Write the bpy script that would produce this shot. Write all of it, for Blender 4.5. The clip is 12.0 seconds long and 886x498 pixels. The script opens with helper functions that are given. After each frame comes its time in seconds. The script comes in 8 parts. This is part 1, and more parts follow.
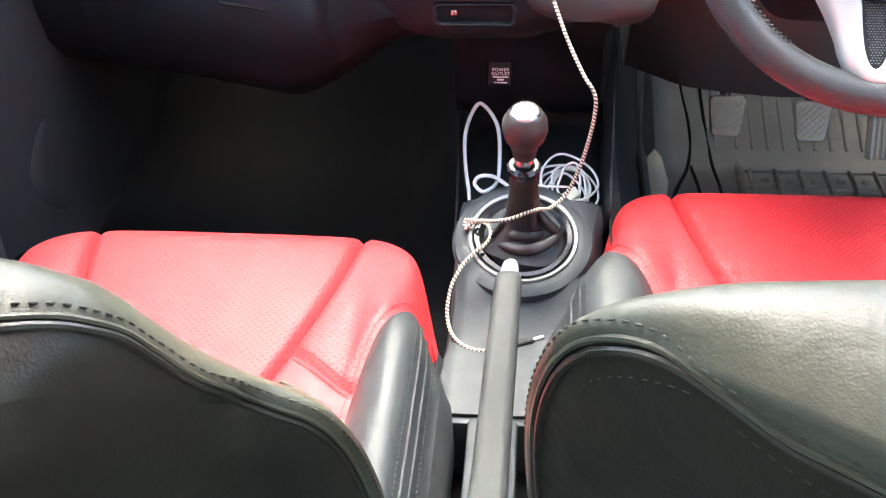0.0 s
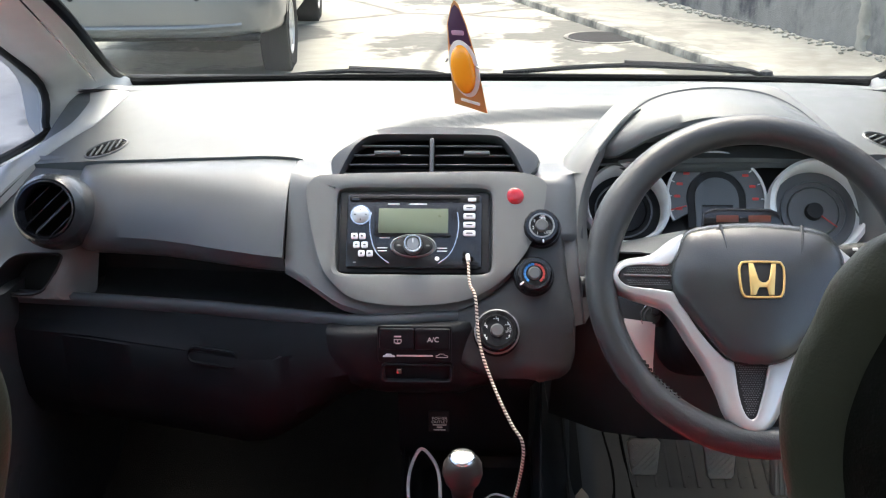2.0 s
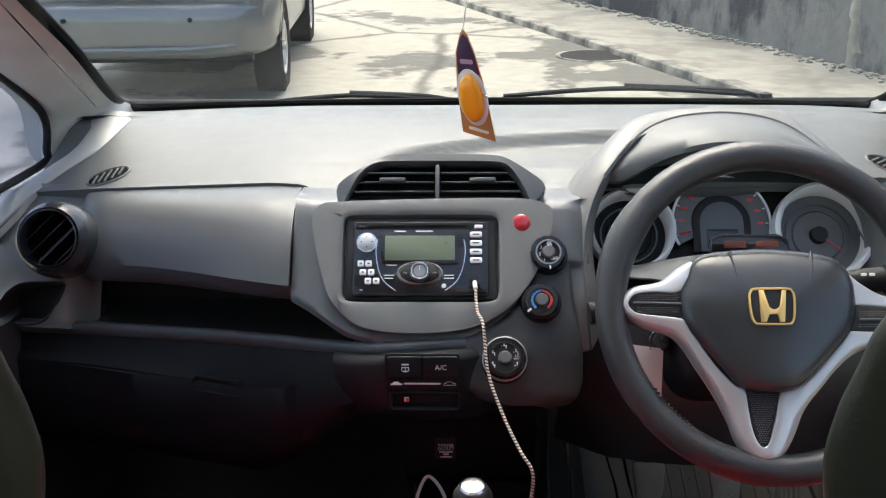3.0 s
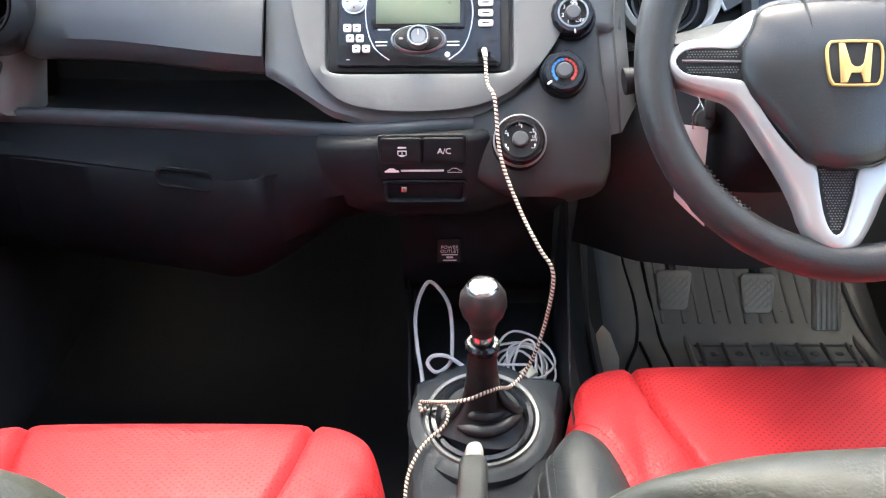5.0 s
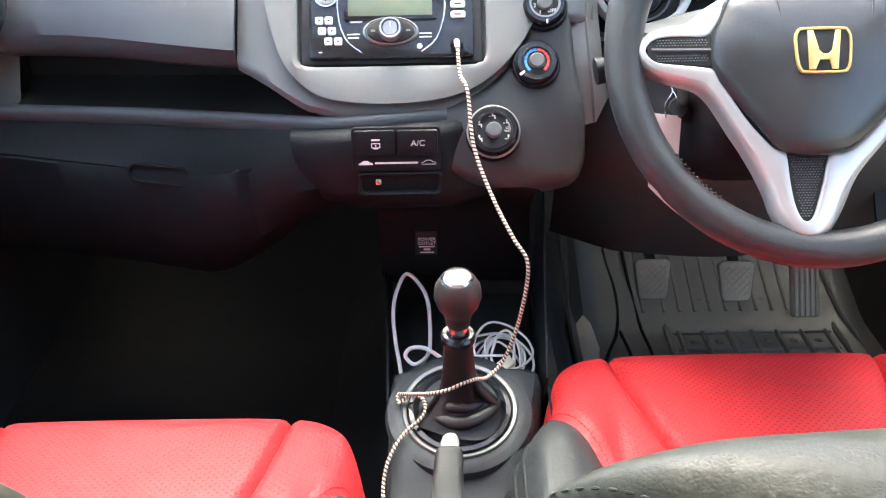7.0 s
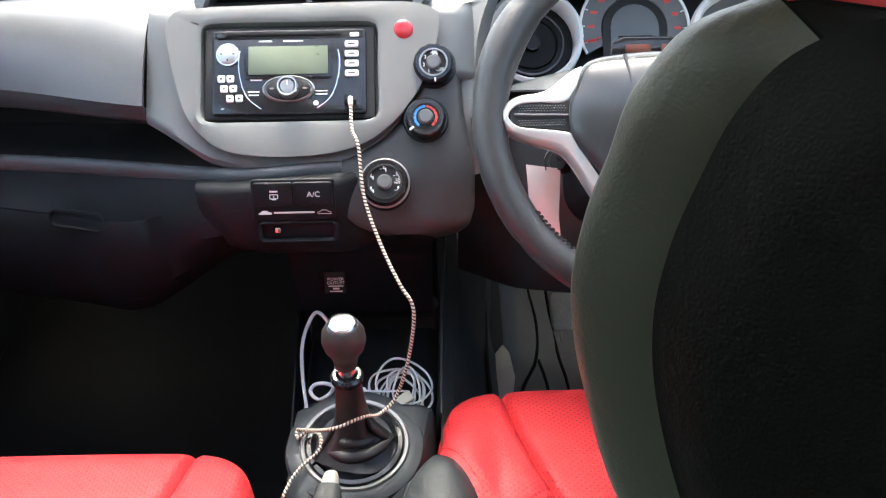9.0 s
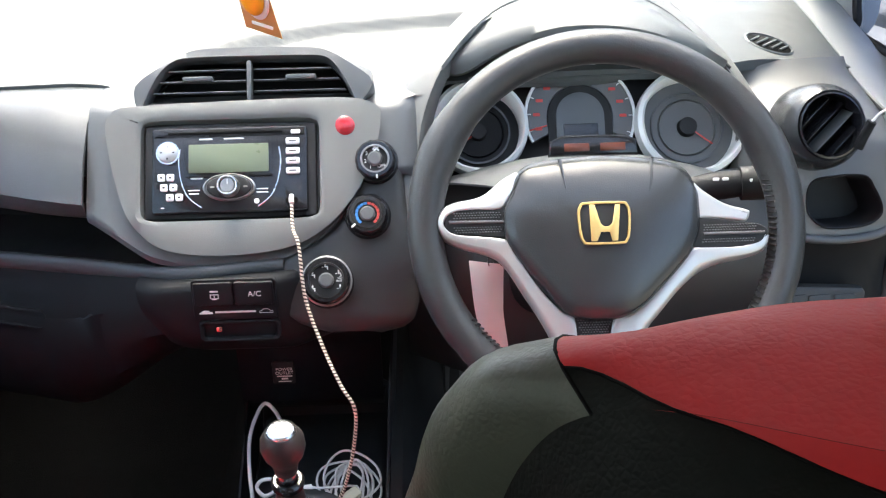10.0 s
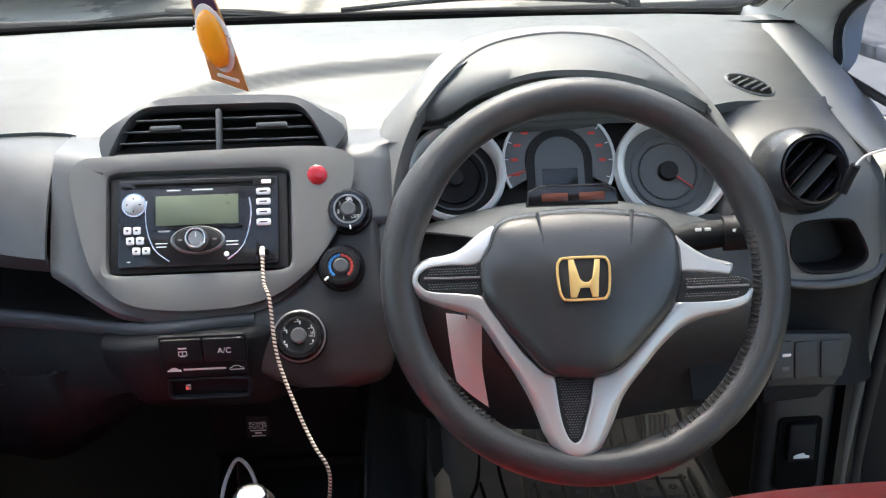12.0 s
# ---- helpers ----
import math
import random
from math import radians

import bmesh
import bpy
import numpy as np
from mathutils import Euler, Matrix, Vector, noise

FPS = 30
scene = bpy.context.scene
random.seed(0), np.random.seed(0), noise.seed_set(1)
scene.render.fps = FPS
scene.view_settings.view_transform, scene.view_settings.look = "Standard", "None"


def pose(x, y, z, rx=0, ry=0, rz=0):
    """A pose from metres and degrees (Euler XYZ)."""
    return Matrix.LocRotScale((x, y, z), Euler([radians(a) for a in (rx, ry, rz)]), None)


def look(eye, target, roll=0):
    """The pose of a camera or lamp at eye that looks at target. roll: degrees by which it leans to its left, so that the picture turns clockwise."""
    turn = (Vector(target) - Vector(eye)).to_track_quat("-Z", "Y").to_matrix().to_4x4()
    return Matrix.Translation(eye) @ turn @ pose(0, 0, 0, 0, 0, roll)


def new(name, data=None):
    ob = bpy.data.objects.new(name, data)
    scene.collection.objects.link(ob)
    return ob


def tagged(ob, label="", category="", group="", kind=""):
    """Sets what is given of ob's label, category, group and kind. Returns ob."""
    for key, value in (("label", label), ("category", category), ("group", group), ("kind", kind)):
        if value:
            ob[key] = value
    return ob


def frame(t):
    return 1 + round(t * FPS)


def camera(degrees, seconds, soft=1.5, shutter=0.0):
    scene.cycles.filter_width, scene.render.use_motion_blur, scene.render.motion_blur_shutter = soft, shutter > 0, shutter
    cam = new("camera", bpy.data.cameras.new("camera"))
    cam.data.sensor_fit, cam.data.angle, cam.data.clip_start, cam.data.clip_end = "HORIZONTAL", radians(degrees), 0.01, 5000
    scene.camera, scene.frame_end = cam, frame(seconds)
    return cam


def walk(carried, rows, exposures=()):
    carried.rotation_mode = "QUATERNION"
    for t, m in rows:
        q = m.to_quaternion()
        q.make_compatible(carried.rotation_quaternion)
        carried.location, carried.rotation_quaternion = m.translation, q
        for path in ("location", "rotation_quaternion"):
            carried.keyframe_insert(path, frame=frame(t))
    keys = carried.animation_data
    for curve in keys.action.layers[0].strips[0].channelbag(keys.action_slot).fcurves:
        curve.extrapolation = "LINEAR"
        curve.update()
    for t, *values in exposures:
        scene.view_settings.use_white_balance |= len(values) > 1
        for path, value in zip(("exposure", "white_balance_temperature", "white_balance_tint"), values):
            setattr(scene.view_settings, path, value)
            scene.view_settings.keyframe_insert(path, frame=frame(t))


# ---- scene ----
cam = camera(46.0, 12.0, soft=1.15)
PATH = [
    (0, (0.075, 0.021, 0.948), (-0.087, 1.647, -0.205), -1.5),
    (0.5, (0.069, -0.055, 0.978), (-0.023, 1.695, 0.014), -0.8),
    (1, (0.076, -0.101, 1.006), (0.019, 1.726, 0.194), -0.3),
    (1.5, (0.089, -0.117, 1.025), (0.039, 1.769, 0.361), -0.1),
    (2, (0.075, -0.13, 1.038), (0.024, 1.783, 0.458), -0.1),
    (2.5, (0.067, -0.134, 1.046), (0.017, 1.791, 0.505), -0.2),
    (2.7, (0.06, -0.133, 1.054), (0.024, 1.793, 0.517), -0.3),
    (4.3, (0.046, 0.007, 0.964), (0.012, 1.857, 0.204), -0.5),
    (4.5, (0.043, 0.031, 0.946), (0.007, 1.865, 0.149), -0.6),
    (5, (0.044, 0.057, 0.917), (0.013, 1.869, 0.069), -0.6),
    (5.5, (0.047, 0.063, 0.919), (0.025, 1.873, 0.068), -0.8),
    (6, (0.043, 0.062, 0.917), (0.021, 1.868, 0.058), -0.6),
    (6.5, (0.05, 0.059, 0.916), (0.035, 1.864, 0.055), -0.9),
    (8.5, (0.12, 0.024, 0.943), (0.125, 1.829, 0.081), -1.0),
    (9, (0.168, 0.005, 0.984), (0.185, 1.818, 0.139), -0.9),
    (9.5, (0.208, 0.024, 1.034), (0.245, 1.849, 0.218), -1.0),
    (10, (0.219, 0.043, 1.049), (0.267, 1.88, 0.26), -1.2),
    (10.5, (0.231, 0.071, 1.076), (0.286, 1.917, 0.309), -1.1),
    (11, (0.232, 0.098, 1.083), (0.295, 1.95, 0.329), -1.3),
    (11.5, (0.231, 0.101, 1.077), (0.299, 1.954, 0.327), -1.4),
    (12, (0.231, 0.087, 1.064), (0.31, 1.941, 0.318), -1.4),
]
EXPOSURES = [(0, 3.47, 6500, 6), (1, 3.17, 6500, 6), (1.5, 2.72, 6500, 6), (2, 1.77, 6500, 6), (2.5, 1.27, 6500, 6), (2.7, 1.22, 6500, 6), (4.3, 1.97, 6500, 6), (4.5, 2.12, 6500, 6), (5, 2.67, 6500, 6), (5.5, 2.82, 6500, 6), (6.5, 2.82, 6500, 6), (8.5, 2.68, 6500, 6), (9.5, 2.42, 6500, 6), (10.5, 2.13, 6500, 6), (12, 1.67, 6500, 6)]
walk(cam, [(t, look(eye, target, roll)) for t, eye, target, roll in PATH], EXPOSURES)

# ---- daylight ----
world = bpy.data.worlds.new("daylight")
scene.world = world
world.use_nodes = True
wn, wl = world.node_tree.nodes, world.node_tree.links
sky = wn.new("ShaderNodeTexSky")
sky.sky_type, sky.sun_disc = "NISHITA", False
sky.sun_elevation, sky.sun_rotation = radians(64), radians(-12)
sky.air_density, sky.dust_density, sky.ozone_density = 1.0, 3.5, 1.0
haze = wn.new("ShaderNodeMixRGB")                        # thin warm haze over the whole sky
haze.blend_type, haze.inputs[0].default_value, haze.inputs[2].default_value = "MULTIPLY", 1.0, (1.04, 1.0, 0.92, 1)
wl.new(sky.outputs[0], haze.inputs[1])
wl.new(haze.outputs[0], wn["Background"].inputs[0])
wn["Background"].inputs[1].default_value = 0.19
sun_data = bpy.data.lights.new("sun", "SUN")
sun_data.energy, sun_data.angle, sun_data.color = 1.0, radians(40), (1.0, 0.985, 0.92)
sun = new("sun", sun_data)
SUN_DIR = Vector((math.sin(radians(-12)) * math.cos(radians(64)), math.cos(radians(-12)) * math.cos(radians(64)), math.sin(radians(64))))
sun.matrix_world = look(SUN_DIR * 20, (0, 0, 0))


# ---- materials ----
def material(name, colour, rough=0.5, metal=0.0, grain=0.0, grain_size=900.0, mottle=0.12, mottle_size=14.0, spec=0.5, tint=None, rough_var=0.08, coat=0.0):
    m = bpy.data.materials.new(name)
    m.use_nodes = True
    nt = m.node_tree
    b = nt.nodes["Principled BSDF"]
    b.inputs["Roughness"].default_value, b.inputs["Metallic"].default_value = rough, metal
    b.inputs["Specular IOR Level"].default_value = spec
    b.inputs["Coat Weight"].default_value = coat
    tc = nt.nodes.new("ShaderNodeTexCoord")
    n1 = nt.nodes.new("ShaderNodeTexNoise")
    n1.inputs["Scale"].default_value, n1.inputs["Detail"].default_value = mottle_size, 6
    nt.links.new(tc.outputs["Object"], n1.inputs["Vector"])
    ramp = nt.nodes.new("ShaderNodeMix")
    ramp.data_type = "RGBA"
    lo = [c * (1 - mottle) for c in colour]
    hi = [min(1, c * (1 + mottle)) for c in (tint or colour)]
    ramp.inputs[6].default_value, ramp.inputs[7].default_value = (*lo, 1), (*hi, 1)
    nt.links.new(n1.outputs["Fac"], ramp.inputs[0])
    nt.links.new(ramp.outputs[2], b.inputs["Base Color"])
    if rough_var:
        n3 = nt.nodes.new("ShaderNodeTexNoise")
        n3.inputs["Scale"].default_value, n3.inputs["Detail"].default_value = mottle_size * 3.1, 4
        nt.links.new(tc.outputs["Object"], n3.inputs["Vector"])
        mr = nt.nodes.new("ShaderNodeMapRange")
        mr.inputs[3].default_value, mr.inputs[4].default_value = max(0.02, rough - rough_var), min(1, rough + rough_var)
        nt.links.new(n3.outputs["Fac"], mr.inputs[0])
        nt.links.new(mr.outputs[0], b.inputs["Roughness"])
    if grain:
        n2 = nt.nodes.new("ShaderNodeTexNoise")
        n2.inputs["Scale"].default_value, n2.inputs["Detail"].default_value = grain_size, 3
        nt.links.new(tc.outputs["Object"], n2.inputs["Vector"])
        bump = nt.nodes.new("ShaderNodeBump")
        bump.inputs["Strength"].default_value, bump.inputs["Distance"].default_value = grain, 0.001
        nt.links.new(n2.outputs["Fac"], bump.inputs["Height"])
        nt.links.new(bump.outputs[0], b.inputs["Normal"])
    return m


def leather(name, colour, pebble=160.0, rough=0.42, holes=False, tint=None):
    m = material(name, colour, rough, mottle=0.1, mottle_size=9, tint=tint)
    nt = m.node_tree
    b = nt.nodes["Principled BSDF"]
    tc = nt.nodes["Texture Coordinate"]
    v = nt.nodes.new("ShaderNodeTexVoronoi")
    v.feature, v.inputs["Scale"].default_value = "DISTANCE_TO_EDGE", pebble
    n = nt.nodes.new("ShaderNodeTexNoise")
    n.inputs["Scale"].default_value, n.inputs["Detail"].default_value = pebble * 0.6, 5
    nt.links.new(tc.outputs["Object"], v.inputs["Vector"])
    nt.links.new(tc.outputs["Object"], n.inputs["Vector"])
    add = nt.nodes.new("ShaderNodeMath")
    add.operation = "ADD"
    nt.links.new(v.outputs["Distance"], add.inputs[0])
    nt.links.new(n.outputs["Fac"], add.inputs[1])
    height = add.outputs[0]
    if holes:
        # rows of punched holes, 6 mm apart, every other row shifted
        sc = nt.nodes.new("ShaderNodeMapping")
        sc.inputs["Scale"].default_value = (160, 160, 0)
        sc.inputs["Rotation"].default_value = (0, 0, radians(45))
        nt.links.new(tc.outputs["Object"], sc.inputs["Vector"])
        fr = nt.nodes.new("ShaderNodeVectorMath")
        fr.operation = "FRACTION"
        nt.links.new(sc.outputs[0], fr.inputs[0])
        ds = nt.nodes.new("ShaderNodeVectorMath")
        ds.operation = "DISTANCE"
        ds.inputs[1].default_value = (0.5, 0.5, 0)
        nt.links.new(fr.outputs[0], ds.inputs[0])
        hole = nt.nodes.new("ShaderNodeMapRange")
        hole.inputs[1].default_value, hole.inputs[2].default_value = 0.16, 0.24
        nt.links.new(ds.outputs["Value"], hole.inputs[0])
        mul = nt.nodes.new("ShaderNodeMath")
        mul.operation = "MULTIPLY_ADD"
        mul.inputs[1].default_value = 3.0
        nt.links.new(hole.outputs[0], mul.inputs[0])
        nt.links.new(height, mul.inputs[2])
        height = mul.outputs[0]
        dark = nt.nodes.new("ShaderNodeMix")
        dark.data_type = "RGBA"
        dark.inputs[6].default_value = (colour[0] * 0.45, colour[1] * 0.45, colour[2] * 0.45, 1)
        nt.links.new(hole.outputs[0], dark.inputs[0])
        nt.links.new(b.inputs["Base Color"].links[0].from_socket, dark.inputs[7])
        nt.links.new(dark.outputs[2], b.inputs["Base Color"])
    bump = nt.nodes.new("ShaderNodeBump")
    bump.inputs["Strength"].default_value, bump.inputs["Distance"].default_value = 0.16 if not holes else 0.3, 0.001
    nt.links.new(height, bump.inputs["Height"])
    # soft creases over the padding
    cr = nt.nodes.new("ShaderNodeTexNoise")
    cr.inputs["Scale"].default_value, cr.inputs["Detail"].default_value, cr.inputs["Distortion"].default_value = 26, 3, 1.2
    nt.links.new(tc.outputs["Object"], cr.inputs["Vector"])
    crease = nt.nodes.new("ShaderNodeBump")
    crease.inputs["Strength"].default_value, crease.inputs["Distance"].default_value = 0.22, 0.004
    nt.links.new(cr.outputs["Fac"], crease.inputs["Height"])
    nt.links.new(crease.outputs[0], bump.inputs["Normal"])
    nt.links.new(bump.outputs[0], b.inputs["Normal"])
    return m


def glass(name, tint=(1, 1, 1), rough=0.0):
    m = bpy.data.materials.new(name)
    m.use_nodes = True
    b = m.node_tree.nodes["Principled BSDF"]
    b.inputs["Base Color"].default_value = (*tint, 1)
    b.inputs["Transmission Weight"].default_value = 1
    b.inputs["Roughness"].default_value, b.inputs["IOR"].default_value = rough, 1.025
    return m


PLASTIC = material("charcoal_plastic", (0.080, 0.084, 0.087), 0.36, grain=0.2)
CONSOLE = material("blue_grey_console_plastic", (0.022, 0.026, 0.030), 0.6, grain=0.35, mottle=0.2, spec=0.3)
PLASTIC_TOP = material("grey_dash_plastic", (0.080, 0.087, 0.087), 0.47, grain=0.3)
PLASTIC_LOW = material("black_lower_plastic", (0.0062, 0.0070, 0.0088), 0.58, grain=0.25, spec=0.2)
PLASTIC_DARK = material("dark_grey_plastic", (0.026, 0.027, 0.028), 0.5, grain=0.25)
GREY_TRIM = material("warm_grey_trim", (0.2, 0.2, 0.185), 0.42, grain=0.12)
GRIP_PLASTIC = material("soft_black_grip", (0.019, 0.021, 0.021), 0.65, grain=0.35, spec=0.22)
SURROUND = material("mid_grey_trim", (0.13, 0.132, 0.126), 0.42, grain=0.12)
SILVER = material("silver_paint", (0.50, 0.505, 0.50), 0.30, metal=0.55, mottle=0.04, rough_var=0.0)
# charcoal plastic with the shade on glovebox lid and tray lip in its colour
PLASTIC_SHADED = material("shaded_charcoal_plastic", (0.058, 0.062, 0.066), 0.36, grain=0.2, spec=0.45)
DIAL_RING = material("pale_silver_ring", (0.80, 0.80, 0.78), 0.35, metal=0.15, mottle=0.03)
DIAL_FACE = material("grey_dial_face", (0.10, 0.10, 0.10), 0.4, mottle=0.06)
DARK_CHROME = material("smoked_chrome", (0.30, 0.30, 0.295), 0.42, metal=0.9, mottle=0.08)
RING = material("satin_grey_ring", (0.20, 0.20, 0.198), 0.45, metal=0.7, mottle=0.1)
CHROME = material("satin_chrome", (0.75, 0.75, 0.76), 0.22, metal=1.0, mottle=0.03)
BLACK_GLOSS = material("gloss_black", (0.012, 0.012, 0.014), 0.16, mottle=0.1, rough_var=0.04)
BLACK_MATT = material("matt_black", (0.012, 0.012, 0.013), 0.6, spec=0.3)
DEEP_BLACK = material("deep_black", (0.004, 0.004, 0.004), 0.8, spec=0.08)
WHEEL_LEATHER = leather("black_wheel_leather", (0.027, 0.028, 0.029), 520, 0.38)
HUB_PLASTIC = material("airbag_cover", (0.025, 0.027, 0.029), 0.25, spec=0.6, rough_var=0.02, grain=0.15, grain_size=700)
# one black leather in several tones: olive sheen and shade put into the colours
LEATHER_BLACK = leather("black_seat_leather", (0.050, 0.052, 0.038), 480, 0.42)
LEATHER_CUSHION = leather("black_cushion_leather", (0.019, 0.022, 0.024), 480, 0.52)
LEATHER_SHADED = leather("shaded_seat_back_leather", (0.017, 0.0155, 0.0120), 420, 0.36)
SHADED_BACK = leather("shaded_headrest_back", (0.0048, 0.0048, 0.0043), 520, 0.55)
SHADED_BACK.node_tree.nodes["Principled BSDF"].inputs["Specular IOR Level"].default_value = 0.08
LEATHER_CUSHION.node_tree.nodes["Principled BSDF"].inputs["Specular IOR Level"].default_value = 0.26
LEATHER_BLACK.node_tree.nodes["Principled BSDF"].inputs["Specular IOR Level"].default_value = 0.36
LEATHER_RED = leather("red_seat_leather", (0.43, 0.020, 0.025), 420, 0.55)
LEATHER_RED_HOLES = leather("perforated_red_leather", (0.43, 0.020, 0.025), 420, 0.55, holes=True)
for _m in (LEATHER_RED, LEATHER_RED_HOLES):
    _m.node_tree.nodes["Principled BSDF"].inputs["Specular IOR Level"].default_value = 0.20
STITCH = material("dark_olive_thread", (0.040, 0.041, 0.033), 0.5)
BLACK_THREAD = material("black_thread", (0.02, 0.02, 0.02), 0.7)
RUBBER = material("dusty_black_rubber", (0.055, 0.058, 0.058), 0.5, grain=0.3, grain_size=400, mottle=0.25)
PEDAL_RUBBER = material("dusty_pedal_rubber", (0.38, 0.33, 0.265), 0.75, grain=0.3, mottle=0.2)
MAT_FIELD = material("black_mat_rubber", (0.040, 0.043, 0.044), 0.45, grain=0.4, grain_size=400, mottle=0.3, mottle_size=7)
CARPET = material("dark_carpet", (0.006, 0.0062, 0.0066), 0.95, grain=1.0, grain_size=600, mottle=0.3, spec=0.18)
TUNNEL = material("dark_grey_tunnel_carpet", (0.028, 0.028, 0.027), 0.9, grain=0.9, grain_size=500, mottle=0.35, mottle_size=20, spec=0.15)
WHITE_CABLE = material("white_cable", (0.68, 0.67, 0.66), 0.45, mottle=0.05)
PAPER = material("pink_paper_tag", (0.60, 0.57, 0.55), 0.8, mottle=0.06)
LCD = material("green_grey_lcd", (0.105, 0.128, 0.083), 0.3, mottle=0.03)
RED_LENS = material("red_lens", (0.32, 0.006, 0.012), 0.12, mottle=0.2, mottle_size=90, coat=0.6)
AMBER_LENS = material("dull_amber_lens", (0.10, 0.026, 0.012), 0.3)
GOLD = material("gold_plating", (0.72, 0.50, 0.19), 0.3, metal=0.45, mottle=0.05)
WHITE_INK = material("white_print", (0.75, 0.75, 0.73), 0.5, mottle=0.03)
WHITE_KEY = material("pale_button", (0.72, 0.72, 0.74), 0.3, mottle=0.03)
BLUE_INK = material("blue_print", (0.05, 0.25, 0.65), 0.5, mottle=0.03)
RED_INK = material("red_print", (0.6, 0.06, 0.05), 0.5, mottle=0.03)
STRIP_GREY = material("pale_grey_dash_strip", (0.34, 0.345, 0.325), 0.5, grain=0.2)
PILLAR = material("pale_grey_pillar_trim", (0.60, 0.595, 0.55), 0.6, grain=0.2)
HEADLINER = material("pale_headliner", (0.6, 0.59, 0.55), 0.9, grain=0.5, grain_size=500)
ORANGE = material("orange_gel", (0.95, 0.36, 0.02), 0.15, mottle=0.15, coat=0.4)
ORANGE_CARD = material("brown_orange_card", (0.50, 0.24, 0.08), 0.5, mottle=0.15)
PURPLE_CARD = material("dark_purple_card", (0.06, 0.03, 0.07), 0.4)
SILVER_PAINT = material("silver_car_paint", (0.19, 0.194, 0.190), 0.32, metal=0.3, mottle=0.03, mottle_size=3, rough_var=0.0, coat=0.5)
TYRE = material("tyre_rubber", (0.02, 0.02, 0.021), 0.8, grain=0.3, spec=0.2)
GLASS = glass("window_glass")
GREEN_GLASS = glass("tinted_glass", (0.85, 0.9, 0.88))
# tint made up to dim the light through the unseen rear windows
DARK_GLASS = glass("light_cutting_glass", (0.5, 0.51, 0.51))
QUARTER_GLASS = glass("blue_tinted_glass", (0.40, 0.44, 0.60))

# braided cable: light and dark threads in a chequer round the cord
BRAID = bpy.data.materials.new("braided_cord")
BRAID.use_nodes = True
_nt = BRAID.node_tree
_uv = _nt.nodes.new("ShaderNodeUVMap")
_sx = _nt.nodes.new("ShaderNodeSeparateXYZ")
_nt.links.new(_uv.outputs[0], _sx.inputs[0])
_tw = _nt.nodes.new("ShaderNodeMath")                    # threads run slantwise round the cord
_tw.operation, _tw.inputs[1].default_value = "MULTIPLY_ADD", 0.5
_nt.links.new(_sx.outputs[1], _tw.inputs[0])
_nt.links.new(_sx.outputs[0], _tw.inputs[2])
_fr = _nt.nodes.new("ShaderNodeMath")
_fr.operation = "FRACT"
_nt.links.new(_tw.outputs[0], _fr.inputs[0])
_gt = _nt.nodes.new("ShaderNodeMath")
_gt.operation, _gt.inputs[1].default_value = "GREATER_THAN", 0.54
_nt.links.new(_fr.outputs[0], _gt.inputs[0])
_ck = _nt.nodes.new("ShaderNodeMix")
_ck.data_type = "RGBA"
_ck.inputs[6].default_value, _ck.inputs[7].default_value = (0.62, 0.52, 0.42, 1), (0.05, 0.028, 0.022, 1)
_nt.links.new(_gt.outputs[0], _ck.inputs[0])
_nt.links.new(_ck.outputs[2], _nt.nodes["Principled BSDF"].inputs["Base Color"])
_nt.nodes["Principled BSDF"].inputs["Roughness"].default_value = 0.65


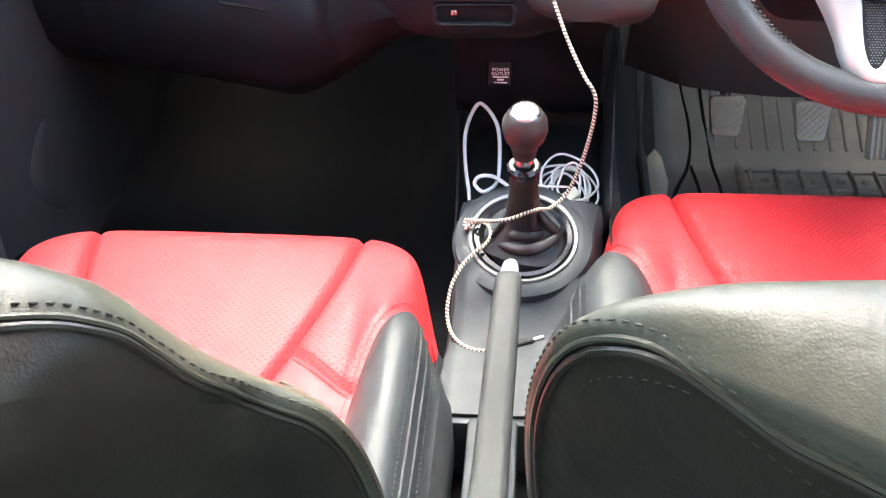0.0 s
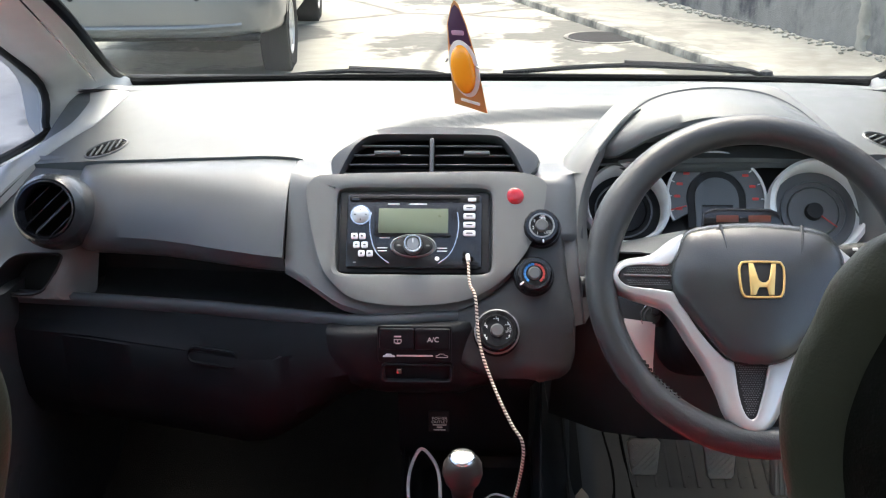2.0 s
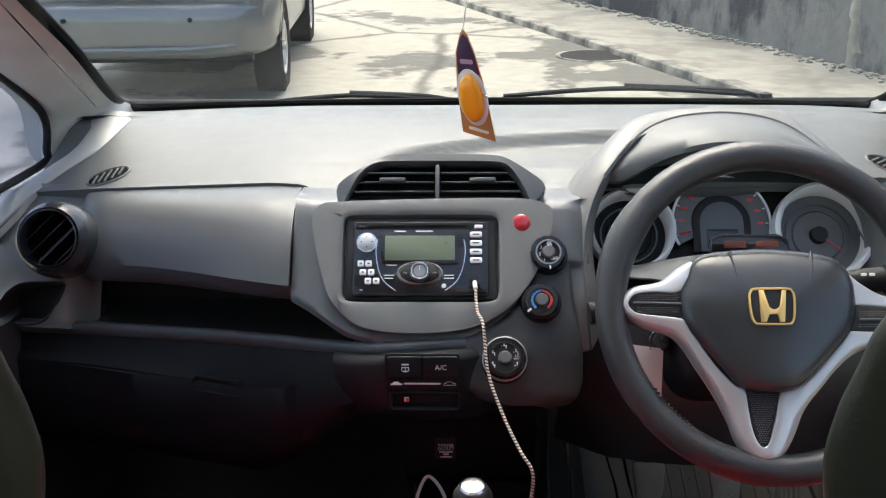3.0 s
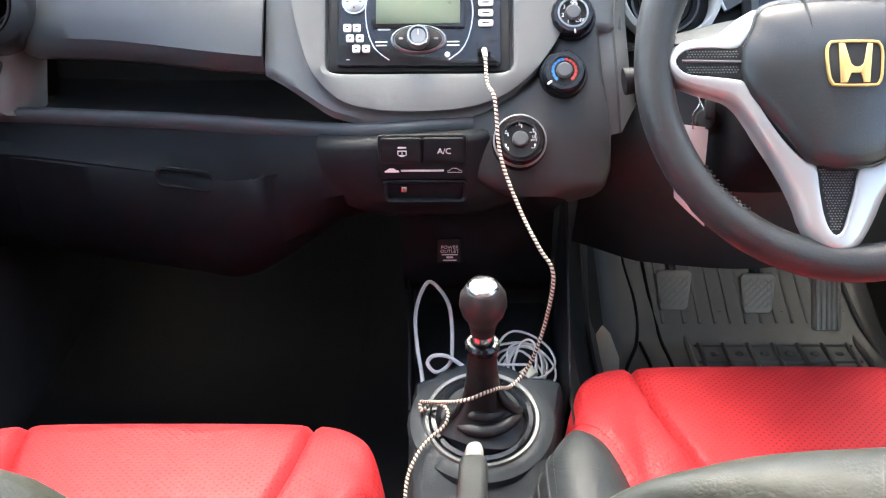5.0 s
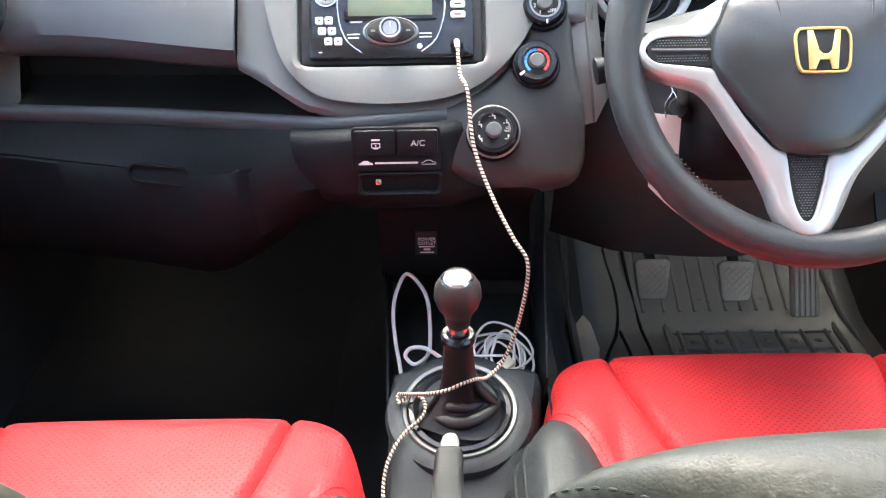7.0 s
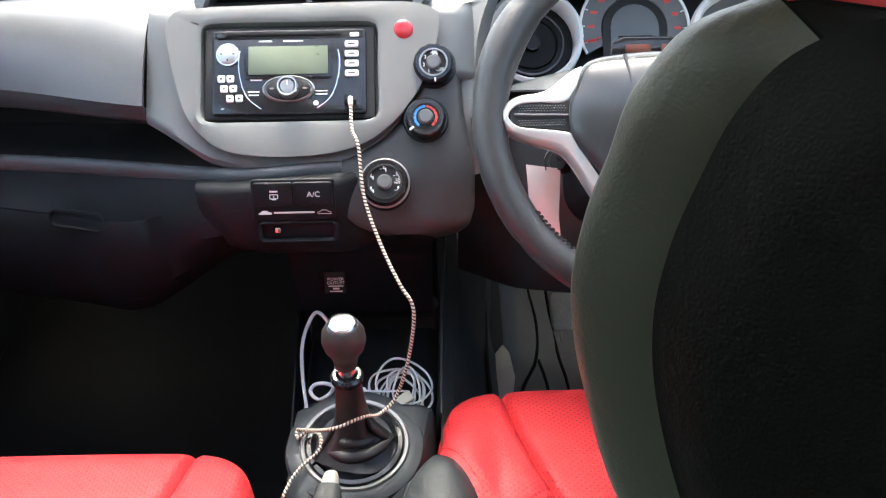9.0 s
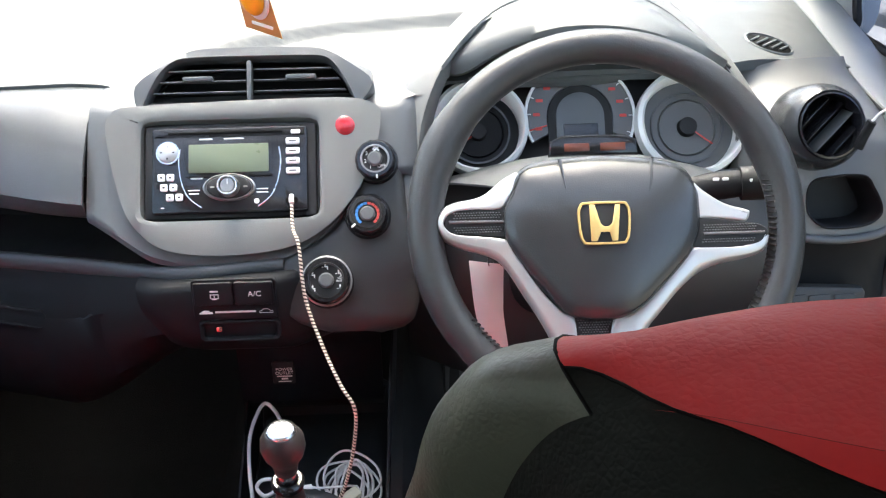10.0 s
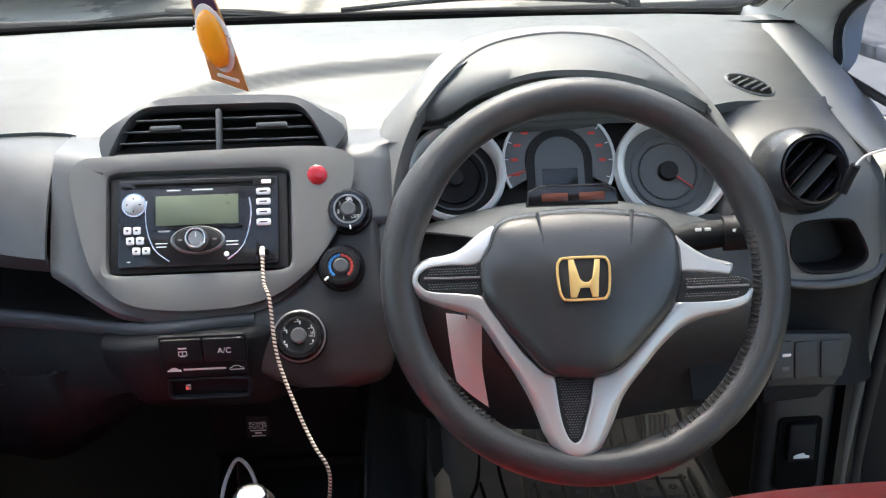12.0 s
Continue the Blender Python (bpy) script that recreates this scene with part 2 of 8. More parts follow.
def ground_material(name, base, pale, crack, size=0.55, edge=(0.42, 0.54), stretch=(1, 1, 1)):
    m = bpy.data.materials.new(name)
    m.use_nodes = True
    nt = m.node_tree
    b = nt.nodes["Principled BSDF"]
    b.inputs["Roughness"].default_value = 0.9
    tc = nt.nodes.new("ShaderNodeTexCoord")
    n1, n2 = nt.nodes.new("ShaderNodeTexNoise"), nt.nodes.new("ShaderNodeTexNoise")
    n1.inputs["Scale"].default_value, n1.inputs["Detail"].default_value, n1.inputs["Roughness"].default_value = size, 9, 0.66
    n2.inputs["Scale"].default_value, n2.inputs["Detail"].default_value = 9, 8
    vo = nt.nodes.new("ShaderNodeTexVoronoi")
    vo.feature, vo.inputs["Scale"].default_value = "DISTANCE_TO_EDGE", 0.45
    wob = nt.nodes.new("ShaderNodeMixRGB")
    wob.inputs[0].default_value = 0.35
    mp = nt.nodes.new("ShaderNodeMapping")
    mp.inputs["Scale"].default_value = stretch
    nt.links.new(tc.outputs["Object"], mp.inputs["Vector"])
    nt.links.new(mp.outputs[0], n1.inputs["Vector"])
    nt.links.new(tc.outputs["Object"], n2.inputs["Vector"])
    nt.links.new(tc.outputs["Object"], wob.inputs[1])
    nt.links.new(n1.outputs["Color"], wob.inputs[2])
    nt.links.new(wob.outputs[0], vo.inputs["Vector"])
    r1 = nt.nodes.new("ShaderNodeValToRGB")
    r1.color_ramp.elements[0].position, r1.color_ramp.elements[0].color = edge[0], (*base, 1)
    r1.color_ramp.elements[1].position, r1.color_ramp.elements[1].color = edge[1], (*pale, 1)
    nt.links.new(n1.outputs["Fac"], r1.inputs[0])
    r2 = nt.nodes.new("ShaderNodeValToRGB")
    r2.color_ramp.elements[0].color, r2.color_ramp.elements[1].color = (0.7, 0.7, 0.7, 1), (1.15, 1.15, 1.15, 1)
    nt.links.new(n2.outputs["Fac"], r2.inputs[0])
    mul = nt.nodes.new("ShaderNodeMixRGB")
    mul.blend_type, mul.inputs[0].default_value = "MULTIPLY", 1
    nt.links.new(r1.outputs[0], mul.inputs[1])
    nt.links.new(r2.outputs[0], mul.inputs[2])
    cr = nt.nodes.new("ShaderNodeMapRange")
    cr.inputs[1].default_value, cr.inputs[2].default_value, cr.inputs[3].default_value = 0.004, 0.02, crack
    nt.links.new(vo.outputs["Distance"], cr.inputs[0])
    mix = nt.nodes.new("ShaderNodeMixRGB")
    mix.inputs[1].default_value = (base[0] * 0.4, base[1] * 0.4, base[2] * 0.4, 1)
    nt.links.new(cr.outputs[0], mix.inputs[0])
    nt.links.new(mul.outputs[0], mix.inputs[2])
    nt.links.new(mix.outputs[0], b.inputs["Base Color"])
    bump = nt.nodes.new("ShaderNodeBump")
    bump.inputs["Strength"].default_value, bump.inputs["Distance"].default_value = 0.5, 0.02
    nt.links.new(n2.outputs["Fac"], bump.inputs["Height"])
    nt.links.new(bump.outputs[0], b.inputs["Normal"])
    return m


ROAD = ground_material("worn_road", (0.15, 0.147, 0.125), (0.40, 0.385, 0.315), 0.3, 0.5, (0.455, 0.485))
PAVING = ground_material("dusty_paving", (0.26, 0.25, 0.21), (0.38, 0.365, 0.305), 0.75, 1.2)
WALL = ground_material("stained_wall", (0.055, 0.058, 0.064), (0.21, 0.21, 0.195), 0.9, 0.9, (0.46, 0.54), (1, 1, 0.6))
KERB = ground_material("kerb_concrete", (0.12, 0.118, 0.102), (0.36, 0.345, 0.29), 0.9, 2.5)


# ---- mesh helpers ----
def link_mesh(name, bm, mat, parent=None, label="", angle=38):
    bmesh.ops.recalc_face_normals(bm, faces=bm.faces)
    me = bpy.data.meshes.new(name)
    bm.to_mesh(me)
    bm.free()
    me.shade_smooth()
    me.set_sharp_from_angle(angle=radians(angle))
    for m in mat if isinstance(mat, (list, tuple)) else [mat]:
        me.materials.append(m)
    ob = new(name, me)
    if parent is not None:
        ob.parent = parent
    if label:
        ob["label"] = label
    return ob


def part(name, bm, mat, parent, label="", angle=38):
    return link_mesh(name, bm, mat, parent, label, angle)


def thing(name, label, category, group="", kind="", at=(0, 0, 0)):
    ob = new(name)
    ob.location = at
    ob.empty_display_size = 0.05
    if at != (0, 0, 0):
        bpy.context.view_layer.update()
    return tagged(ob, label, category, group, kind)


def grid(rows, bm=None, wrap=False, both=False):
    bm = bm or bmesh.new()
    vs = [[bm.verts.new(p) for p in r] for r in rows]
    n = len(vs[0])
    for i in range(len(vs) - (0 if both else 1)):
        a, b = vs[i], vs[(i + 1) % len(vs)]
        for j in range(n if wrap else n - 1):
            q = (a[j], a[(j + 1) % n], b[(j + 1) % n], b[j])
            if len({v.co[:] for v in q}) >= 3:
                try:
                    bm.faces.new(q)
                except ValueError:
                    pass
    return bm


def skin(loops, cap=True, cap_first=False, m=None):
    """Closed loops of equal length, bridged one to the next."""
    m = m or Matrix()
    bm = bmesh.new()
    vs = [[bm.verts.new(m @ Vector(p)) for p in lp] for lp in loops]
    n = len(vs[0])
    for a, b in zip(vs, vs[1:]):
        for j in range(n):
            bm.faces.new((a[j], a[(j + 1) % n], b[(j + 1) % n], b[j]))
    if cap:
        bm.faces.new(vs[-1])
    if cap_first:
        bm.faces.new(vs[0][::-1])
    return bm


def thick(bm, t):
    """Gives a sheet a thickness t behind its face normals."""
    bmesh.ops.recalc_face_normals(bm, faces=bm.faces)
    bmesh.ops.solidify(bm, geom=bm.faces[:], thickness=t)
    return bm


def rbox(w, d, h, r=0.003, seg=2, m=None):
    bm = bmesh.new()
    bmesh.ops.create_cube(bm, size=1)
    bmesh.ops.scale(bm, vec=(w, d, h), verts=bm.verts)
    r = min(r, 0.49 * min(w, d, h))
    bmesh.ops.bevel(bm, geom=bm.edges[:], offset=r, segments=seg, profile=0.5, affect="EDGES")
    if m is not None:
        bm.transform(m)
    return bm


def outline_loop(pts, z):
    return [(x, y, z) for x, y in pts]


def rrect(w, h, r, n=5, cx=0.0, cy=0.0):
    pts = []
    for sx, sy, a0 in ((1, 1, 0), (-1, 1, 90), (-1, -1, 180), (1, -1, 270)):
        for k in range(n + 1):
            a = radians(a0 + 90 * k / n)
            pts.append((cx + sx * (w / 2 - r) + r * math.cos(a), cy + sy * (h / 2 - r) + r * math.sin(a)))
    return pts


def circle(r, n=32, cx=0.0, cy=0.0, sx=1.0, sy=1.0):
    return [(cx + r * sx * math.cos(2 * math.pi * k / n), cy + r * sy * math.sin(2 * math.pi * k / n)) for k in range(n)]


def shrink(pts, d):
    """The outline moved inwards by d (counter-clockwise outline)."""
    out, n = [], len(pts)
    for i in range(n):
        p0, p1, p2 = Vector(pts[i - 1]), Vector(pts[i]), Vector(pts[(i + 1) % n])
        e1, e2 = (p1 - p0), (p2 - p1)
        e1 = e1.normalized() if e1.length > 1e-9 else e2.normalized()
        e2 = e2.normalized() if e2.length > 1e-9 else e1
        t = (e1 + e2).normalized() if (e1 + e2).length > 1e-6 else e1
        out.append((p1.x - t.y * d, p1.y + t.x * d))
    return out


def slab(pts, h, r=0.001, m=None, base=0.0):
    """A plate of the given outline, h thick, with rounded upper edge."""
    r = min(r, h * 0.9)
    lp = [outline_loop(pts, base), outline_loop(pts, base + h - r), outline_loop(shrink(pts, r * 0.35), base + h - r * 0.3), outline_loop(shrink(pts, r), base + h)]
    return skin(lp, True, True, m)


def lathe(profile, n=32, m=None):
    """Rings of (radius, height) about the local z axis."""
    m = m or Matrix()
    bm = bmesh.new()
    rings = []
    for r, z in profile:
        if r < 1e-6:
            rings.append([bm.verts.new(m @ Vector((0, 0, z)))])
        else:
            rings.append([bm.verts.new(m @ Vector((r * math.cos(2 * math.pi * k / n), r * math.sin(2 * math.pi * k / n), z))) for k in range(n)])
    for a, b in zip(rings, rings[1:]):
        for k in range(n):
            if len(a) == 1 and len(b) == 1:
                continue
            if len(a) == 1:
                bm.faces.new((a[0], b[k], b[(k + 1) % n]))
            elif len(b) == 1:
                bm.faces.new((a[k], a[(k + 1) % n], b[0]))
            else:
                bm.faces.new((a[k], a[(k + 1) % n], b[(k + 1) % n], b[k]))
    return bm


def spline(pts, per=8, closed=False):
    """Catmull-Rom points through pts."""
    pts = [Vector(p) for p in pts]
    n, out = len(pts), []
    for i in range(n if closed else n - 1):
        if closed:
            p0, p1, p2, p3 = pts[i - 1], pts[i], pts[(i + 1) % n], pts[(i + 2) % n]
        else:
            p0, p1, p2, p3 = pts[max(i - 1, 0)], pts[i], pts[i + 1], pts[min(i + 2, n - 1)]
        for k in range(per):
            t = k / per
            out.append(0.5 * (2 * p1 + (p2 - p0) * t + (2 * p0 - 5 * p1 + 4 * p2 - p3) * t * t + (3 * p1 - p0 - 3 * p2 + p3) * t ** 3))
    if not closed:
        out.append(pts[-1])
    return out


def tube(path, r, n=10, closed=False, flat=1.0, m=None, uv=False):
    bm = bmesh.new()
    m = m or Matrix()
    path = [m @ Vector(p) for p in path]
    count = len(path)
    rings, up, run = [], None, [0.0]
    for i in range(count):
        a = path[i - 1] if closed or i else path[i]
        b = path[(i + 1) % count] if closed or i < count - 1 else path[i]
        d = (b - a).normalized()
        if up is None:
            up = d.orthogonal().normalized()
        up = (up - d * up.dot(d)).normalized()
        side = d.cross(up)
        rr = r(i / (count - 1)) if callable(r) else r
        rings.append([bm.verts.new(path[i] + rr * (up * math.cos(2 * math.pi * k / n) + side * flat * math.sin(2 * math.pi * k / n))) for k in range(n)])
        if i:
            run.append(run[-1] + (path[i] - path[i - 1]).length)
    layer = bm.loops.layers.uv.new("UVMap") if uv else None
    for i in range(count if closed else count - 1):
        a, b = rings[i], rings[(i + 1) % count]
        for k in range(n):
            f = bm.faces.new((a[k], a[(k + 1) % n], b[(k + 1) % n], b[k]))
            if uv:
                for lo, (q, w) in zip(f.loops, ((k, i), (k + 1, i), (k + 1, i + 1), (k, i + 1))):
                    lo[layer].uv = (q / n, run[min(w, count - 1)] / 0.0022)
    if not closed:
        bm.faces.new(rings[0][::-1])
        bm.faces.new(rings[-1])
    return bm


def join(*bms):
    out = bmesh.new()
    for b in bms:
        me = bpy.data.meshes.new("tmp")
        b.to_mesh(me)
        b.free()
        out.from_mesh(me)
        bpy.data.meshes.remove(me)
    return out


def words(name, text, size, m, mat, parent):
    """Raised print in the built-in font, in the local xy plane of m."""
    cu = bpy.data.curves.new(name, "FONT")
    cu.body, cu.size, cu.extrude, cu.align_x, cu.align_y = text, size, 0.0002, "CENTER", "CENTER"
    tmp = new("tmp_text", cu)
    me = bpy.data.meshes.new_from_object(tmp.evaluated_get(bpy.context.evaluated_depsgraph_get()))
    bpy.data.objects.remove(tmp)
    bpy.data.curves.remove(cu)
    me.transform(m)
    me.materials.clear()
    me.materials.append(mat)
    ob = new(name, me)
    ob.parent = parent
    return ob


def frame_at(origin, right, up):
    """Matrix with local x along right, y along up, z towards the viewer."""
    x = Vector(right).normalized()
    z = x.cross(Vector(up)).normalized()
    y = z.cross(x)
    m = Matrix((x, y, z)).transposed().to_4x4()
    m.translation = Vector(origin)
    return m


def shift(x=0.0, y=0.0, z=0.0):
    return Matrix.Translation((x, y, z))


def table(x, pts):
    """Smooth value at x between (x, value) pairs."""
    if x <= pts[0][0]:
        return pts[0][1]
    for (x0, v0), (x1, v1) in zip(pts, pts[1:]):
        if x <= x1:
            t = (x - x0) / (x1 - x0)
            return v0 + (v1 - v0) * t
    return pts[-1][1]


def resample(pts, n):
    """n points at even steps along a smooth line through pts."""
    line = spline(pts, 8)
    run = [0.0]
    for a, b in zip(line, line[1:]):
        run.append(run[-1] + (b - a).length)
    out, j = [], 0
    for k in range(n):
        d = run[-1] * k / (n - 1)
        while j < len(run) - 2 and run[j + 1] < d:
            j += 1
        out.append(line[j].lerp(line[j + 1], (d - run[j]) / max(1e-9, run[j + 1] - run[j])))
    return out


def span(a, b, n):
    return [a + (b - a) * k / (n - 1) for k in range(n)]


XC = 0.075                                               # the car's centre line
STACK = frame_at((0, 1.2, 0.6), (1, 0, 0), (0, 0.524, 0.852))   # plane of the radio

# ---- outside: road, pavement, wall ----
SLOPE = math.tan(radians(3.5))


def gz(y):
    return -0.27 + SLOPE * (y - 1.0)


def on_ground(x, y, h=0.0):
    return (x, y, gz(y) + h)


def kerb_x(y):
    return 1.764 - 0.337 * (y - 7.45)


STREAK_Y = 7.72


def build_outside():
    bm = bmesh.new()
    ys = [-200, -30, -5, 0, 4, 8, 12, 18, 30, 60, 200, 900]
    xs = [-600, -60, -20, -8, -3, 0, 3, 8, 20, 60, 600]
    grid([[on_ground(x, y) for x in xs] for y in ys], bm)
    tagged(link_mesh("ground", bm, ROAD), "pale worn concrete road with cracks and patches", "road", kind="structure")
    # pavement beyond the kerb
    bm = bmesh.new()
    rows = []
    for y in span(-6, 30, 25):
        x0 = kerb_x(y)
        rows.append([on_ground(x0, y, -0.05), on_ground(x0, y, 0.05), on_ground(x0 + 0.14, y, 0.062), on_ground(x0 + 1.3, y, 0.062)])
    grid([[r[2], r[3]] for r in rows], bm)
    tagged(link_mesh("pavement", bm, PAVING), "dusty pale concrete pavement beside the road", "pavement", kind="structure")
    kerb = thing("kerb", "worn concrete kerb stones along the road edge", "kerb", kind="structure")
    direction = Vector((-0.337, 1.0, SLOPE)).normalized()
    ang = math.atan2(0.337, 1.0)
    stone = rbox(0.17, 0.90, 0.2, 0.02, 2)
    me = None
    for k in range(26):
        y = 3.0 + k * 0.83
        rnd = random.Random(k)
        if me is None:
            ob = part("kerb_stone", stone, KERB, kerb)
            me = ob.data
        else:
            ob = new("kerb_stone", me)
            ob.parent = kerb
        ob.matrix_basis = Matrix.Translation(on_ground(kerb_x(y) + 0.08 + rnd.uniform(-0.006, 0.006), y, -0.036 + rnd.uniform(-0.004, 0.004))) @ Euler((math.atan(SLOPE), rnd.uniform(-0.012, 0.012), ang)).to_matrix().to_4x4()
    # stained wall behind the pavement
    bm = bmesh.new()
    rows = []
    for y in span(-6, 30, 60):
        x0 = kerb_x(y) + 1.27
        rows.append([on_ground(x0 + 0.02 * noise.noise((0, y, h * 2)), y, h) for h in (0.05, 0.3, 0.7, 1.2, 2.0, 2.9)] + [on_ground(x0 + 0.25, y, 2.9), on_ground(x0 + 0.25, y, 0.05)])
    grid(rows, bm)
    tagged(link_mesh("wall_roadside", bm, WALL), "grey rendered roadside wall with dark damp stains", "wall", kind="structure")
    bm = bmesh.new()
    rnd = random.Random(9)
    rows = []
    for h in span(0.06, 1.1, 26):
        w, c = 0.055 + 0.05 * max(0.0, 0.35 - h) + rnd.uniform(-0.015, 0.02), rnd.uniform(-0.015, 0.015)
        rows.append([on_ground(kerb_x(STREAK_Y + q) + 1.262 - bulge, STREAK_Y + q, h) for q, bulge in ((c - w, -0.03), (c - 0.6 * w, 0.012), (c, 0.02), (c + 0.6 * w, 0.012), (c + w, -0.03))])
    tagged(link_mesh("mortar_streak", grid(rows), PAVING), "pale streak of spilt mortar down the wall", "mortar streak", kind="structure")
    # rubble of broken concrete at the foot of the wall
    bm = bmesh.new()
    rnd = random.Random(5)
    for k in range(900):
        y = rnd.uniform(5, 22)
        x = kerb_x(y) + 1.25 - abs(rnd.gauss(0, 0.08))
        s = rnd.uniform(0.006, 0.03)
        bmesh.ops.create_icosphere(bm, subdivisions=1, radius=s, matrix=Matrix.Translation(on_ground(x, y, 0.062 + s * 0.3)) @ Matrix.Diagonal((1, rnd.uniform(0.6, 1.5), 0.6, 1)))
    tagged(link_mesh("rubble", bm, PAVING), "small pale rubble along the foot of the wall", "rubble", kind="stuff")
    # manhole cover at the road edge
    mh = thing("manhole_cover", "dark iron manhole cover set in the road", "manhole cover", at=on_ground(1.17, 8.72))
    mh.rotation_euler = (math.atan(SLOPE), 0, 0)
    part("frame", lathe([(0.325, -0.02), (0.325, 0.008), (0.29, 0.008), (0.29, -0.02)], 28), KERB, mh)
    part("cover", lathe([(0.0, 0.016), (0.12, 0.012), (0.2, 0.016), (0.285, 0.008), (0.285, -0.02)], 28), TYRE, mh)


def wheel(parent, at, side):
    w = new("wheel")
    w.parent = parent
    w.location = at
    w.rotation_euler = (0, radians(90) * side, 0)
    part("tyre", lathe([(0.17, -0.09), (0.255, -0.095), (0.285, -0.07), (0.288, 0.0), (0.285, 0.07), (0.255, 0.095), (0.19, 0.085), (0.185, 0.06)], 36), TYRE, w)
    rim = lathe([(0.0, 0.05), (0.05, 0.055), (0.06, 0.04), (0.16, 0.055), (0.175, 0.085), (0.19, 0.085), (0.19, 0.0)], 36)
    part("rim", rim, SILVER, w)
    for k in range(7):
        part("spoke", rbox(0.035, 0.13, 0.02, 0.006, 1, Matrix.Rotation(2 * math.pi * k / 7, 4, "Z") @ shift(0, 0.11, 0.07)), SILVER, w)


def build_parked_car():
    car = thing("parked_car", "silver estate car parked ahead at the roadside", "car", at=on_ground(-2.05, 7.35))
    car.rotation_euler = (math.atan(SLOPE), 0, radians(3.5))
    # body sections from rear to front: y, half width, sill height, belt height, roof height, roof half width
    secs = [(-0.72, 0.60, 0.46, 0.78, 0.95, 0.5), (-0.70, 0.72, 0.43, 0.85, 1.1, 0.55), (-0.62, 0.80, 0.41, 0.92, 1.35, 0.55), (-0.45, 0.835, 0.36, 0.95, 1.47, 0.56),
            (0.3, 0.845, 0.24, 0.96, 1.53, 0.58), (1.4, 0.845, 0.24, 0.95, 1.52, 0.58), (2.0, 0.845, 0.24, 0.93, 1.35, 0.56), (2.5, 0.84, 0.24, 0.9, 1.0, 0.62), (3.1, 0.8, 0.28, 0.8, 0.86, 0.6), (3.25, 0.62, 0.36, 0.66, 0.7, 0.5)]
    rows = []
    for y, hw, z0, zb, zr, rw in secs:
        half = [(0, z0), (hw * 0.9, z0), (hw * 0.985, z0 + 0.08), (hw, z0 + 0.25), (hw * 0.985, zb - 0.1), (hw * 0.95, zb), (rw + 0.06, zr - 0.12), (rw * 0.9, zr - 0.02), (0, zr)]
        rows.append([(x, y, z) for x, z in half] + [(-x, y, z) for x, z in half[-2:0:-1]])
    bm = grid(rows, wrap=True)
    bm.faces.new([v for v in bm.verts][:len(rows[0])])
    part("body", bm, SILVER_PAINT, car, angle=30)
    wrap = lambda w, d, z: [(w * math.copysign(abs(math.cos(a)) ** 0.45, math.cos(a)), -0.05 - d * math.sin(a) ** 0.55, z) for a in [math.pi - math.pi * k / 28 for k in range(29)]]
    part("bumper", skin([wrap(w, d, z) for w, d, z in ((0.79, 0.69, 0.325), (0.835, 0.745, 0.345), (0.85, 0.775, 0.375), (0.85, 0.775, 0.40), (0.862, 0.785, 0.43), (0.862, 0.79, 0.55), (0.86, 0.785, 0.63), (0.85, 0.75, 0.67), (0.83, 0.70, 0.68))], True, True), SILVER_PAINT, car, "painted rear bumper", 50)
    part("lower_valance", rbox(1.45, 0.10, 0.05, 0.015, 2, shift(0, -0.68, 0.325)), BLACK_MATT, car)
    for x in (-0.42, 0.36):
        part("parking_sensor", lathe([(0.0, 0.004), (0.014, 0.003), (0.016, -0.01)], 14, shift(x, -0.842, 0.58) @ Matrix.Rotation(radians(90), 4, "X")), BLACK_MATT, car)
    part("number_plate", rbox(0.50, 0.012, 0.11, 0.004, 1, shift(-0.02, -0.835, 0.80)), WHITE_KEY, car, "pale blank number plate")
    part("bumper_crease", tube([(-0.70, -0.772, 0.392), (-0.4, -0.833, 0.395), (0.0, -0.845, 0.398), (0.35, -0.835, 0.402), (0.62, -0.772, 0.412)], 0.016, 8), SILVER_PAINT, car)
    for x in (-0.7, 0.7):
        part("rear_lamp", rbox(0.2, 0.14, 0.28, 0.04, 2, shift(x, -0.66, 0.92)), RED_LENS, car)
    part("rear_window", rbox(1.0, 0.03, 0.32, 0.02, 2, shift(0, -0.66, 1.2) @ Matrix.Rotation(radians(-24), 4, "X")), BLACK_GLOSS, car)
    part("exhaust_pipe", tube([(-0.42, -0.5, 0.30), (-0.42, -0.80, 0.285)], 0.03, 12), TYRE, car)
    for x in (-0.85, 0.85):
        part("door_handle", rbox(0.02, 0.16, 0.03, 0.008, 2, shift(x * 0.995, 0.55, 0.84)), SILVER_PAINT, car)
        part("side_window", rbox(0.02, 1.6, 0.28, 0.01, 2, shift(x * 0.86, 0.75, 1.12) @ Matrix.Rotation(radians(-18 if x > 0 else 18), 4, "Y")), BLACK_GLOSS, car)
    for x, side in ((0.77, 1), (-0.77, -1)):
        for y in (0.0, 2.45):
            part("wheel_arch", lathe([(0.33, -0.1), (0.345, 0.09), (0.31, 0.09), (0.0, 0.02)], 30, shift(x, y, 0.3) @ Matrix.Rotation(radians(90) * side, 4, "Y")), TYRE, car)
            wheel(car, (x, y, 0.288), side)


build_outside()
build_parked_car()


XS = 0.125                                               # middle of the body shell


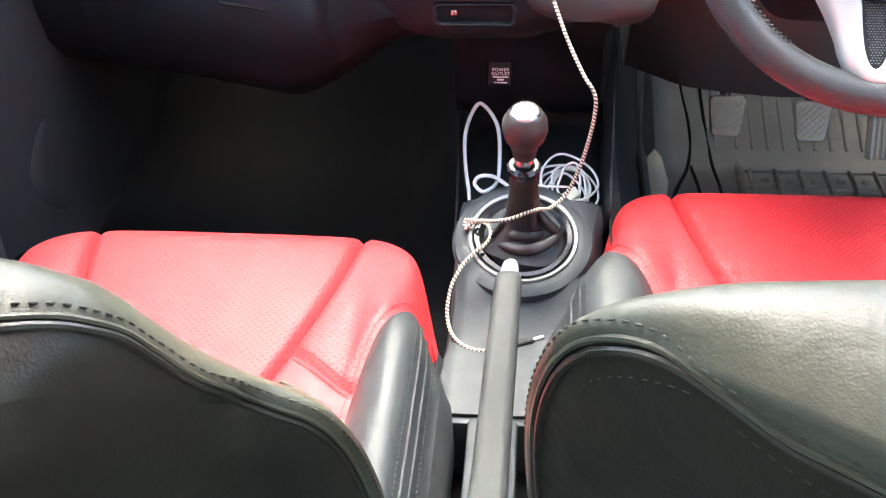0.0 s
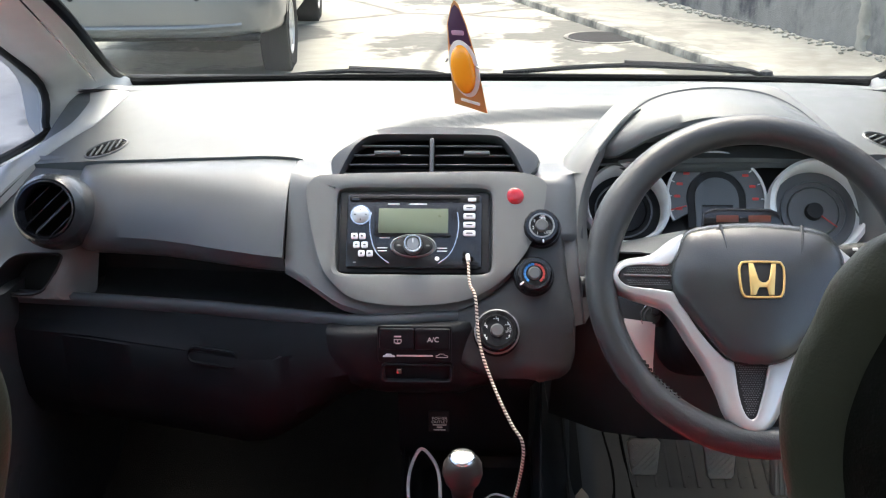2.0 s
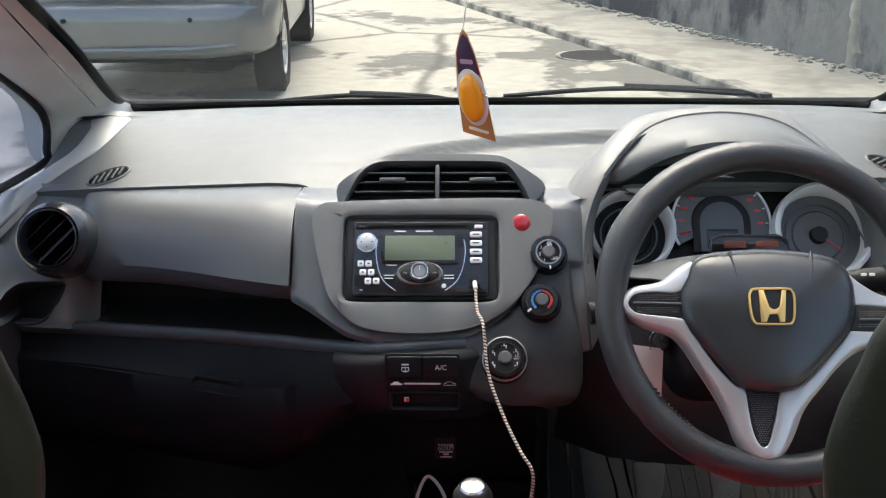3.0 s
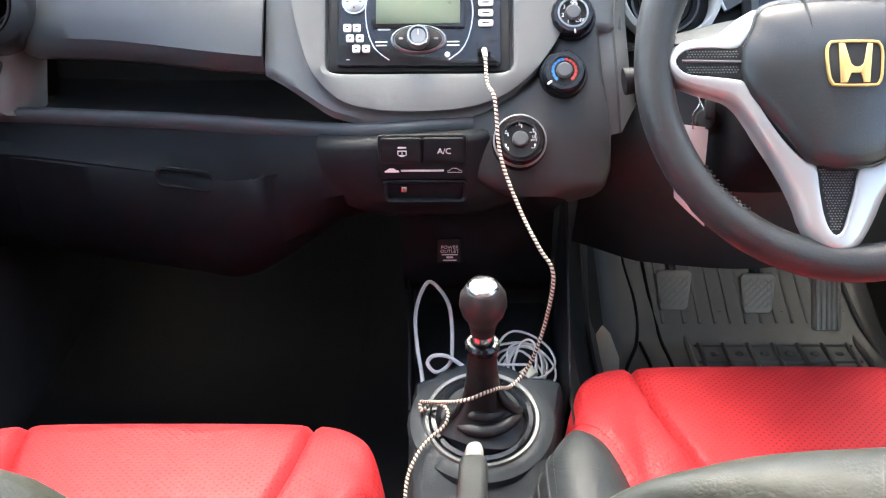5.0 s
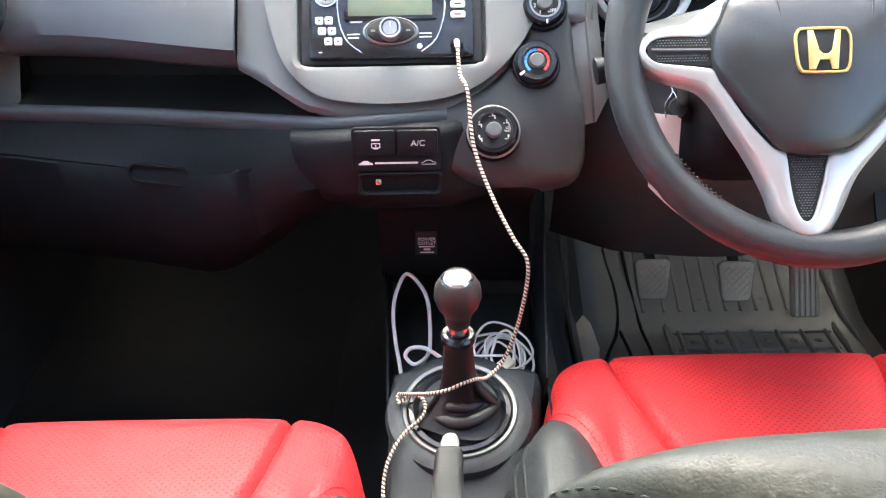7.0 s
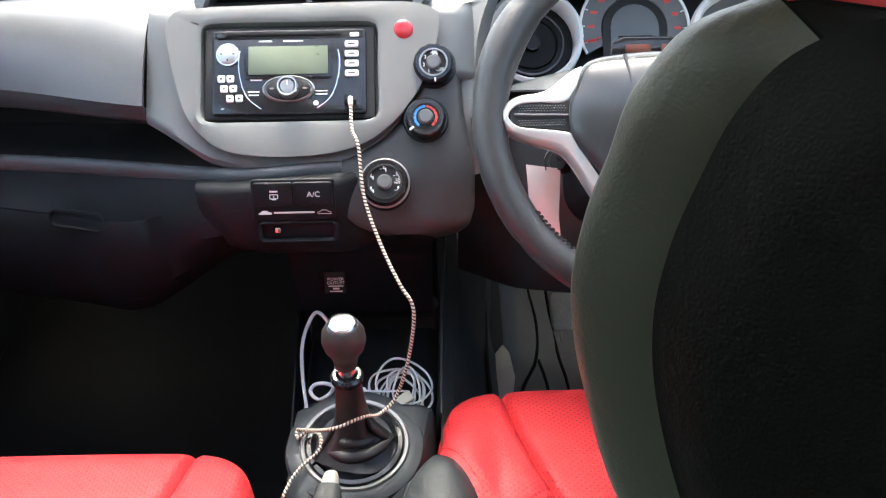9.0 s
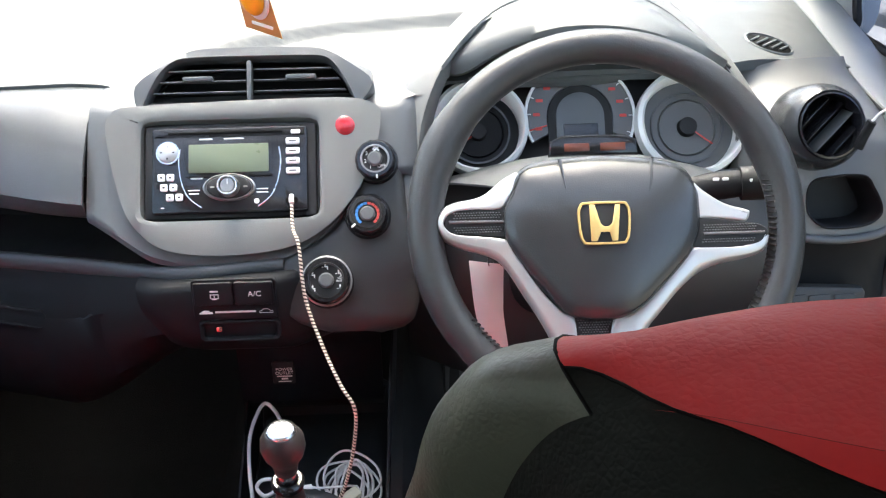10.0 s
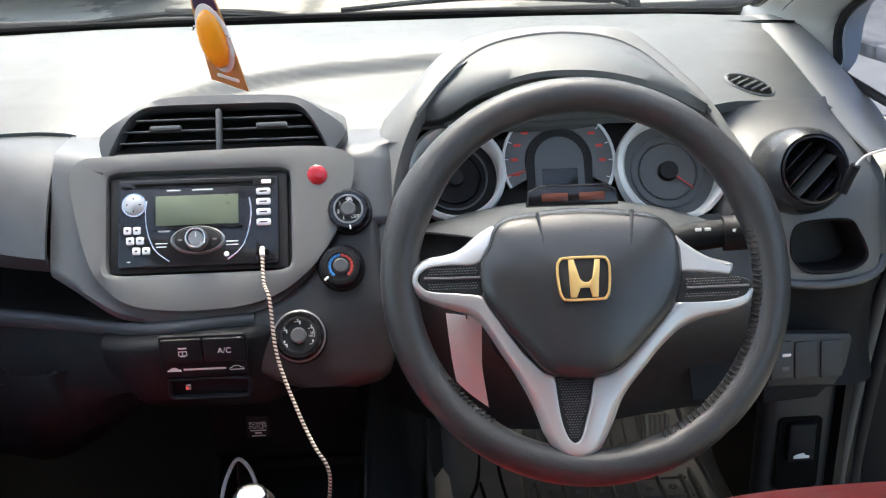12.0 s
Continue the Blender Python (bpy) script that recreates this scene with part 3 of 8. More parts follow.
# ---- shell of the car: floor, pillars, roof, windows, doors ----
def build_shell():
    prof = [(-1.3, 0.25), (-0.9, 0.22), (-0.6, 0.05), (0.2, 0.0), (1.62, 0.0), (1.75, 0.05), (1.98, 0.30), (2.05, 0.55)]
    rows = []
    for x in span(-0.66, 0.92, 30):
        lift = 0.10 * max(0, 1 - (abs(x - XC) / 0.16) ** 4)
        rows.append([(x, y, z + lift) for y, z in prof])
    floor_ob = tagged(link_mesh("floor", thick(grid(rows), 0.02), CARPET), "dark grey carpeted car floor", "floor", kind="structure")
    floor_ob.location.z = -0.022
    # firewall behind the dashboard
    tagged(link_mesh("wall_firewall", rbox(1.62, 0.03, 0.75, 0.01, 1, shift(XS, 2.06, 0.38)), BLACK_MATT), "black bulkhead behind the dashboard", "wall", kind="structure")
    # roof lining and windscreen header
    rows = []
    for y, z, hw in ((0.62, 1.17, 0.56), (0.5, 1.195, 0.58), (0.2, 1.23, 0.6), (-0.5, 1.24, 0.6), (-1.1, 1.2, 0.58), (-1.35, 1.14, 0.55)):
        rows.append([(XS + (hw + 0.05) * s, y, z - 0.05 * abs(s) ** 3) for s in span(-1, 1, 13)])
    tagged(link_mesh("ceiling", thick(grid(rows), 0.04), HEADLINER), "pale fabric roof lining", "ceiling", kind="structure")
    # windscreen
    rows = []
    for k in span(0, 1, 12):
        y, z = 1.955 + (0.63 - 1.955) * k, 0.752 + (1.18 - 0.752) * k
        hw = 0.75 - 0.22 * k
        rows.append([(XS + hw * s, y - 0.10 * s * s * (1 - k), z) for s in span(-1, 1, 17)])
    ws = link_mesh("window_windscreen", thick(grid(rows), 0.005), GLASS)
    ws.visible_shadow = False
    tagged(ws, "clear raked windscreen with black edge band", "windscreen", kind="structure")
    edge = [(XS + 0.65 * s, 1.951 - 0.06 * s * s, 0.757) for s in span(-1, 1, 17)]
    left = [(XC - 0.645, 1.845, 0.772), (XC - 0.665, 1.79, 0.80), (XC - 0.615, 1.5, 0.905), (XC - 0.58, 1.275, 0.98), (XC - 0.48, 0.63, 1.185)]
    right = [(2 * XS - x, y, z) for x, y, z in left]
    part("seal", tube(spline(left[::-1] + [(x, y - 0.075, z + 0.0165) for x, y, z in edge] + right, 4), 0.0095, 8), DEEP_BLACK, ws)
    # pillars and quarter lights on both sides, passenger door shut, driver's door swung open
    for sgn, tag in ((-1, "passenger"), (1, "driver")):
        X = lambda d: XS + sgn * (d + 0.038)
        inner = [Vector((XS + sgn * (XS - x), y, z)) for x, y, z in [(XC - 0.60, 1.90, 0.745)] + left]
        outer = [Vector(p) for p in ((X(0.71), 1.70, 0.66), (X(0.755), 1.70, 0.695), (X(0.765), 1.69, 0.79), (X(0.755), 1.49, 0.885), (X(0.735), 1.25, 0.985), (X(0.63), 0.58, 1.18))]
        inner, outer = spline(inner, 5), spline(outer, 5)
        rows = [[a, a.lerp(b, 0.06) + Vector((-sgn * 0.001, -0.004, -0.002)), a.lerp(b, 0.2) + Vector((-sgn * 0.003, -0.010, -0.005)), a.lerp(b, 0.5) + Vector((-sgn * 0.005, -0.015, -0.009)), a.lerp(b, 0.85) + Vector((-sgn * 0.004, -0.012, -0.006)), b, b + Vector((sgn * 0.05, 0.02, 0.01))] for a, b in zip(inner, outer)]
        tagged(link_mesh("pillar_" + tag, thick(grid(rows), 0.006), PILLAR), "pale grey windscreen pillar trim", "pillar", kind="structure")
        win = link_mesh("window_quarter_" + tag, thick(grid([[(X(0.785), y, 0.66) for y in span(1.1, 1.72, 4)], [(X(0.78), y, 0.80) for y in span(1.1, 1.72, 4)], [(X(0.76), y, 0.90) for y in span(1.1, 1.5, 4)]]), 0.004), QUARTER_GLASS)
        win.visible_shadow = False
        tagged(win, "tinted quarter light glass beside the pillar", "quarter light", kind="structure")
        part("seal", tube(spline([(X(0.752), 1.15, 0.695), (X(0.757), 1.62, 0.698), (X(0.76), 1.675, 0.72), (X(0.762), 1.675, 0.785), (X(0.752), 1.475, 0.882), (X(0.735), 1.25, 0.98)], 4), 0.007, 8), BLACK_MATT, win)
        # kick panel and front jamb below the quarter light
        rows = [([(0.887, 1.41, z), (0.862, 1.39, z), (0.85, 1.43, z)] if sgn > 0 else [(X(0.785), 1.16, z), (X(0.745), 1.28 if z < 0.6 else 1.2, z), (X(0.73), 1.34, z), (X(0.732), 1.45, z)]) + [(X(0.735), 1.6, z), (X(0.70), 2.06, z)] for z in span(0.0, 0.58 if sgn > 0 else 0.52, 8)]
        # passenger side in a paler plastic that stands for the light on it
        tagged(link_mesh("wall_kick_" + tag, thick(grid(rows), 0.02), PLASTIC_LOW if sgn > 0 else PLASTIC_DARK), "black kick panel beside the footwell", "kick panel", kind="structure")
        x = XS + sgn * 0.795
        rows = []
        for y in span(-1.2, 1.30, 22):
            belt = 0.70 + 0.01 * (y - 0.5)
            rows.append([(sgn * o, y - 1.30, z) for o, z in ((0.05, 0.02), (0.0, 0.06), (0.0, 0.3), (-0.02, 0.42), (-0.02, 0.5), (0.0, 0.56), (0.02, belt - 0.01), (0.05, belt))])
        if sgn < 0:
            # paler than the driver's door: light and sheen are in the colour
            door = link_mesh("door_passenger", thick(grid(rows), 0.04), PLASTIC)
            door.location = (x, 1.30, 0)
            tagged(door, "closed passenger door with dark moulded inner panel", "door", kind="structure")
            part("armrest", rbox(0.07, 0.55, 0.05, 0.02, 3, shift(0.035, -0.5, 0.47)), PLASTIC_LOW, door)
            part("belt_moulding", tube([(-0.02, -2.4, 0.69), (-0.02, -0.9, 0.70), (-0.012, 0.0, 0.705)], 0.012, 8), BLACK_MATT, door)
        else:
            rows = [[p for p in r] for r in rows if r[0][1] > -1.25]
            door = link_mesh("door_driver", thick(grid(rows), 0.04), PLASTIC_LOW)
            door.location, door.rotation_euler = (x + 0.11, 1.44, 0), (0, 0, radians(76))
            tagged(door, "driver's door standing wide open", "door", kind="structure")
            part("armrest", rbox(0.07, 0.55, 0.05, 0.02, 3, shift(-0.035, -0.6, 0.47)), PLASTIC_LOW, door)
            # rubber weatherstrip round the door opening
            strip = spline([(0.915, 1.24, 0.66), (0.905, 1.33, 0.56), (0.897, 1.37, 0.484), (0.887, 1.38, 0.38), (0.872, 1.38, 0.214), (0.870, 1.375, 0.12), (0.868, 1.3, 0.05), (0.865, 0.9, 0.03), (0.86, 0.0, 0.03)], 6)
            tagged(link_mesh("door_seal", tube(strip, 0.011, 10), RUBBER), "black rubber door seal round the opening", "door seal", kind="structure")
            tagged(link_mesh("pillar_hinge", rbox(0.16, 0.05, 0.80, 0.015, 2, shift(1.0, 1.455, 0.33)), BLACK_MATT), "black painted hinge pillar behind the door seal", "pillar", kind="structure")
            tagged(link_mesh("trim_jamb", tube([p + Vector((0.032, 0.02, 0)) for p in strip], 0.012, 10), BLACK_MATT), "black door jamb beside the seal", "door jamb", kind="structure")
            part("hinge_leaf", rbox(0.05, 0.012, 0.06, 0.004, 2, shift(-0.05, -0.03, 0.40)), CHROME, door, "bare metal hinge")
            part("hinge_pin", lathe([(0.0, 0.04), (0.007, 0.04), (0.007, -0.04), (0.0, -0.04)], 14, shift(-0.02, -0.035, 0.40)), CHROME, door)
    # speaker low in the passenger side
    sp = frame_at((-0.636, 1.38, 0.165), (0, 1.0, 0), (0, 0, 1))
    sd = thing("door_speaker", "round dark grey speaker grille low beside the footwell", "speaker")
    part("speaker_ring", lathe([(0.135, -0.035), (0.122, -0.008), (0.105, 0.006), (0.092, 0.010), (0.084, 0.009), (0.080, 0.004)], 48, sp), PLASTIC_DARK, sd)
    part("speaker_grille", lathe([(0.0, 0.012), (0.04, 0.011), (0.068, 0.008), (0.080, 0.003), (0.081, -0.02)], 48, sp), PLASTIC_DARK, sd, "dark grey perforated speaker grille")
    # rear side windows and tailgate glass; unseen dark panes added to cut rear light
    for name, sgn, y, length, mat in (("window_rear_left", -1, -0.65, 1.0, DARK_GLASS), ("window_rear_right", 1, -0.65, 1.0, DARK_GLASS), ("window_front_left", -1, 0.55, 1.15, GREEN_GLASS)):
        win = link_mesh(name, rbox(0.005, length, 0.44, 0.001, 1, shift(XS + sgn * 0.75, y, 0.92) @ Matrix.Rotation(radians(-14 * sgn), 4, "Y")), mat)
        win.visible_shadow = False
        tagged(win, "unseen dark glass in the rear door, added to cut light" if mat is DARK_GLASS else "clear side window in the passenger door", "side window", kind="structure")
    tail = link_mesh("window_tailgate", rbox(1.15, 0.006, 0.56, 0.001, 1, shift(XC, -1.28, 0.96) @ Matrix.Rotation(radians(-20), 4, "X")), DARK_GLASS)
    tail.visible_shadow = False
    tagged(tail, "unseen dark tailgate window, added to cut light from behind", "tailgate window", kind="structure")
    for sgn, tag in ((-1, "left"), (1, "right")):
        tagged(link_mesh("trim_sill_" + tag, rbox(0.10, 2.9, 0.16, 0.02, 2, shift(XS + sgn * 0.825, 0.0, 0.0)), PLASTIC_LOW), "black door sill trim", "door sill", kind="structure")
    # tail of the cabin: rear bench and hatch, behind the camera
    tagged(link_mesh("rear_bench", rbox(1.2, 0.5, 0.3, 0.06, 3, shift(XC, -0.75, 0.2)), LEATHER_CUSHION), "black leather rear bench seat", "rear seat")
    tagged(link_mesh("wall_tailgate", rbox(1.35, 0.06, 0.62, 0.02, 2, shift(XC, -1.35, 0.42)), PLASTIC_LOW), "dark inner trim of the tailgate", "wall", kind="structure")
    for sgn, tag in ((-1, "left"), (1, "right")):
        tagged(link_mesh("pillar_rear_" + tag, rbox(0.05, 0.28, 0.5, 0.02, 2, shift(XS + sgn * 0.71, -1.2, 0.93)), PILLAR), "pale grey rear pillar trim", "pillar", kind="structure")
        tagged(link_mesh("pillar_middle_" + tag, rbox(0.05, 0.12, 0.5, 0.02, 2, shift(XS + sgn * 0.74, -0.05, 0.95) @ Matrix.Rotation(radians(-12 * sgn), 4, "Y")), PILLAR), "pale grey door pillar trim", "pillar", kind="structure")


build_shell()


# ---- dashboard ----
def top_front(x):
    return table(x, [(-0.66, 1.50), (-0.5, 1.47), (-0.3, 1.415), (-0.178, 1.381), (0.05, 1.37), (0.25, 1.375), (0.6, 1.40), (0.65, 1.43), (0.69, 1.453), (0.73, 1.467), (0.78, 1.479), (0.82, 1.482), (0.90, 1.50)])


def top_drop(x):
    if x > 0.475:
        return table(x, [(0.475, 0.0), (0.6, 0.0045), (0.69, 0.0067), (0.73, 0.0107), (0.778, 0.0176), (0.82, 0.027), (0.90, 0.038)])
    return 0.09 * max(0.0, abs(x - XS) - 0.35)


def shelf_y(x):
    return table(x, [(-0.62, 1.375), (-0.5, 1.35), (-0.3, 1.285), (-0.2, 1.243), (-0.14, 1.207), (-0.081, 1.174), (0.0, 1.160), (0.1, 1.152), (0.24, 1.155)])


def shelf_z(x):
    return table(x, [(-0.62, 0.508), (-0.5, 0.512), (-0.3, 0.524), (-0.2, 0.531), (-0.081, 0.546), (0.0, 0.552), (0.1, 0.556)])


def ease(a, b, t):
    t = max(0.0, min(1.0, (t - a) / (b - a)))
    return t * t * (3 - 2 * t)


def well_panel(m, well, x0, x1, y0, y1, sink, depth, mat, well_mat, parent, label):
    """A moulded panel in the plane of m with a rounded well: rings from the well's floor out to the panel's border."""
    loop = [tuple(p.to_2d()) for p in spline([(x, y, 0) for x, y in well], 5, True)]
    cx, cy = sum(p[0] for p in loop) / len(loop), sum(p[1] for p in loop) / len(loop)
    if sum(a[0] * b[1] - b[0] * a[1] for a, b in zip(loop, loop[1:] + loop[:1])) < 0:
        loop = loop[::-1]

    def border(f):
        out = []
        for x, y in loop:
            dx, dy = x - cx, y - cy
            k = min(((x1 if dx > 0 else x0) - cx) / dx if abs(dx) > 1e-6 else 99, ((y1 if dy > 0 else y0) - cy) / dy if abs(dy) > 1e-6 else 99)
            px, py = cx + dx * (1 + (k - 1) * f), cy + dy * (1 + (k - 1) * f)
            out.append((px, py, sink(px, py)))
        return out
    ob = part("dash_end", skin([[(x, y, 0.003 + 0.5 * sink(x, y)) for x, y in shrink(loop, -0.002)]] + [border(f) for f in (0.12, 0.25, 0.4, 0.55, 0.7, 0.85, 1.0)], False, False, m), mat, parent, label, 60)
    part("well", skin([outline_loop(shrink(loop, -0.003), 0.0015), outline_loop(shrink(loop, -0.001), 0.0045), outline_loop(loop, 0.004), outline_loop(shrink(loop, 0.002), 0.0), outline_loop(shrink(loop, 0.005), -depth)], True, False, m), [well_mat], ob, "", 50)
    return ob


def build_dash():
    dash = thing("dashboard", "charcoal plastic dashboard with pale sunlit top", "dashboard")
    rows = []
    for x in span(-0.635, 0.87, 105):
        yf, d = top_front(x), top_drop(x)
        prof = [(1.965, 0.735, 0.15), (1.945, 0.755, 0.15), (1.90, 0.7575, 0.18), (1.868, 0.759, 0.22), (1.862, 0.766, 0.22), (1.852, 0.7695, 0.23), (1.80, 0.776, 0.3), (1.73, 0.780, 0.4), (yf + 0.25, 0.780, 0.5), (yf + 0.20, 0.775, 0.6), (yf + 0.13, 0.761, 0.85), (yf + 0.06, 0.741, 1), (yf + 0.02, 0.727, 1), (yf, 0.720, 1), (yf + 0.004, 0.705, 1)]
        line = [Vector((x, y - 0.1 * max(0, abs(x - XS) - 0.55) if i < 7 else y, z - d * k)) for i, (y, z, k) in enumerate(prof)]
        if -0.178 < x < 0.30:
            line[-3].z, line[-2].z, line[-1] = 0.7235, 0.7175, Vector((x, yf - 0.008, 0.7155))
        fold = table(x, [(-0.13, 1.42), (-0.09, 1.452), (0.0, 1.492), (0.11, 1.53), (0.31, 1.56), (0.60, 1.55)])
        deep = 0.018 * ease(-0.13, 0.02, x) * (1 - ease(0.45, 0.62, x))
        fine = []
        for p, q in zip(line[7:], line[8:-1]):
            fine += [p.lerp(q, f / 10) for f in range(10)]
        fine += line[-2:]
        for p in fine[:-2]:
            # the surface rolls down in front of the fold and comes up again towards the vent hood
            p.z -= deep * ease(fold + 0.003, fold - 0.016, p.y) * (1 - 0.8 * ease(fold - 0.03, 1.38, p.y))
        rows.append([tuple(p) for p in line[:7] + fine])
    part("dash_top", thick(grid(rows), 0.004), PLASTIC_TOP, dash, "grey grained dash top")
    # pale side strips between dash top and pillars
    for sgn, inn, out in ((-1, [(-0.548, 1.82, 0.758), (-0.538, 1.77, 0.764), (-0.532, 1.69, 0.762), (-0.5485, 1.607, 0.738), (-0.575, 1.569, 0.720), (-0.607, 1.521, 0.6985), (-0.635, 1.47, 0.6745), (-0.655, 1.404, 0.6475)],
                           [(-0.635, 1.83, 0.762), (-0.625, 1.78, 0.767), (-0.5915, 1.68, 0.755), (-0.60, 1.611, 0.731), (-0.624, 1.57, 0.713), (-0.655, 1.523, 0.691), (-0.685, 1.49, 0.675), (-0.705, 1.42, 0.650)]),
                          (1, [(0.80, 1.82, 0.758), (0.805, 1.77, 0.764), (0.8105, 1.68, 0.7615), (0.8208, 1.605, 0.739), (0.833, 1.519, 0.706), (0.842, 1.462, 0.678), (0.852, 1.38, 0.658)],
                           [(0.885, 1.83, 0.762), (0.885, 1.78, 0.767), (0.8757, 1.66, 0.746), (0.887, 1.594, 0.720), (0.898, 1.533, 0.696), (0.905, 1.485, 0.669), (0.915, 1.41, 0.645)])):
        a, b = spline(inn, 5), spline(out, 5)
        rows = [[p + Vector((0, 0, -0.02)), p, p.lerp(q, 0.12) + Vector((0, -0.001, 0.003)), p.lerp(q, 0.55) + Vector((0, 0, 0.005)), q, q + Vector((sgn * 0.03, 0, -0.02))] for p, q in zip(a, b)]
        part("side_strip", thick(grid(rows), 0.003), STRIP_GREY, dash, "pale strip along the dash end", 50)
        # dark end face that drops from the strip to the door opening
        rows = [[p + Vector((sgn * 0.002, 0.003, -0.003)), p + Vector((sgn * 0.006, 0.006, -0.05)), Vector((p.x + sgn * 0.012, p.y + 0.01, 0.56)), Vector((p.x + sgn * 0.014, p.y + 0.012, 0.46))] for p in a if p.y < 1.60]
        part("end_face", thick(grid(rows), 0.003), PLASTIC_DARK, dash, "dark end face of the dashboard", 60)
    # thin defroster slot along the windscreen
    part("defroster_slot", tube([(x, 1.895, 0.7605 - 0.18 * top_drop(x)) for x in span(-0.20, 0.36, 20)], 0.0035, 6, flat=2.0), DEEP_BLACK, dash)
    # upper glovebox panel, a rounded bulge that turns in behind the side vent
    rows = []
    for x in [-0.535 + 0.045 * (k / 10) ** 1.2 for k in range(10)] + span(-0.49, -0.180, 24):
        yf, d = top_front(x), top_drop(x)
        e = max(0.0, (-0.49 - x) / 0.045)
        more = 0.044 * ease(-0.42, -0.18, x)
        zb = 0.566 + 0.014 * (x + 0.5) / 0.32
        prof = [(0.0, 0.7155), (-0.026, 0.7135), (-0.046, 0.709), (-0.062, 0.701), (-0.082, 0.683), (-0.098, 0.662), (-0.110, 0.638), (-0.118, 0.615), (-0.114, zb + 0.032), (-0.103, zb + 0.014), (-0.082, zb + 0.004), (-0.03, zb)]
        tall = (0.7155 - d - zb) / (0.7155 - zb)
        rows.append([(x, yf + a * (1 - 0.15 * e * e) + 0.03 * e ** 2 - more * (i / 7 if i < 7 else 1), zb + (z - zb) * tall) for i, (a, z) in enumerate(prof)])
    part("upper_glovebox_lid", thick(grid(rows), 0.004), PLASTIC_SHADED, dash, "rounded charcoal upper glovebox lid")
    # open tray under it, running out to the lip
    rows = []
    for x in span(-0.505, -0.09, 30):
        ys, zs, yf = shelf_y(x), shelf_z(x), top_front(x)
        rows.append([(x, yf - 0.02, 0.60), (x, yf - 0.015, zs + 0.012), (x, yf - 0.04, zs - 0.008), (x, ys + 0.03, zs - 0.010), (x, ys + 0.014, zs - 0.004)])
    part("tray", thick(grid(rows), 0.004), BLACK_MATT, dash, "open black dash tray")
    rows = []
    for x in span(-0.715, 0.06, 48):
        ys, zs = shelf_y(x) + 0.006 * max(0, (-0.6 - x) / 0.055) ** 2 + 0.016 * ease(-0.05, 0.06, x), shelf_z(x)
        rows.append([(x, ys + 0.018, zs - 0.012), (x, ys + 0.012, zs + 0.0005), (x, ys + 0.006, zs + 0.0015), (x, ys + 0.001, zs - 0.003), (x, ys, zs - 0.009), (x, ys + 0.003, zs - 0.018), (x, ys + 0.01, zs - 0.024)])
    part("shelf_lip", thick(grid(rows), 0.003), PLASTIC_SHADED, dash, "rounded charcoal lip of the dash tray", 60)
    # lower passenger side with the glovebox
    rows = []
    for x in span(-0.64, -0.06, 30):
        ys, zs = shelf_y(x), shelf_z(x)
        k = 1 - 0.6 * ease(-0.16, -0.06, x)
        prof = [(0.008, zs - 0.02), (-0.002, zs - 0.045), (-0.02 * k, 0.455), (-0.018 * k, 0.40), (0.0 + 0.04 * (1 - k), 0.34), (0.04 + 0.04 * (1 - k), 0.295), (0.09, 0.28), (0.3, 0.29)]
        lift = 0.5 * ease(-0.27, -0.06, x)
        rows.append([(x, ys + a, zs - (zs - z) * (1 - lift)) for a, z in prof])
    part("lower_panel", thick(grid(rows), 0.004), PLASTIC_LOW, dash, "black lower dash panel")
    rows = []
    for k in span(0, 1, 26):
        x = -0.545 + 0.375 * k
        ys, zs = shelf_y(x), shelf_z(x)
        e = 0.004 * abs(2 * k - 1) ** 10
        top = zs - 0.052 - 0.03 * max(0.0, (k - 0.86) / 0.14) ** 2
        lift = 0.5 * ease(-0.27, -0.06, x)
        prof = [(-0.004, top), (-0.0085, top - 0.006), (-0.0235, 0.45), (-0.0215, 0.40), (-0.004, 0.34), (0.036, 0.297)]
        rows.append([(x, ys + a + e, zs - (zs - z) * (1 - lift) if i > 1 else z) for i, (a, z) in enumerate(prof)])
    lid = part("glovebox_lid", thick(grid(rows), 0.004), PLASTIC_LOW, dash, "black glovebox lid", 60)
    h = frame_at((-0.295, 1.2560, 0.452), (1, -0.33, 0), (0, 0.15, 1))
    part("handle", skin([outline_loop(rrect(0.085, 0.026, 0.012), -0.004), outline_loop(rrect(0.085, 0.026, 0.012), 0.002), outline_loop(rrect(0.080, 0.021, 0.010), 0.0025), outline_loop(rrect(0.076, 0.017, 0.008, cy=0.001), -0.003)], True, False, h), PLASTIC_LOW, lid, "small recessed pull handle", 60)
    # centre panel: top shoulder, face and the tongue that carries the lowest knob
    rows = []
    for x in span(-0.178, 0.232, 36):
        e = max(0.0, (-0.115 - x) / 0.063)
        r = max(0.0, (x - 0.195) / 0.037)
        off = -0.006 - 0.016 * e ** 2.0 - 0.03 * r ** 2
        vl = table(x, [(-0.178, 0.012), (-0.15, -0.006), (-0.125, -0.024), (-0.10, -0.041), (-0.06, -0.052), (0.0, -0.055), (0.04, -0.054), (0.07, -0.045), (0.10, -0.028), (0.13, 0.0), (0.155, 0.04), (0.19, 0.055), (0.232, 0.06)])
        tip = lambda v: 0.026 * ease(0.10, 0.20, x) * ease(-0.05, -0.13, v) if v < -0.05 else 0.0
        face = [STACK @ Vector((x, v, off - tip(v) - 0.004 * max(0, (v - 0.1) / 0.04) ** 2)) for v in [0.135 + (vl - 0.135) * q for q in (0, 0.08, 0.22, 0.4, 0.55, 0.7, 0.85, 0.94, 1.0)]]
        low = STACK @ Vector((x, vl - 0.006, off - tip(vl) - 0.007))
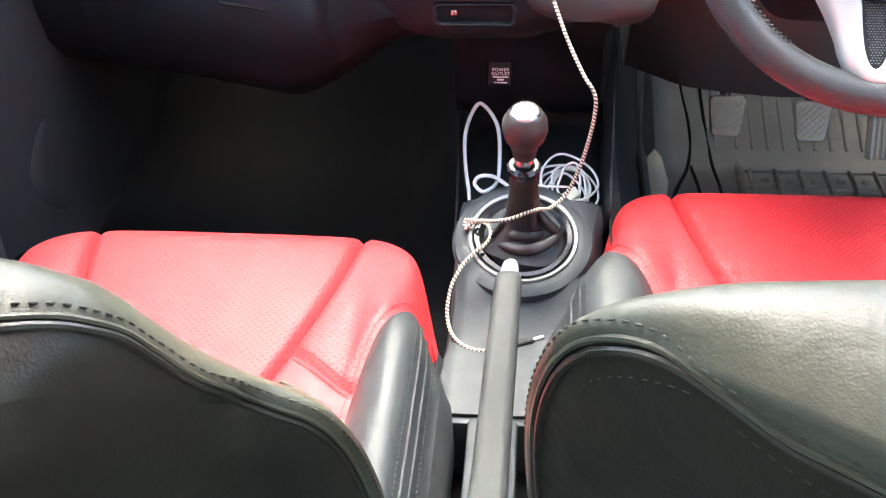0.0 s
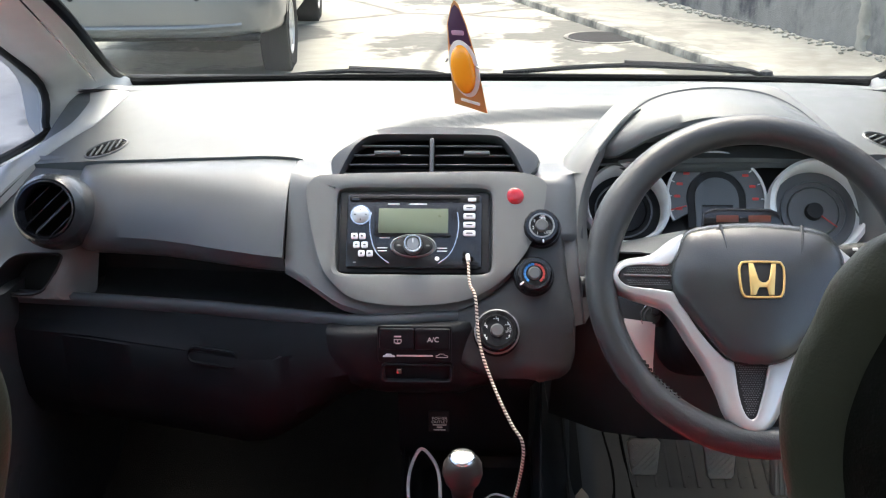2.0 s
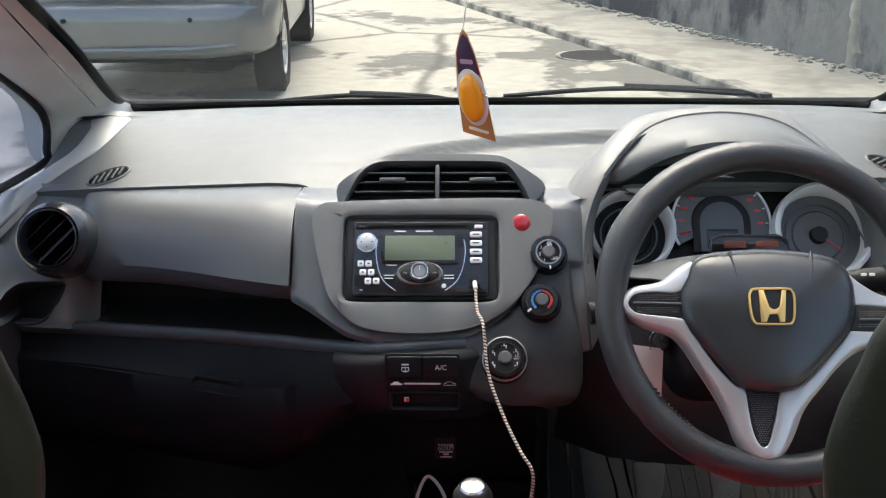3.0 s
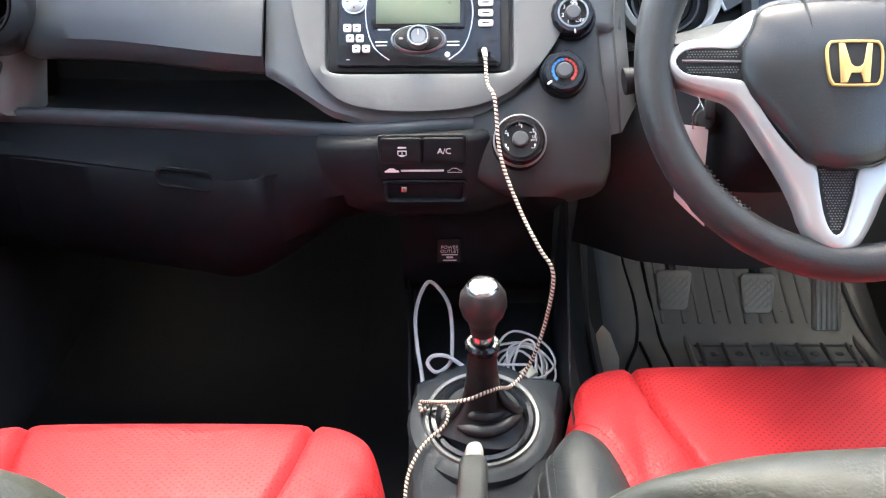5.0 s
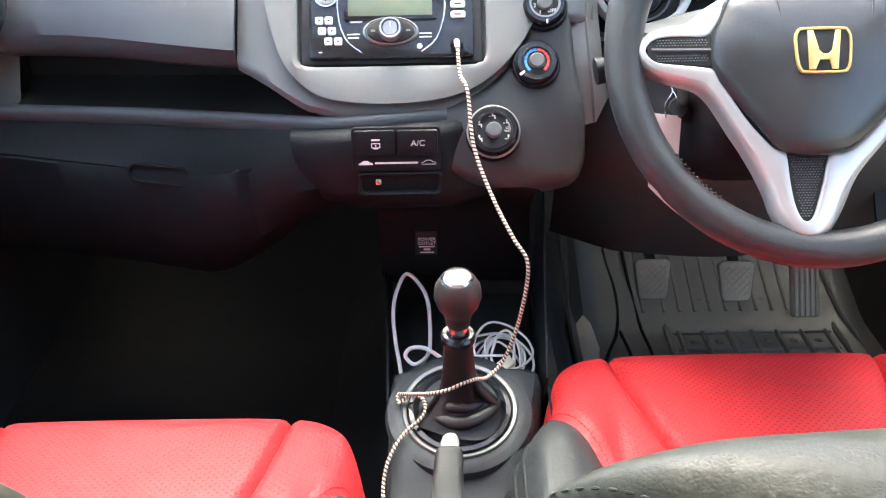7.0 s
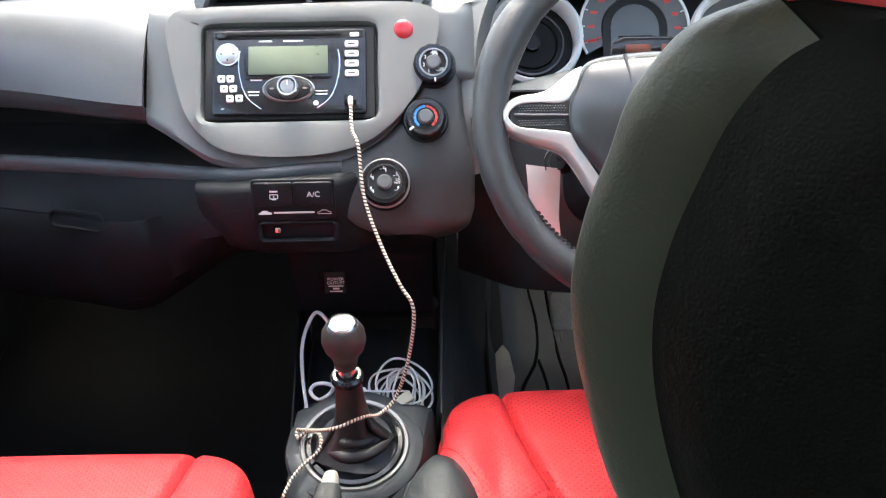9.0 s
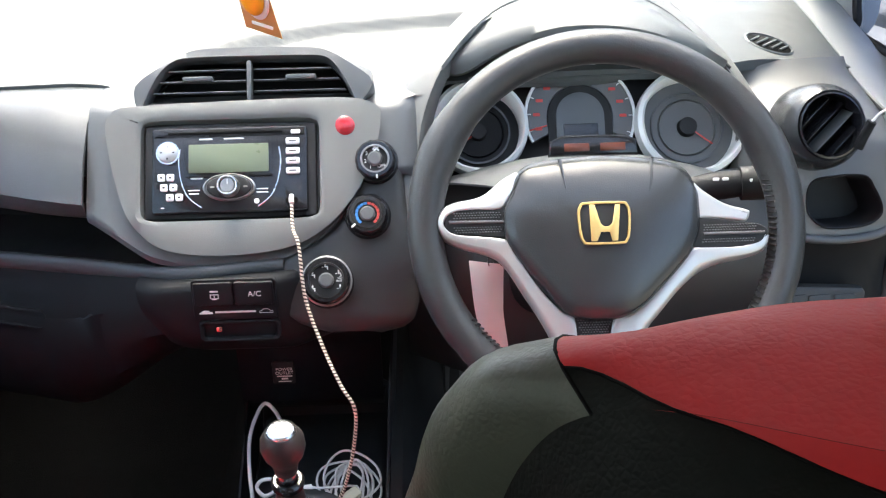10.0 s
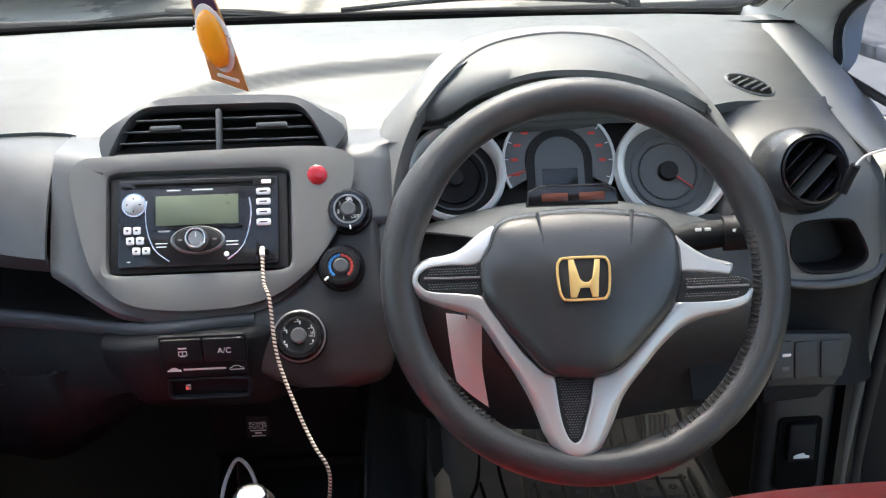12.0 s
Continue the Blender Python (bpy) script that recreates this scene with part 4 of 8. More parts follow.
        rows.append([(x, top_front(x), 0.716), (x, 1.335, 0.7165), (x, 1.30 + 0.01 * e, 0.7165), (x, face[0].y + 0.012, 0.7145)] + [tuple(p) for p in face] + [tuple(low), (x, low.y + 0.04, low.z - 0.004)])
    part("centre_panel", thick(grid(rows), 0.004), PLASTIC, dash, "charcoal centre panel round the radio", 50)
    # darker panel that carries the climate knobs, from the hazard button down to a rounded foot
    rows = []
    for v in span(0.085, -0.136, 40):
        xl = table(v, [(-0.136, 0.115), (-0.128, 0.085), (-0.115, 0.062), (-0.09, 0.044), (-0.06, 0.036), (-0.05, 0.050), (-0.04, 0.075), (-0.02, 0.112), (0.0, 0.132), (0.03, 0.148), (0.06, 0.158), (0.085, 0.168)])
        xr = table(v, [(-0.136, 0.165), (-0.132, 0.190), (-0.122, 0.206), (-0.10, 0.213), (-0.05, 0.214), (0.0, 0.206), (0.05, 0.202), (0.07, 0.194), (0.085, 0.178)])
        back = -0.0045 - 0.012 * ease(-0.06, -0.136, v) - 0.012 * max(0.0, (-0.115 - v) / 0.021) ** 2
        row = [STACK @ Vector((xl - 0.003, v, back - 0.014))]
        for q in span(0, 1, 12):
            row.append(STACK @ Vector((xl + (xr - xl) * q, v, back - 0.005 * (2 * q - 1) ** 8 - 0.014 * ease(0.6, 1.0, q) * ease(-0.02, -0.13, v))))
        row.append(STACK @ Vector((xr + 0.006, v, back - 0.04)))
        rows.append(row)
    part("knob_panel", thick(grid(rows), 0.003), PLASTIC_DARK, dash, "dark charcoal panel carrying the climate knobs", 60)
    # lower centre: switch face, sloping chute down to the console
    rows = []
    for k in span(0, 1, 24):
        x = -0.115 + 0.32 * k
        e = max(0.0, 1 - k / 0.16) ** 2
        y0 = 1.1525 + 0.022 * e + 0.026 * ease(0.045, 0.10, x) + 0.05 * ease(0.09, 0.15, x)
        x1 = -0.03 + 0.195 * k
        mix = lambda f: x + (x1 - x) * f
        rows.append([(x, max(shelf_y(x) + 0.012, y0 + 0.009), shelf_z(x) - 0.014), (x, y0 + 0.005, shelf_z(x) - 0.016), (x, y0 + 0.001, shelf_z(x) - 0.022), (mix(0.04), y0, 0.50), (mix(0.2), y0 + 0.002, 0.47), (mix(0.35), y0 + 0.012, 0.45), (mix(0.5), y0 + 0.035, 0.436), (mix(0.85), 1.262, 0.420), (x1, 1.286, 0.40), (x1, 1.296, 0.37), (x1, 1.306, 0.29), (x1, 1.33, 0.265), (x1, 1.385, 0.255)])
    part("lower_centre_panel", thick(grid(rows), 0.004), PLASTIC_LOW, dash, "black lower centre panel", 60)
    # outer ends with a round-cornered cup well on each side; paler grey stands for light
    ml = frame_at((-0.59, 1.36, 0.54), (1, -0.15, 0), (0, 0.3, 0.95))
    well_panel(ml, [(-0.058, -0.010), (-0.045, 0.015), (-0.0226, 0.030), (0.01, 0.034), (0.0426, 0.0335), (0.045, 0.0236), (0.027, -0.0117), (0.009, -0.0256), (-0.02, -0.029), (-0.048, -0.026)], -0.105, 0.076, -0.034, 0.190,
               lambda x, y: -0.06 * ease(0.046, 0.076, x) - 0.088 * ease(0.06, 0.19, y) - 0.03 * ease(-0.07, -0.105, x), 0.05, SURROUND, BLACK_MATT, dash, "dash end, light put into its grey, with a black cup well")
    mr = frame_at((0.78, 1.30, 0.555), (1, 0.1, 0), (0, 0.25, 0.97))
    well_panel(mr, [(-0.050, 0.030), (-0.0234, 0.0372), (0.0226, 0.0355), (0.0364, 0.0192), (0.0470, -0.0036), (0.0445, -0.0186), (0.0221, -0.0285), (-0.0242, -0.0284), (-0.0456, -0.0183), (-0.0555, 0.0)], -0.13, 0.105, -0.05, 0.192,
               lambda x, y: -0.05 * ease(0.058, 0.105, x) - 0.128 * ease(0.070, 0.192, y) - 0.03 * ease(-0.07, -0.13, x) - 0.012 * ease(-0.042, -0.05, y), 0.05, SURROUND, BLACK_MATT, dash, "dash end, light put into its grey, with a black cup well")
    part("end_lip", tube(spline([mr @ Vector(p) for p in ((-0.075, -0.034, -0.006), (-0.05, -0.042, 0.002), (0.0, -0.046, 0.003), (0.05, -0.040, 0.0), (0.085, -0.020, -0.02))], 6), 0.006, 10), PLASTIC, dash)
    # face under the outer lip
    rows = []
    for x in span(0.60, 0.865, 14):
        rows.append([mr @ Vector((x - 0.78, v, w - 0.03 * ease(0.055, 0.085, x - 0.78))) for v, w in ((-0.044, -0.004), (-0.055, -0.014), (-0.075, -0.026), (-0.10, -0.034), (-0.15, -0.04), (-0.19, -0.03))])
    part("outer_face", thick(grid(rows), 0.004), PLASTIC_LOW, dash, "dark face under the dash end", 60)
    return dash


DASH = build_dash()


# ---- fittings on the dashboard ----
def build_bezel():
    """The wide grey surround of the radio."""
    outer = [(0.168, 0.128), (0.172, 0.115), (0.168, 0.09), (0.158, 0.06), (0.142, 0.03), (0.118, 0.0), (0.088, -0.022), (0.05, -0.034), (0.0, -0.038), (-0.045, -0.036), (-0.08, -0.028), (-0.103, -0.010),
             (-0.118, 0.012), (-0.13, 0.05), (-0.138, 0.085), (-0.142, 0.115), (-0.135, 0.127), (-0.12, 0.131), (0.0, 0.135), (0.13, 0.136)]
    loop = [p.to_2d() for p in spline([(x, y, 0) for x, y in outer], 4, True)][::-1]
    loop = [tuple(p) for p in loop][::-1]
    ang = [math.atan2(y - 0.055, x) for x, y in loop]

    def inner(w, h, r):
        out = []
        for a in ang:
            c, s = math.cos(a), math.sin(a)
            k = ((abs(c) / (w / 2)) ** r + (abs(s) / (h / 2)) ** r) ** (-1 / r)
            out.append((k * c, 0.058 + k * s))
        return out
    rim_in, rim_mid = inner(0.212, 0.122, 14), inner(0.224, 0.134, 10)
    loops = [outline_loop(loop, -0.012), outline_loop(loop, -0.002), outline_loop(shrink(loop, 0.003), 0.003), outline_loop(shrink(loop, 0.007), 0.005), outline_loop(rim_mid, 0.010), outline_loop(rim_in, 0.007), outline_loop(inner(0.208, 0.118, 16), -0.004)]
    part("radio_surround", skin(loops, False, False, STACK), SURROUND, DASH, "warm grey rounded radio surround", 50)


def build_radio():
    radio = thing("car_radio", "black double-height car radio with pale buttons", "car radio")
    M = STACK @ shift(0, 0.0565, 0.0)
    part("mounting_frame", slab(rrect(0.203, 0.113, 0.003), 0.012, 0.002, M @ shift(0, 0, -0.008)), BLACK_MATT, radio)
    part("faceplate", slab(rrect(0.183, 0.103, 0.004), 0.008, 0.002, M @ shift(0, 0, 0.003)), BLACK_GLOSS, radio, "gloss black faceplate")
    part("disc_slot", slab(rrect(0.135, 0.003, 0.0014), 0.001, 0.0005, M @ shift(-0.005, 0.045, 0.0108)), DEEP_BLACK, radio)
    part("top_strip", slab(rrect(0.178, 0.011, 0.002), 0.0012, 0.0008, M @ shift(0, 0.0445, 0.0098)), BLACK_MATT, radio)
    part("display_frame", slab(rrect(0.104, 0.045, 0.003), 0.002, 0.001, M @ shift(-0.001, 0.0135, 0.0108)), BLACK_GLOSS, radio)
    part("display", slab(rrect(0.094, 0.0345, 0.001), 0.001, 0.0004, M @ shift(-0.001, 0.0135, 0.0125)), LCD, radio, "blank green-grey display")
    k = part("menu_pad", lathe([(0.0, 0.006), (0.009, 0.0055), (0.0115, 0.004), (0.012, 0.0)], 28, M @ shift(-0.0725, 0.0215, 0.0105)), SILVER, radio, "round pale menu pad")
    part("pad_ring", lathe([(0.0122, 0.0), (0.0122, 0.003), (0.0138, 0.003), (0.0138, 0.0)], 28, M @ shift(-0.0725, 0.0215, 0.0105)), CHROME, radio)
    for a in range(4):
        part("pad_mark", slab(rrect(0.0026, 0.0014, 0.0004, 2), 0.0004, 0.0001, M @ shift(-0.0725, 0.0215, 0.0158) @ Matrix.Rotation(radians(90 * a), 4, "Z") @ shift(0.0072, 0, 0)), BLACK_MATT, k)
    # control knob in its oval collar
    part("oval_collar", skin([[(0.031 * c, 0.0165 * s, z) for c, s in circle(1, 36)] if f is None else [(f * 0.031 * c, f * 0.0165 * s, z) for c, s in circle(1, 36)] for f, z in ((1.0, 0.0), (1.0, 0.003), (0.93, 0.0045), (0.88, 0.003))], True, False, M @ shift(-0.0005, -0.0215, 0.0105)), DARK_CHROME, radio)
    part("oval_face", slab([(0.0265 * c, 0.0138 * s) for c, s in circle(1, 36)], 0.002, 0.001, M @ shift(-0.0005, -0.0215, 0.0135)), BLACK_MATT, radio)
    k = part("volume_knob", lathe([(0.0, 0.0115), (0.0082, 0.0115), (0.0088, 0.0105), (0.0096, 0.0128), (0.0112, 0.0132), (0.0125, 0.0115), (0.0130, 0.0)], 32, M @ shift(-0.0005, -0.0215, 0.0145)), DARK_CHROME, radio, "brushed silver volume knob")
    part("chrome_ring", lathe([(0.0098, 0.0128), (0.0104, 0.0139), (0.0114, 0.0139), (0.0121, 0.0124)], 32, M @ shift(-0.0005, -0.0215, 0.0145)), CHROME, k)
    part("pointer", rbox(0.0012, 0.006, 0.0008, 0.0003, 1, M @ shift(-0.0005, -0.0175, 0.0262)), WHITE_INK, k)
    for sgn in (-1, 1):
        part("oval_mark", slab(rrect(0.005, 0.0022, 0.0008, 2), 0.0004, 0.0001, M @ shift(-0.0005 + sgn * 0.0195, -0.0215, 0.0155)), GREY_TRIM, radio)
    # silver arcs beside the oval
    for sgn in (-1, 1):
        arc = [(sgn * x, y, z) for x, y, z in ((0.033, -0.045, 0.0115), (0.046, -0.035, 0.0115), (0.054, -0.022, 0.0115), (0.0585, -0.005, 0.0115), (0.06, 0.012, 0.0115), (0.058, 0.026, 0.0115))]
        part("silver_arc", tube(spline(arc, 4), 0.0009, 6, m=M), CHROME, radio)
    for i, (x, y) in enumerate(((-0.080, -0.008), (-0.0695, -0.008), (-0.077, -0.020), (-0.066, -0.020), (-0.070, -0.032), (-0.059, -0.032))):
        part("preset_button", slab(rrect(0.0088, 0.0088, 0.0018, 3), 0.003, 0.001, M @ shift(x, y, 0.0105)), WHITE_KEY, radio)
        part("button_mark", slab(rrect(0.003, 0.002, 0.0005, 1), 0.0004, 0.0001, M @ shift(x, y, 0.0134)), BLACK_MATT, radio)
    for y in (0.0325, 0.0205, 0.0085, -0.0035):
        part("mode_button", slab(rrect(0.0165, 0.008, 0.0025, 3), 0.0035, 0.0012, M @ shift(0.0745, y, 0.0105)), WHITE_KEY, radio)
        part("button_mark", slab(rrect(0.009, 0.0016, 0.0005, 1), 0.0004, 0.0001, M @ shift(0.0745, y, 0.0139)), BLACK_MATT, radio)
    part("eject_button", slab(rrect(0.011, 0.005, 0.001, 2), 0.002, 0.0008, M @ shift(0.078, 0.044, 0.0108)), WHITE_KEY, radio)
    part("power_button", slab(rrect(0.010, 0.005, 0.001, 2), 0.002, 0.0008, M @ shift(-0.08, 0.044, 0.0108)), BLACK_GLOSS, radio)
    # unreadable print as plain bars
    for x, y, w, h in ((-0.039, -0.0085, 0.015, 0.0045), (-0.028, 0.0375, 0.016, 0.0016), (0.005, 0.0375, 0.024, 0.0016), (-0.042, -0.024, 0.014, 0.0014), (-0.042, -0.028, 0.012, 0.0014), (0.038, -0.024, 0.014, 0.0014), (0.038, -0.028, 0.014, 0.0014), (0.036, -0.008, 0.018, 0.002), (0.0315, -0.0385, 0.006, 0.006), (-0.079, -0.044, 0.004, 0.001)):
        part("printed_bar", slab(rrect(w, h, min(w, h) * 0.3, 1), 0.0004, 0.0001, M @ shift(x, y, 0.0109)), WHITE_INK, radio)
    part("usb_cover", slab(rrect(0.022, 0.03, 0.003, 3), 0.0015, 0.0008, M @ shift(0.076, -0.033, 0.0108)), BLACK_GLOSS, radio)
    part("usb_socket", slab(rrect(0.014, 0.006, 0.001, 2), 0.0008, 0.0003, M @ shift(0.0725, -0.039, 0.0118)), DEEP_BLACK, radio)
    return radio


def build_hazard():
    m = STACK @ shift(0.1355, 0.107, 0.003)
    b = part("hazard_button", lathe([(0.0, 0.0075), (0.006, 0.0072), (0.0105, 0.006), (0.0138, 0.0035), (0.0148, 0.0)], 32, m), RED_LENS, DASH, "round red hazard button")
    part("ring", lathe([(0.0146, -0.002), (0.0148, 0.0025), (0.0160, 0.0025), (0.0168, 0.001), (0.0168, -0.004)], 32, m), RED_LENS, b)


def build_knob(u, v, kind):
    m = STACK @ shift(u, v, -0.006)
    R = 0.0275 if kind != "mode" else 0.031
    k = part("climate_knob", lathe([(R, -0.004), (R, 0.004), (R - 0.002, 0.009), (R - 0.003, 0.009)], 40, m), BLACK_GLOSS, DASH, "round gloss black climate knob")
    prof = [(R - 0.003, 0.006), (R - 0.0035, 0.018), (R - 0.006, 0.021), (R - 0.0105, 0.021)]
    part("grip", lathe(prof, 14 if kind != "mode" else 40, m), BLACK_GLOSS, k)
    part("bright_ring", lathe([(R - 0.0095, 0.019), (R - 0.0105, 0.0222), (R - 0.0122, 0.0222), (R - 0.0125, 0.019)], 40, m), DARK_CHROME if kind == "fan" else BLACK_MATT, k)
    if kind == "mode":
        part("outer_ring", lathe([(R - 0.002, 0.004), (R - 0.001, 0.012), (R - 0.003, 0.0135), (R - 0.0048, 0.012)], 40, m), RING, k)
    part("face", lathe([(0.0, 0.0195), (R - 0.0115, 0.0195), (R - 0.0115, 0.015)], 40, m), BLACK_MATT, k)
    part("cap", lathe([(0.0, 0.0245), (0.007, 0.0243), (0.009, 0.022), (0.009, 0.019)], 32, m), PLASTIC, k)
    top = m @ shift(0, 0, 0.0198)
    if kind == "temp":
        for i in range(14):
            a = radians(225 - 270 * i / 13)
            part("scale_mark", slab(rrect(0.0042, 0.0032, 0.0005, 1), 0.0005, 0.0001, top @ Matrix.Rotation(a, 4, "Z") @ shift(0.0128, 0, 0) @ Matrix.Rotation(radians(90), 4, "Z")), BLUE_INK if i < 7 else RED_INK, k)
        part("pointer", slab(rrect(0.0065, 0.0025, 0.001, 2), 0.001, 0.0004, m @ Matrix.Rotation(radians(220), 4, "Z") @ shift(0.0215, 0, 0.0208)), WHITE_INK, k)
    elif kind == "fan":
        for i, tx in enumerate(("OFF", "1", "2", "3", "4")):
            a = radians(-62 - 48 * i + (-8 if i else 12))
            words("fan_mark", tx, 0.0062 if i else 0.0058, top @ shift(0.0118 * math.cos(a), 0.0118 * math.sin(a)), WHITE_INK, k)
        for i in range(4):
            part("fan_symbol", slab([(0.0025 * c, 0.0012 * s) for c, s in circle(1, 10)], 0.0004, 0.0001, top @ shift(0.002, 0.0125) @ Matrix.Rotation(radians(45 + 90 * i), 4, "Z") @ shift(0.0022, 0)), WHITE_INK, k)
        part("pointer", slab(rrect(0.005, 0.002, 0.0008, 2), 0.001, 0.0004, m @ Matrix.Rotation(radians(-85), 4, "Z") @ shift(0.0215, 0, 0.0208)), WHITE_INK, k)
    else:
        for i, (x, y) in enumerate(((-0.016, -0.009), (-0.016, 0.007), (-0.001, 0.0165), (0.0145, 0.0085), (0.016, -0.009))):
            for dx, dy, w, h in ((0, 0.0022, 0.002, 0.003), (0.0012, -0.0005, 0.0044, 0.0014), (0.0026, -0.0025, 0.0014, 0.003), (-0.003, -0.001, 0.0024, 0.0008)):
                part("vent_symbol", slab(rrect(w, h, 0.0005, 1), 0.0004, 0.0001, top @ shift(x + dx, y + dy)), WHITE_INK, k)
        for i, tx in enumerate(("USE", "WITH")):
            words("mode_print", tx, 0.004, top @ shift(0.0165, 0.0025 - 0.0038 * i), WHITE_INK, k)


def slat_vent_round(parent, centre, right, up, R=0.046, turn=-35):
    """Round side vent with a domed housing and tilted slats."""
    m = frame_at(centre, right, up)
    v = part("round_vent", lathe([(R * 1.38, -0.055), (R * 1.40, -0.036), (R * 1.39, -0.022), (R * 1.34, -0.006), (R * 1.22, 0.007), (R * 1.1, 0.014), (R * 1.02, 0.010)], 44, m), HUB_PLASTIC, parent, "round dash vent in a domed housing")
    part("trim_ring", lathe([(R * 1.05, 0.006), (R * 1.04, 0.015), (R * 0.98, 0.016), (R * 0.95, 0.008), (R * 0.93, -0.02)], 44, m), BLACK_GLOSS, v)
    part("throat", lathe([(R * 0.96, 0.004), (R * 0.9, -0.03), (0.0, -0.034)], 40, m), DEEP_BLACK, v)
    for i in range(4):
        o = (i - 1.5) * R * 0.44
        w = 2 * math.sqrt(max(0.0001, (R * 0.94) ** 2 - o * o)) * 0.97
        part("slat", rbox(w, 0.002, 0.02, 0.0008, 1, m @ Matrix.Rotation(radians(turn + 75), 4, "Z") @ shift(0, o, -0.006) @ Matrix.Rotation(radians(24), 4, "X")), BLACK_GLOSS if i != 1 else PLASTIC, v)
    return v


def build_vents():
    # centre vent under a half-round hood
    c = frame_at((0.022, 1.2775, 0.712), (1, 0, 0), (0, 0.50, 0.866))
    half = lambda pts: [(p.x, p.y) for p in resample([(x, y, 0) for x, y in pts], 41)]
    arch_in = half([(0.127, 0.003), (0.120, 0.020), (0.111, 0.037), (0.098, 0.054), (0.080, 0.0608), (0.0, 0.0620), (-0.070, 0.0615), (-0.091, 0.057), (-0.107, 0.043), (-0.119, 0.022), (-0.127, 0.003)])
    arch_out = half([(0.134, 0.003), (0.1475, 0.020), (0.147, 0.034), (0.124, 0.052), (0.097, 0.0690), (0.070, 0.0740), (0.0, 0.0755), (-0.055, 0.0750), (-0.080, 0.0700), (-0.108, 0.0545), (-0.139, 0.030), (-0.137, 0.003)])
    rows = [[c @ Vector((x, y, -0.02)) for x, y in arch_in], [c @ Vector((x, y, 0.004)) for x, y in arch_in], [c @ Vector((x * 1.012, y * 1.02, 0.007)) for x, y in arch_in], [c @ Vector((x * 0.99, y * 0.985, 0.0045)) for x, y in arch_out], [c @ Vector((x, y, 0.0)) for x, y in arch_out],
            [c @ Vector((x * 1.004, y * 0.99, -0.012)) for x, y in arch_out], [c @ Vector((x * 1.0, y * 0.93, -0.035)) for x, y in arch_out], [Vector((0.022 + x * 0.97, 1.385 + 0.25 * y, 0.708 + y * 0.55)) for x, y in arch_out], [Vector((0.022 + x * 0.9, 1.42 + 0.3 * y, 0.69 + y * 0.2)) for x, y in arch_out]]
    v = part("centre_vent", grid(rows), PLASTIC, DASH, "half-round centre vent hood", 50)
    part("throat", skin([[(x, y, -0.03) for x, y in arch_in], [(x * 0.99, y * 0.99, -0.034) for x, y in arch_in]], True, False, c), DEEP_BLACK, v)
    part("sill", rbox(0.262, 0.006, 0.03, 0.002, 2, c @ shift(0, -0.002, -0.010)), GREY_TRIM, v)
    part("divider", rbox(0.006, 0.058, 0.016, 0.002, 2, c @ shift(0, 0.028, 0.002)), PLASTIC, v)
    for sgn in (-1, 1):
        for i in range(4):
            y = 0.008 + 0.0135 * i
            w = table(y, [(0.003, 0.126), (0.02, 0.119), (0.037, 0.110), (0.054, 0.095)]) - 0.004
            part("slat", rbox(w - 0.003, 0.0022, 0.014, 0.0008, 1, c @ shift(sgn * (0.003 + w / 2), y, -0.004) @ Matrix.Rotation(radians(12), 4, "X")), PLASTIC, v)
        part("tab", rbox(0.036, 0.006, 0.012, 0.002, 2, c @ shift(sgn * 0.062, 0.036, 0.003)), PLASTIC, v)
    slat_vent_round(DASH, (-0.5426, 1.335, 0.650), (1, 0.0, 0), (0, 0.35, 1), 0.041, -30)
    slat_vent_round(DASH, (0.737, 1.293, 0.664), (1, 0.08, 0), (0, 0.35, 1), 0.040, -32)
    # small demister vents in the top corners
    for at, right, up in (((-0.5098, 1.5059, 0.7075), (0.0695, 0.026, 0.0207), (-0.0216, 0.0497, 0.012)), ((0.7262, 1.5027, 0.7235), (0.062, -0.017, -0.019), (0.0216, 0.0497, 0.0119))):
        m = frame_at(at, right, up)
        d = part("demister_vent", skin([[(f * 0.037 * a, f * 0.024 * b, z) for a, b in circle(1, 28)] for f, z in ((1.0, -0.008), (1.0, 0.0), (0.93, 0.0015), (0.87, -0.002))], True, False, m), PLASTIC_TOP, DASH)
        part("throat", slab([(0.0322 * a, 0.0205 * b) for a, b in circle(1, 24)], 0.001, 0.0003, m @ shift(0, 0, -0.001)), DEEP_BLACK, d)
        for i in range(5):
            part("slat", rbox(0.0030, 0.037 - 0.006 * abs(i - 2), 0.003, 0.0005, 1, m @ shift(-0.0214 + 0.0107 * i, 0, 0.0008) @ Matrix.Rotation(radians(-28), 4, "Z")), PLASTIC_TOP, d)


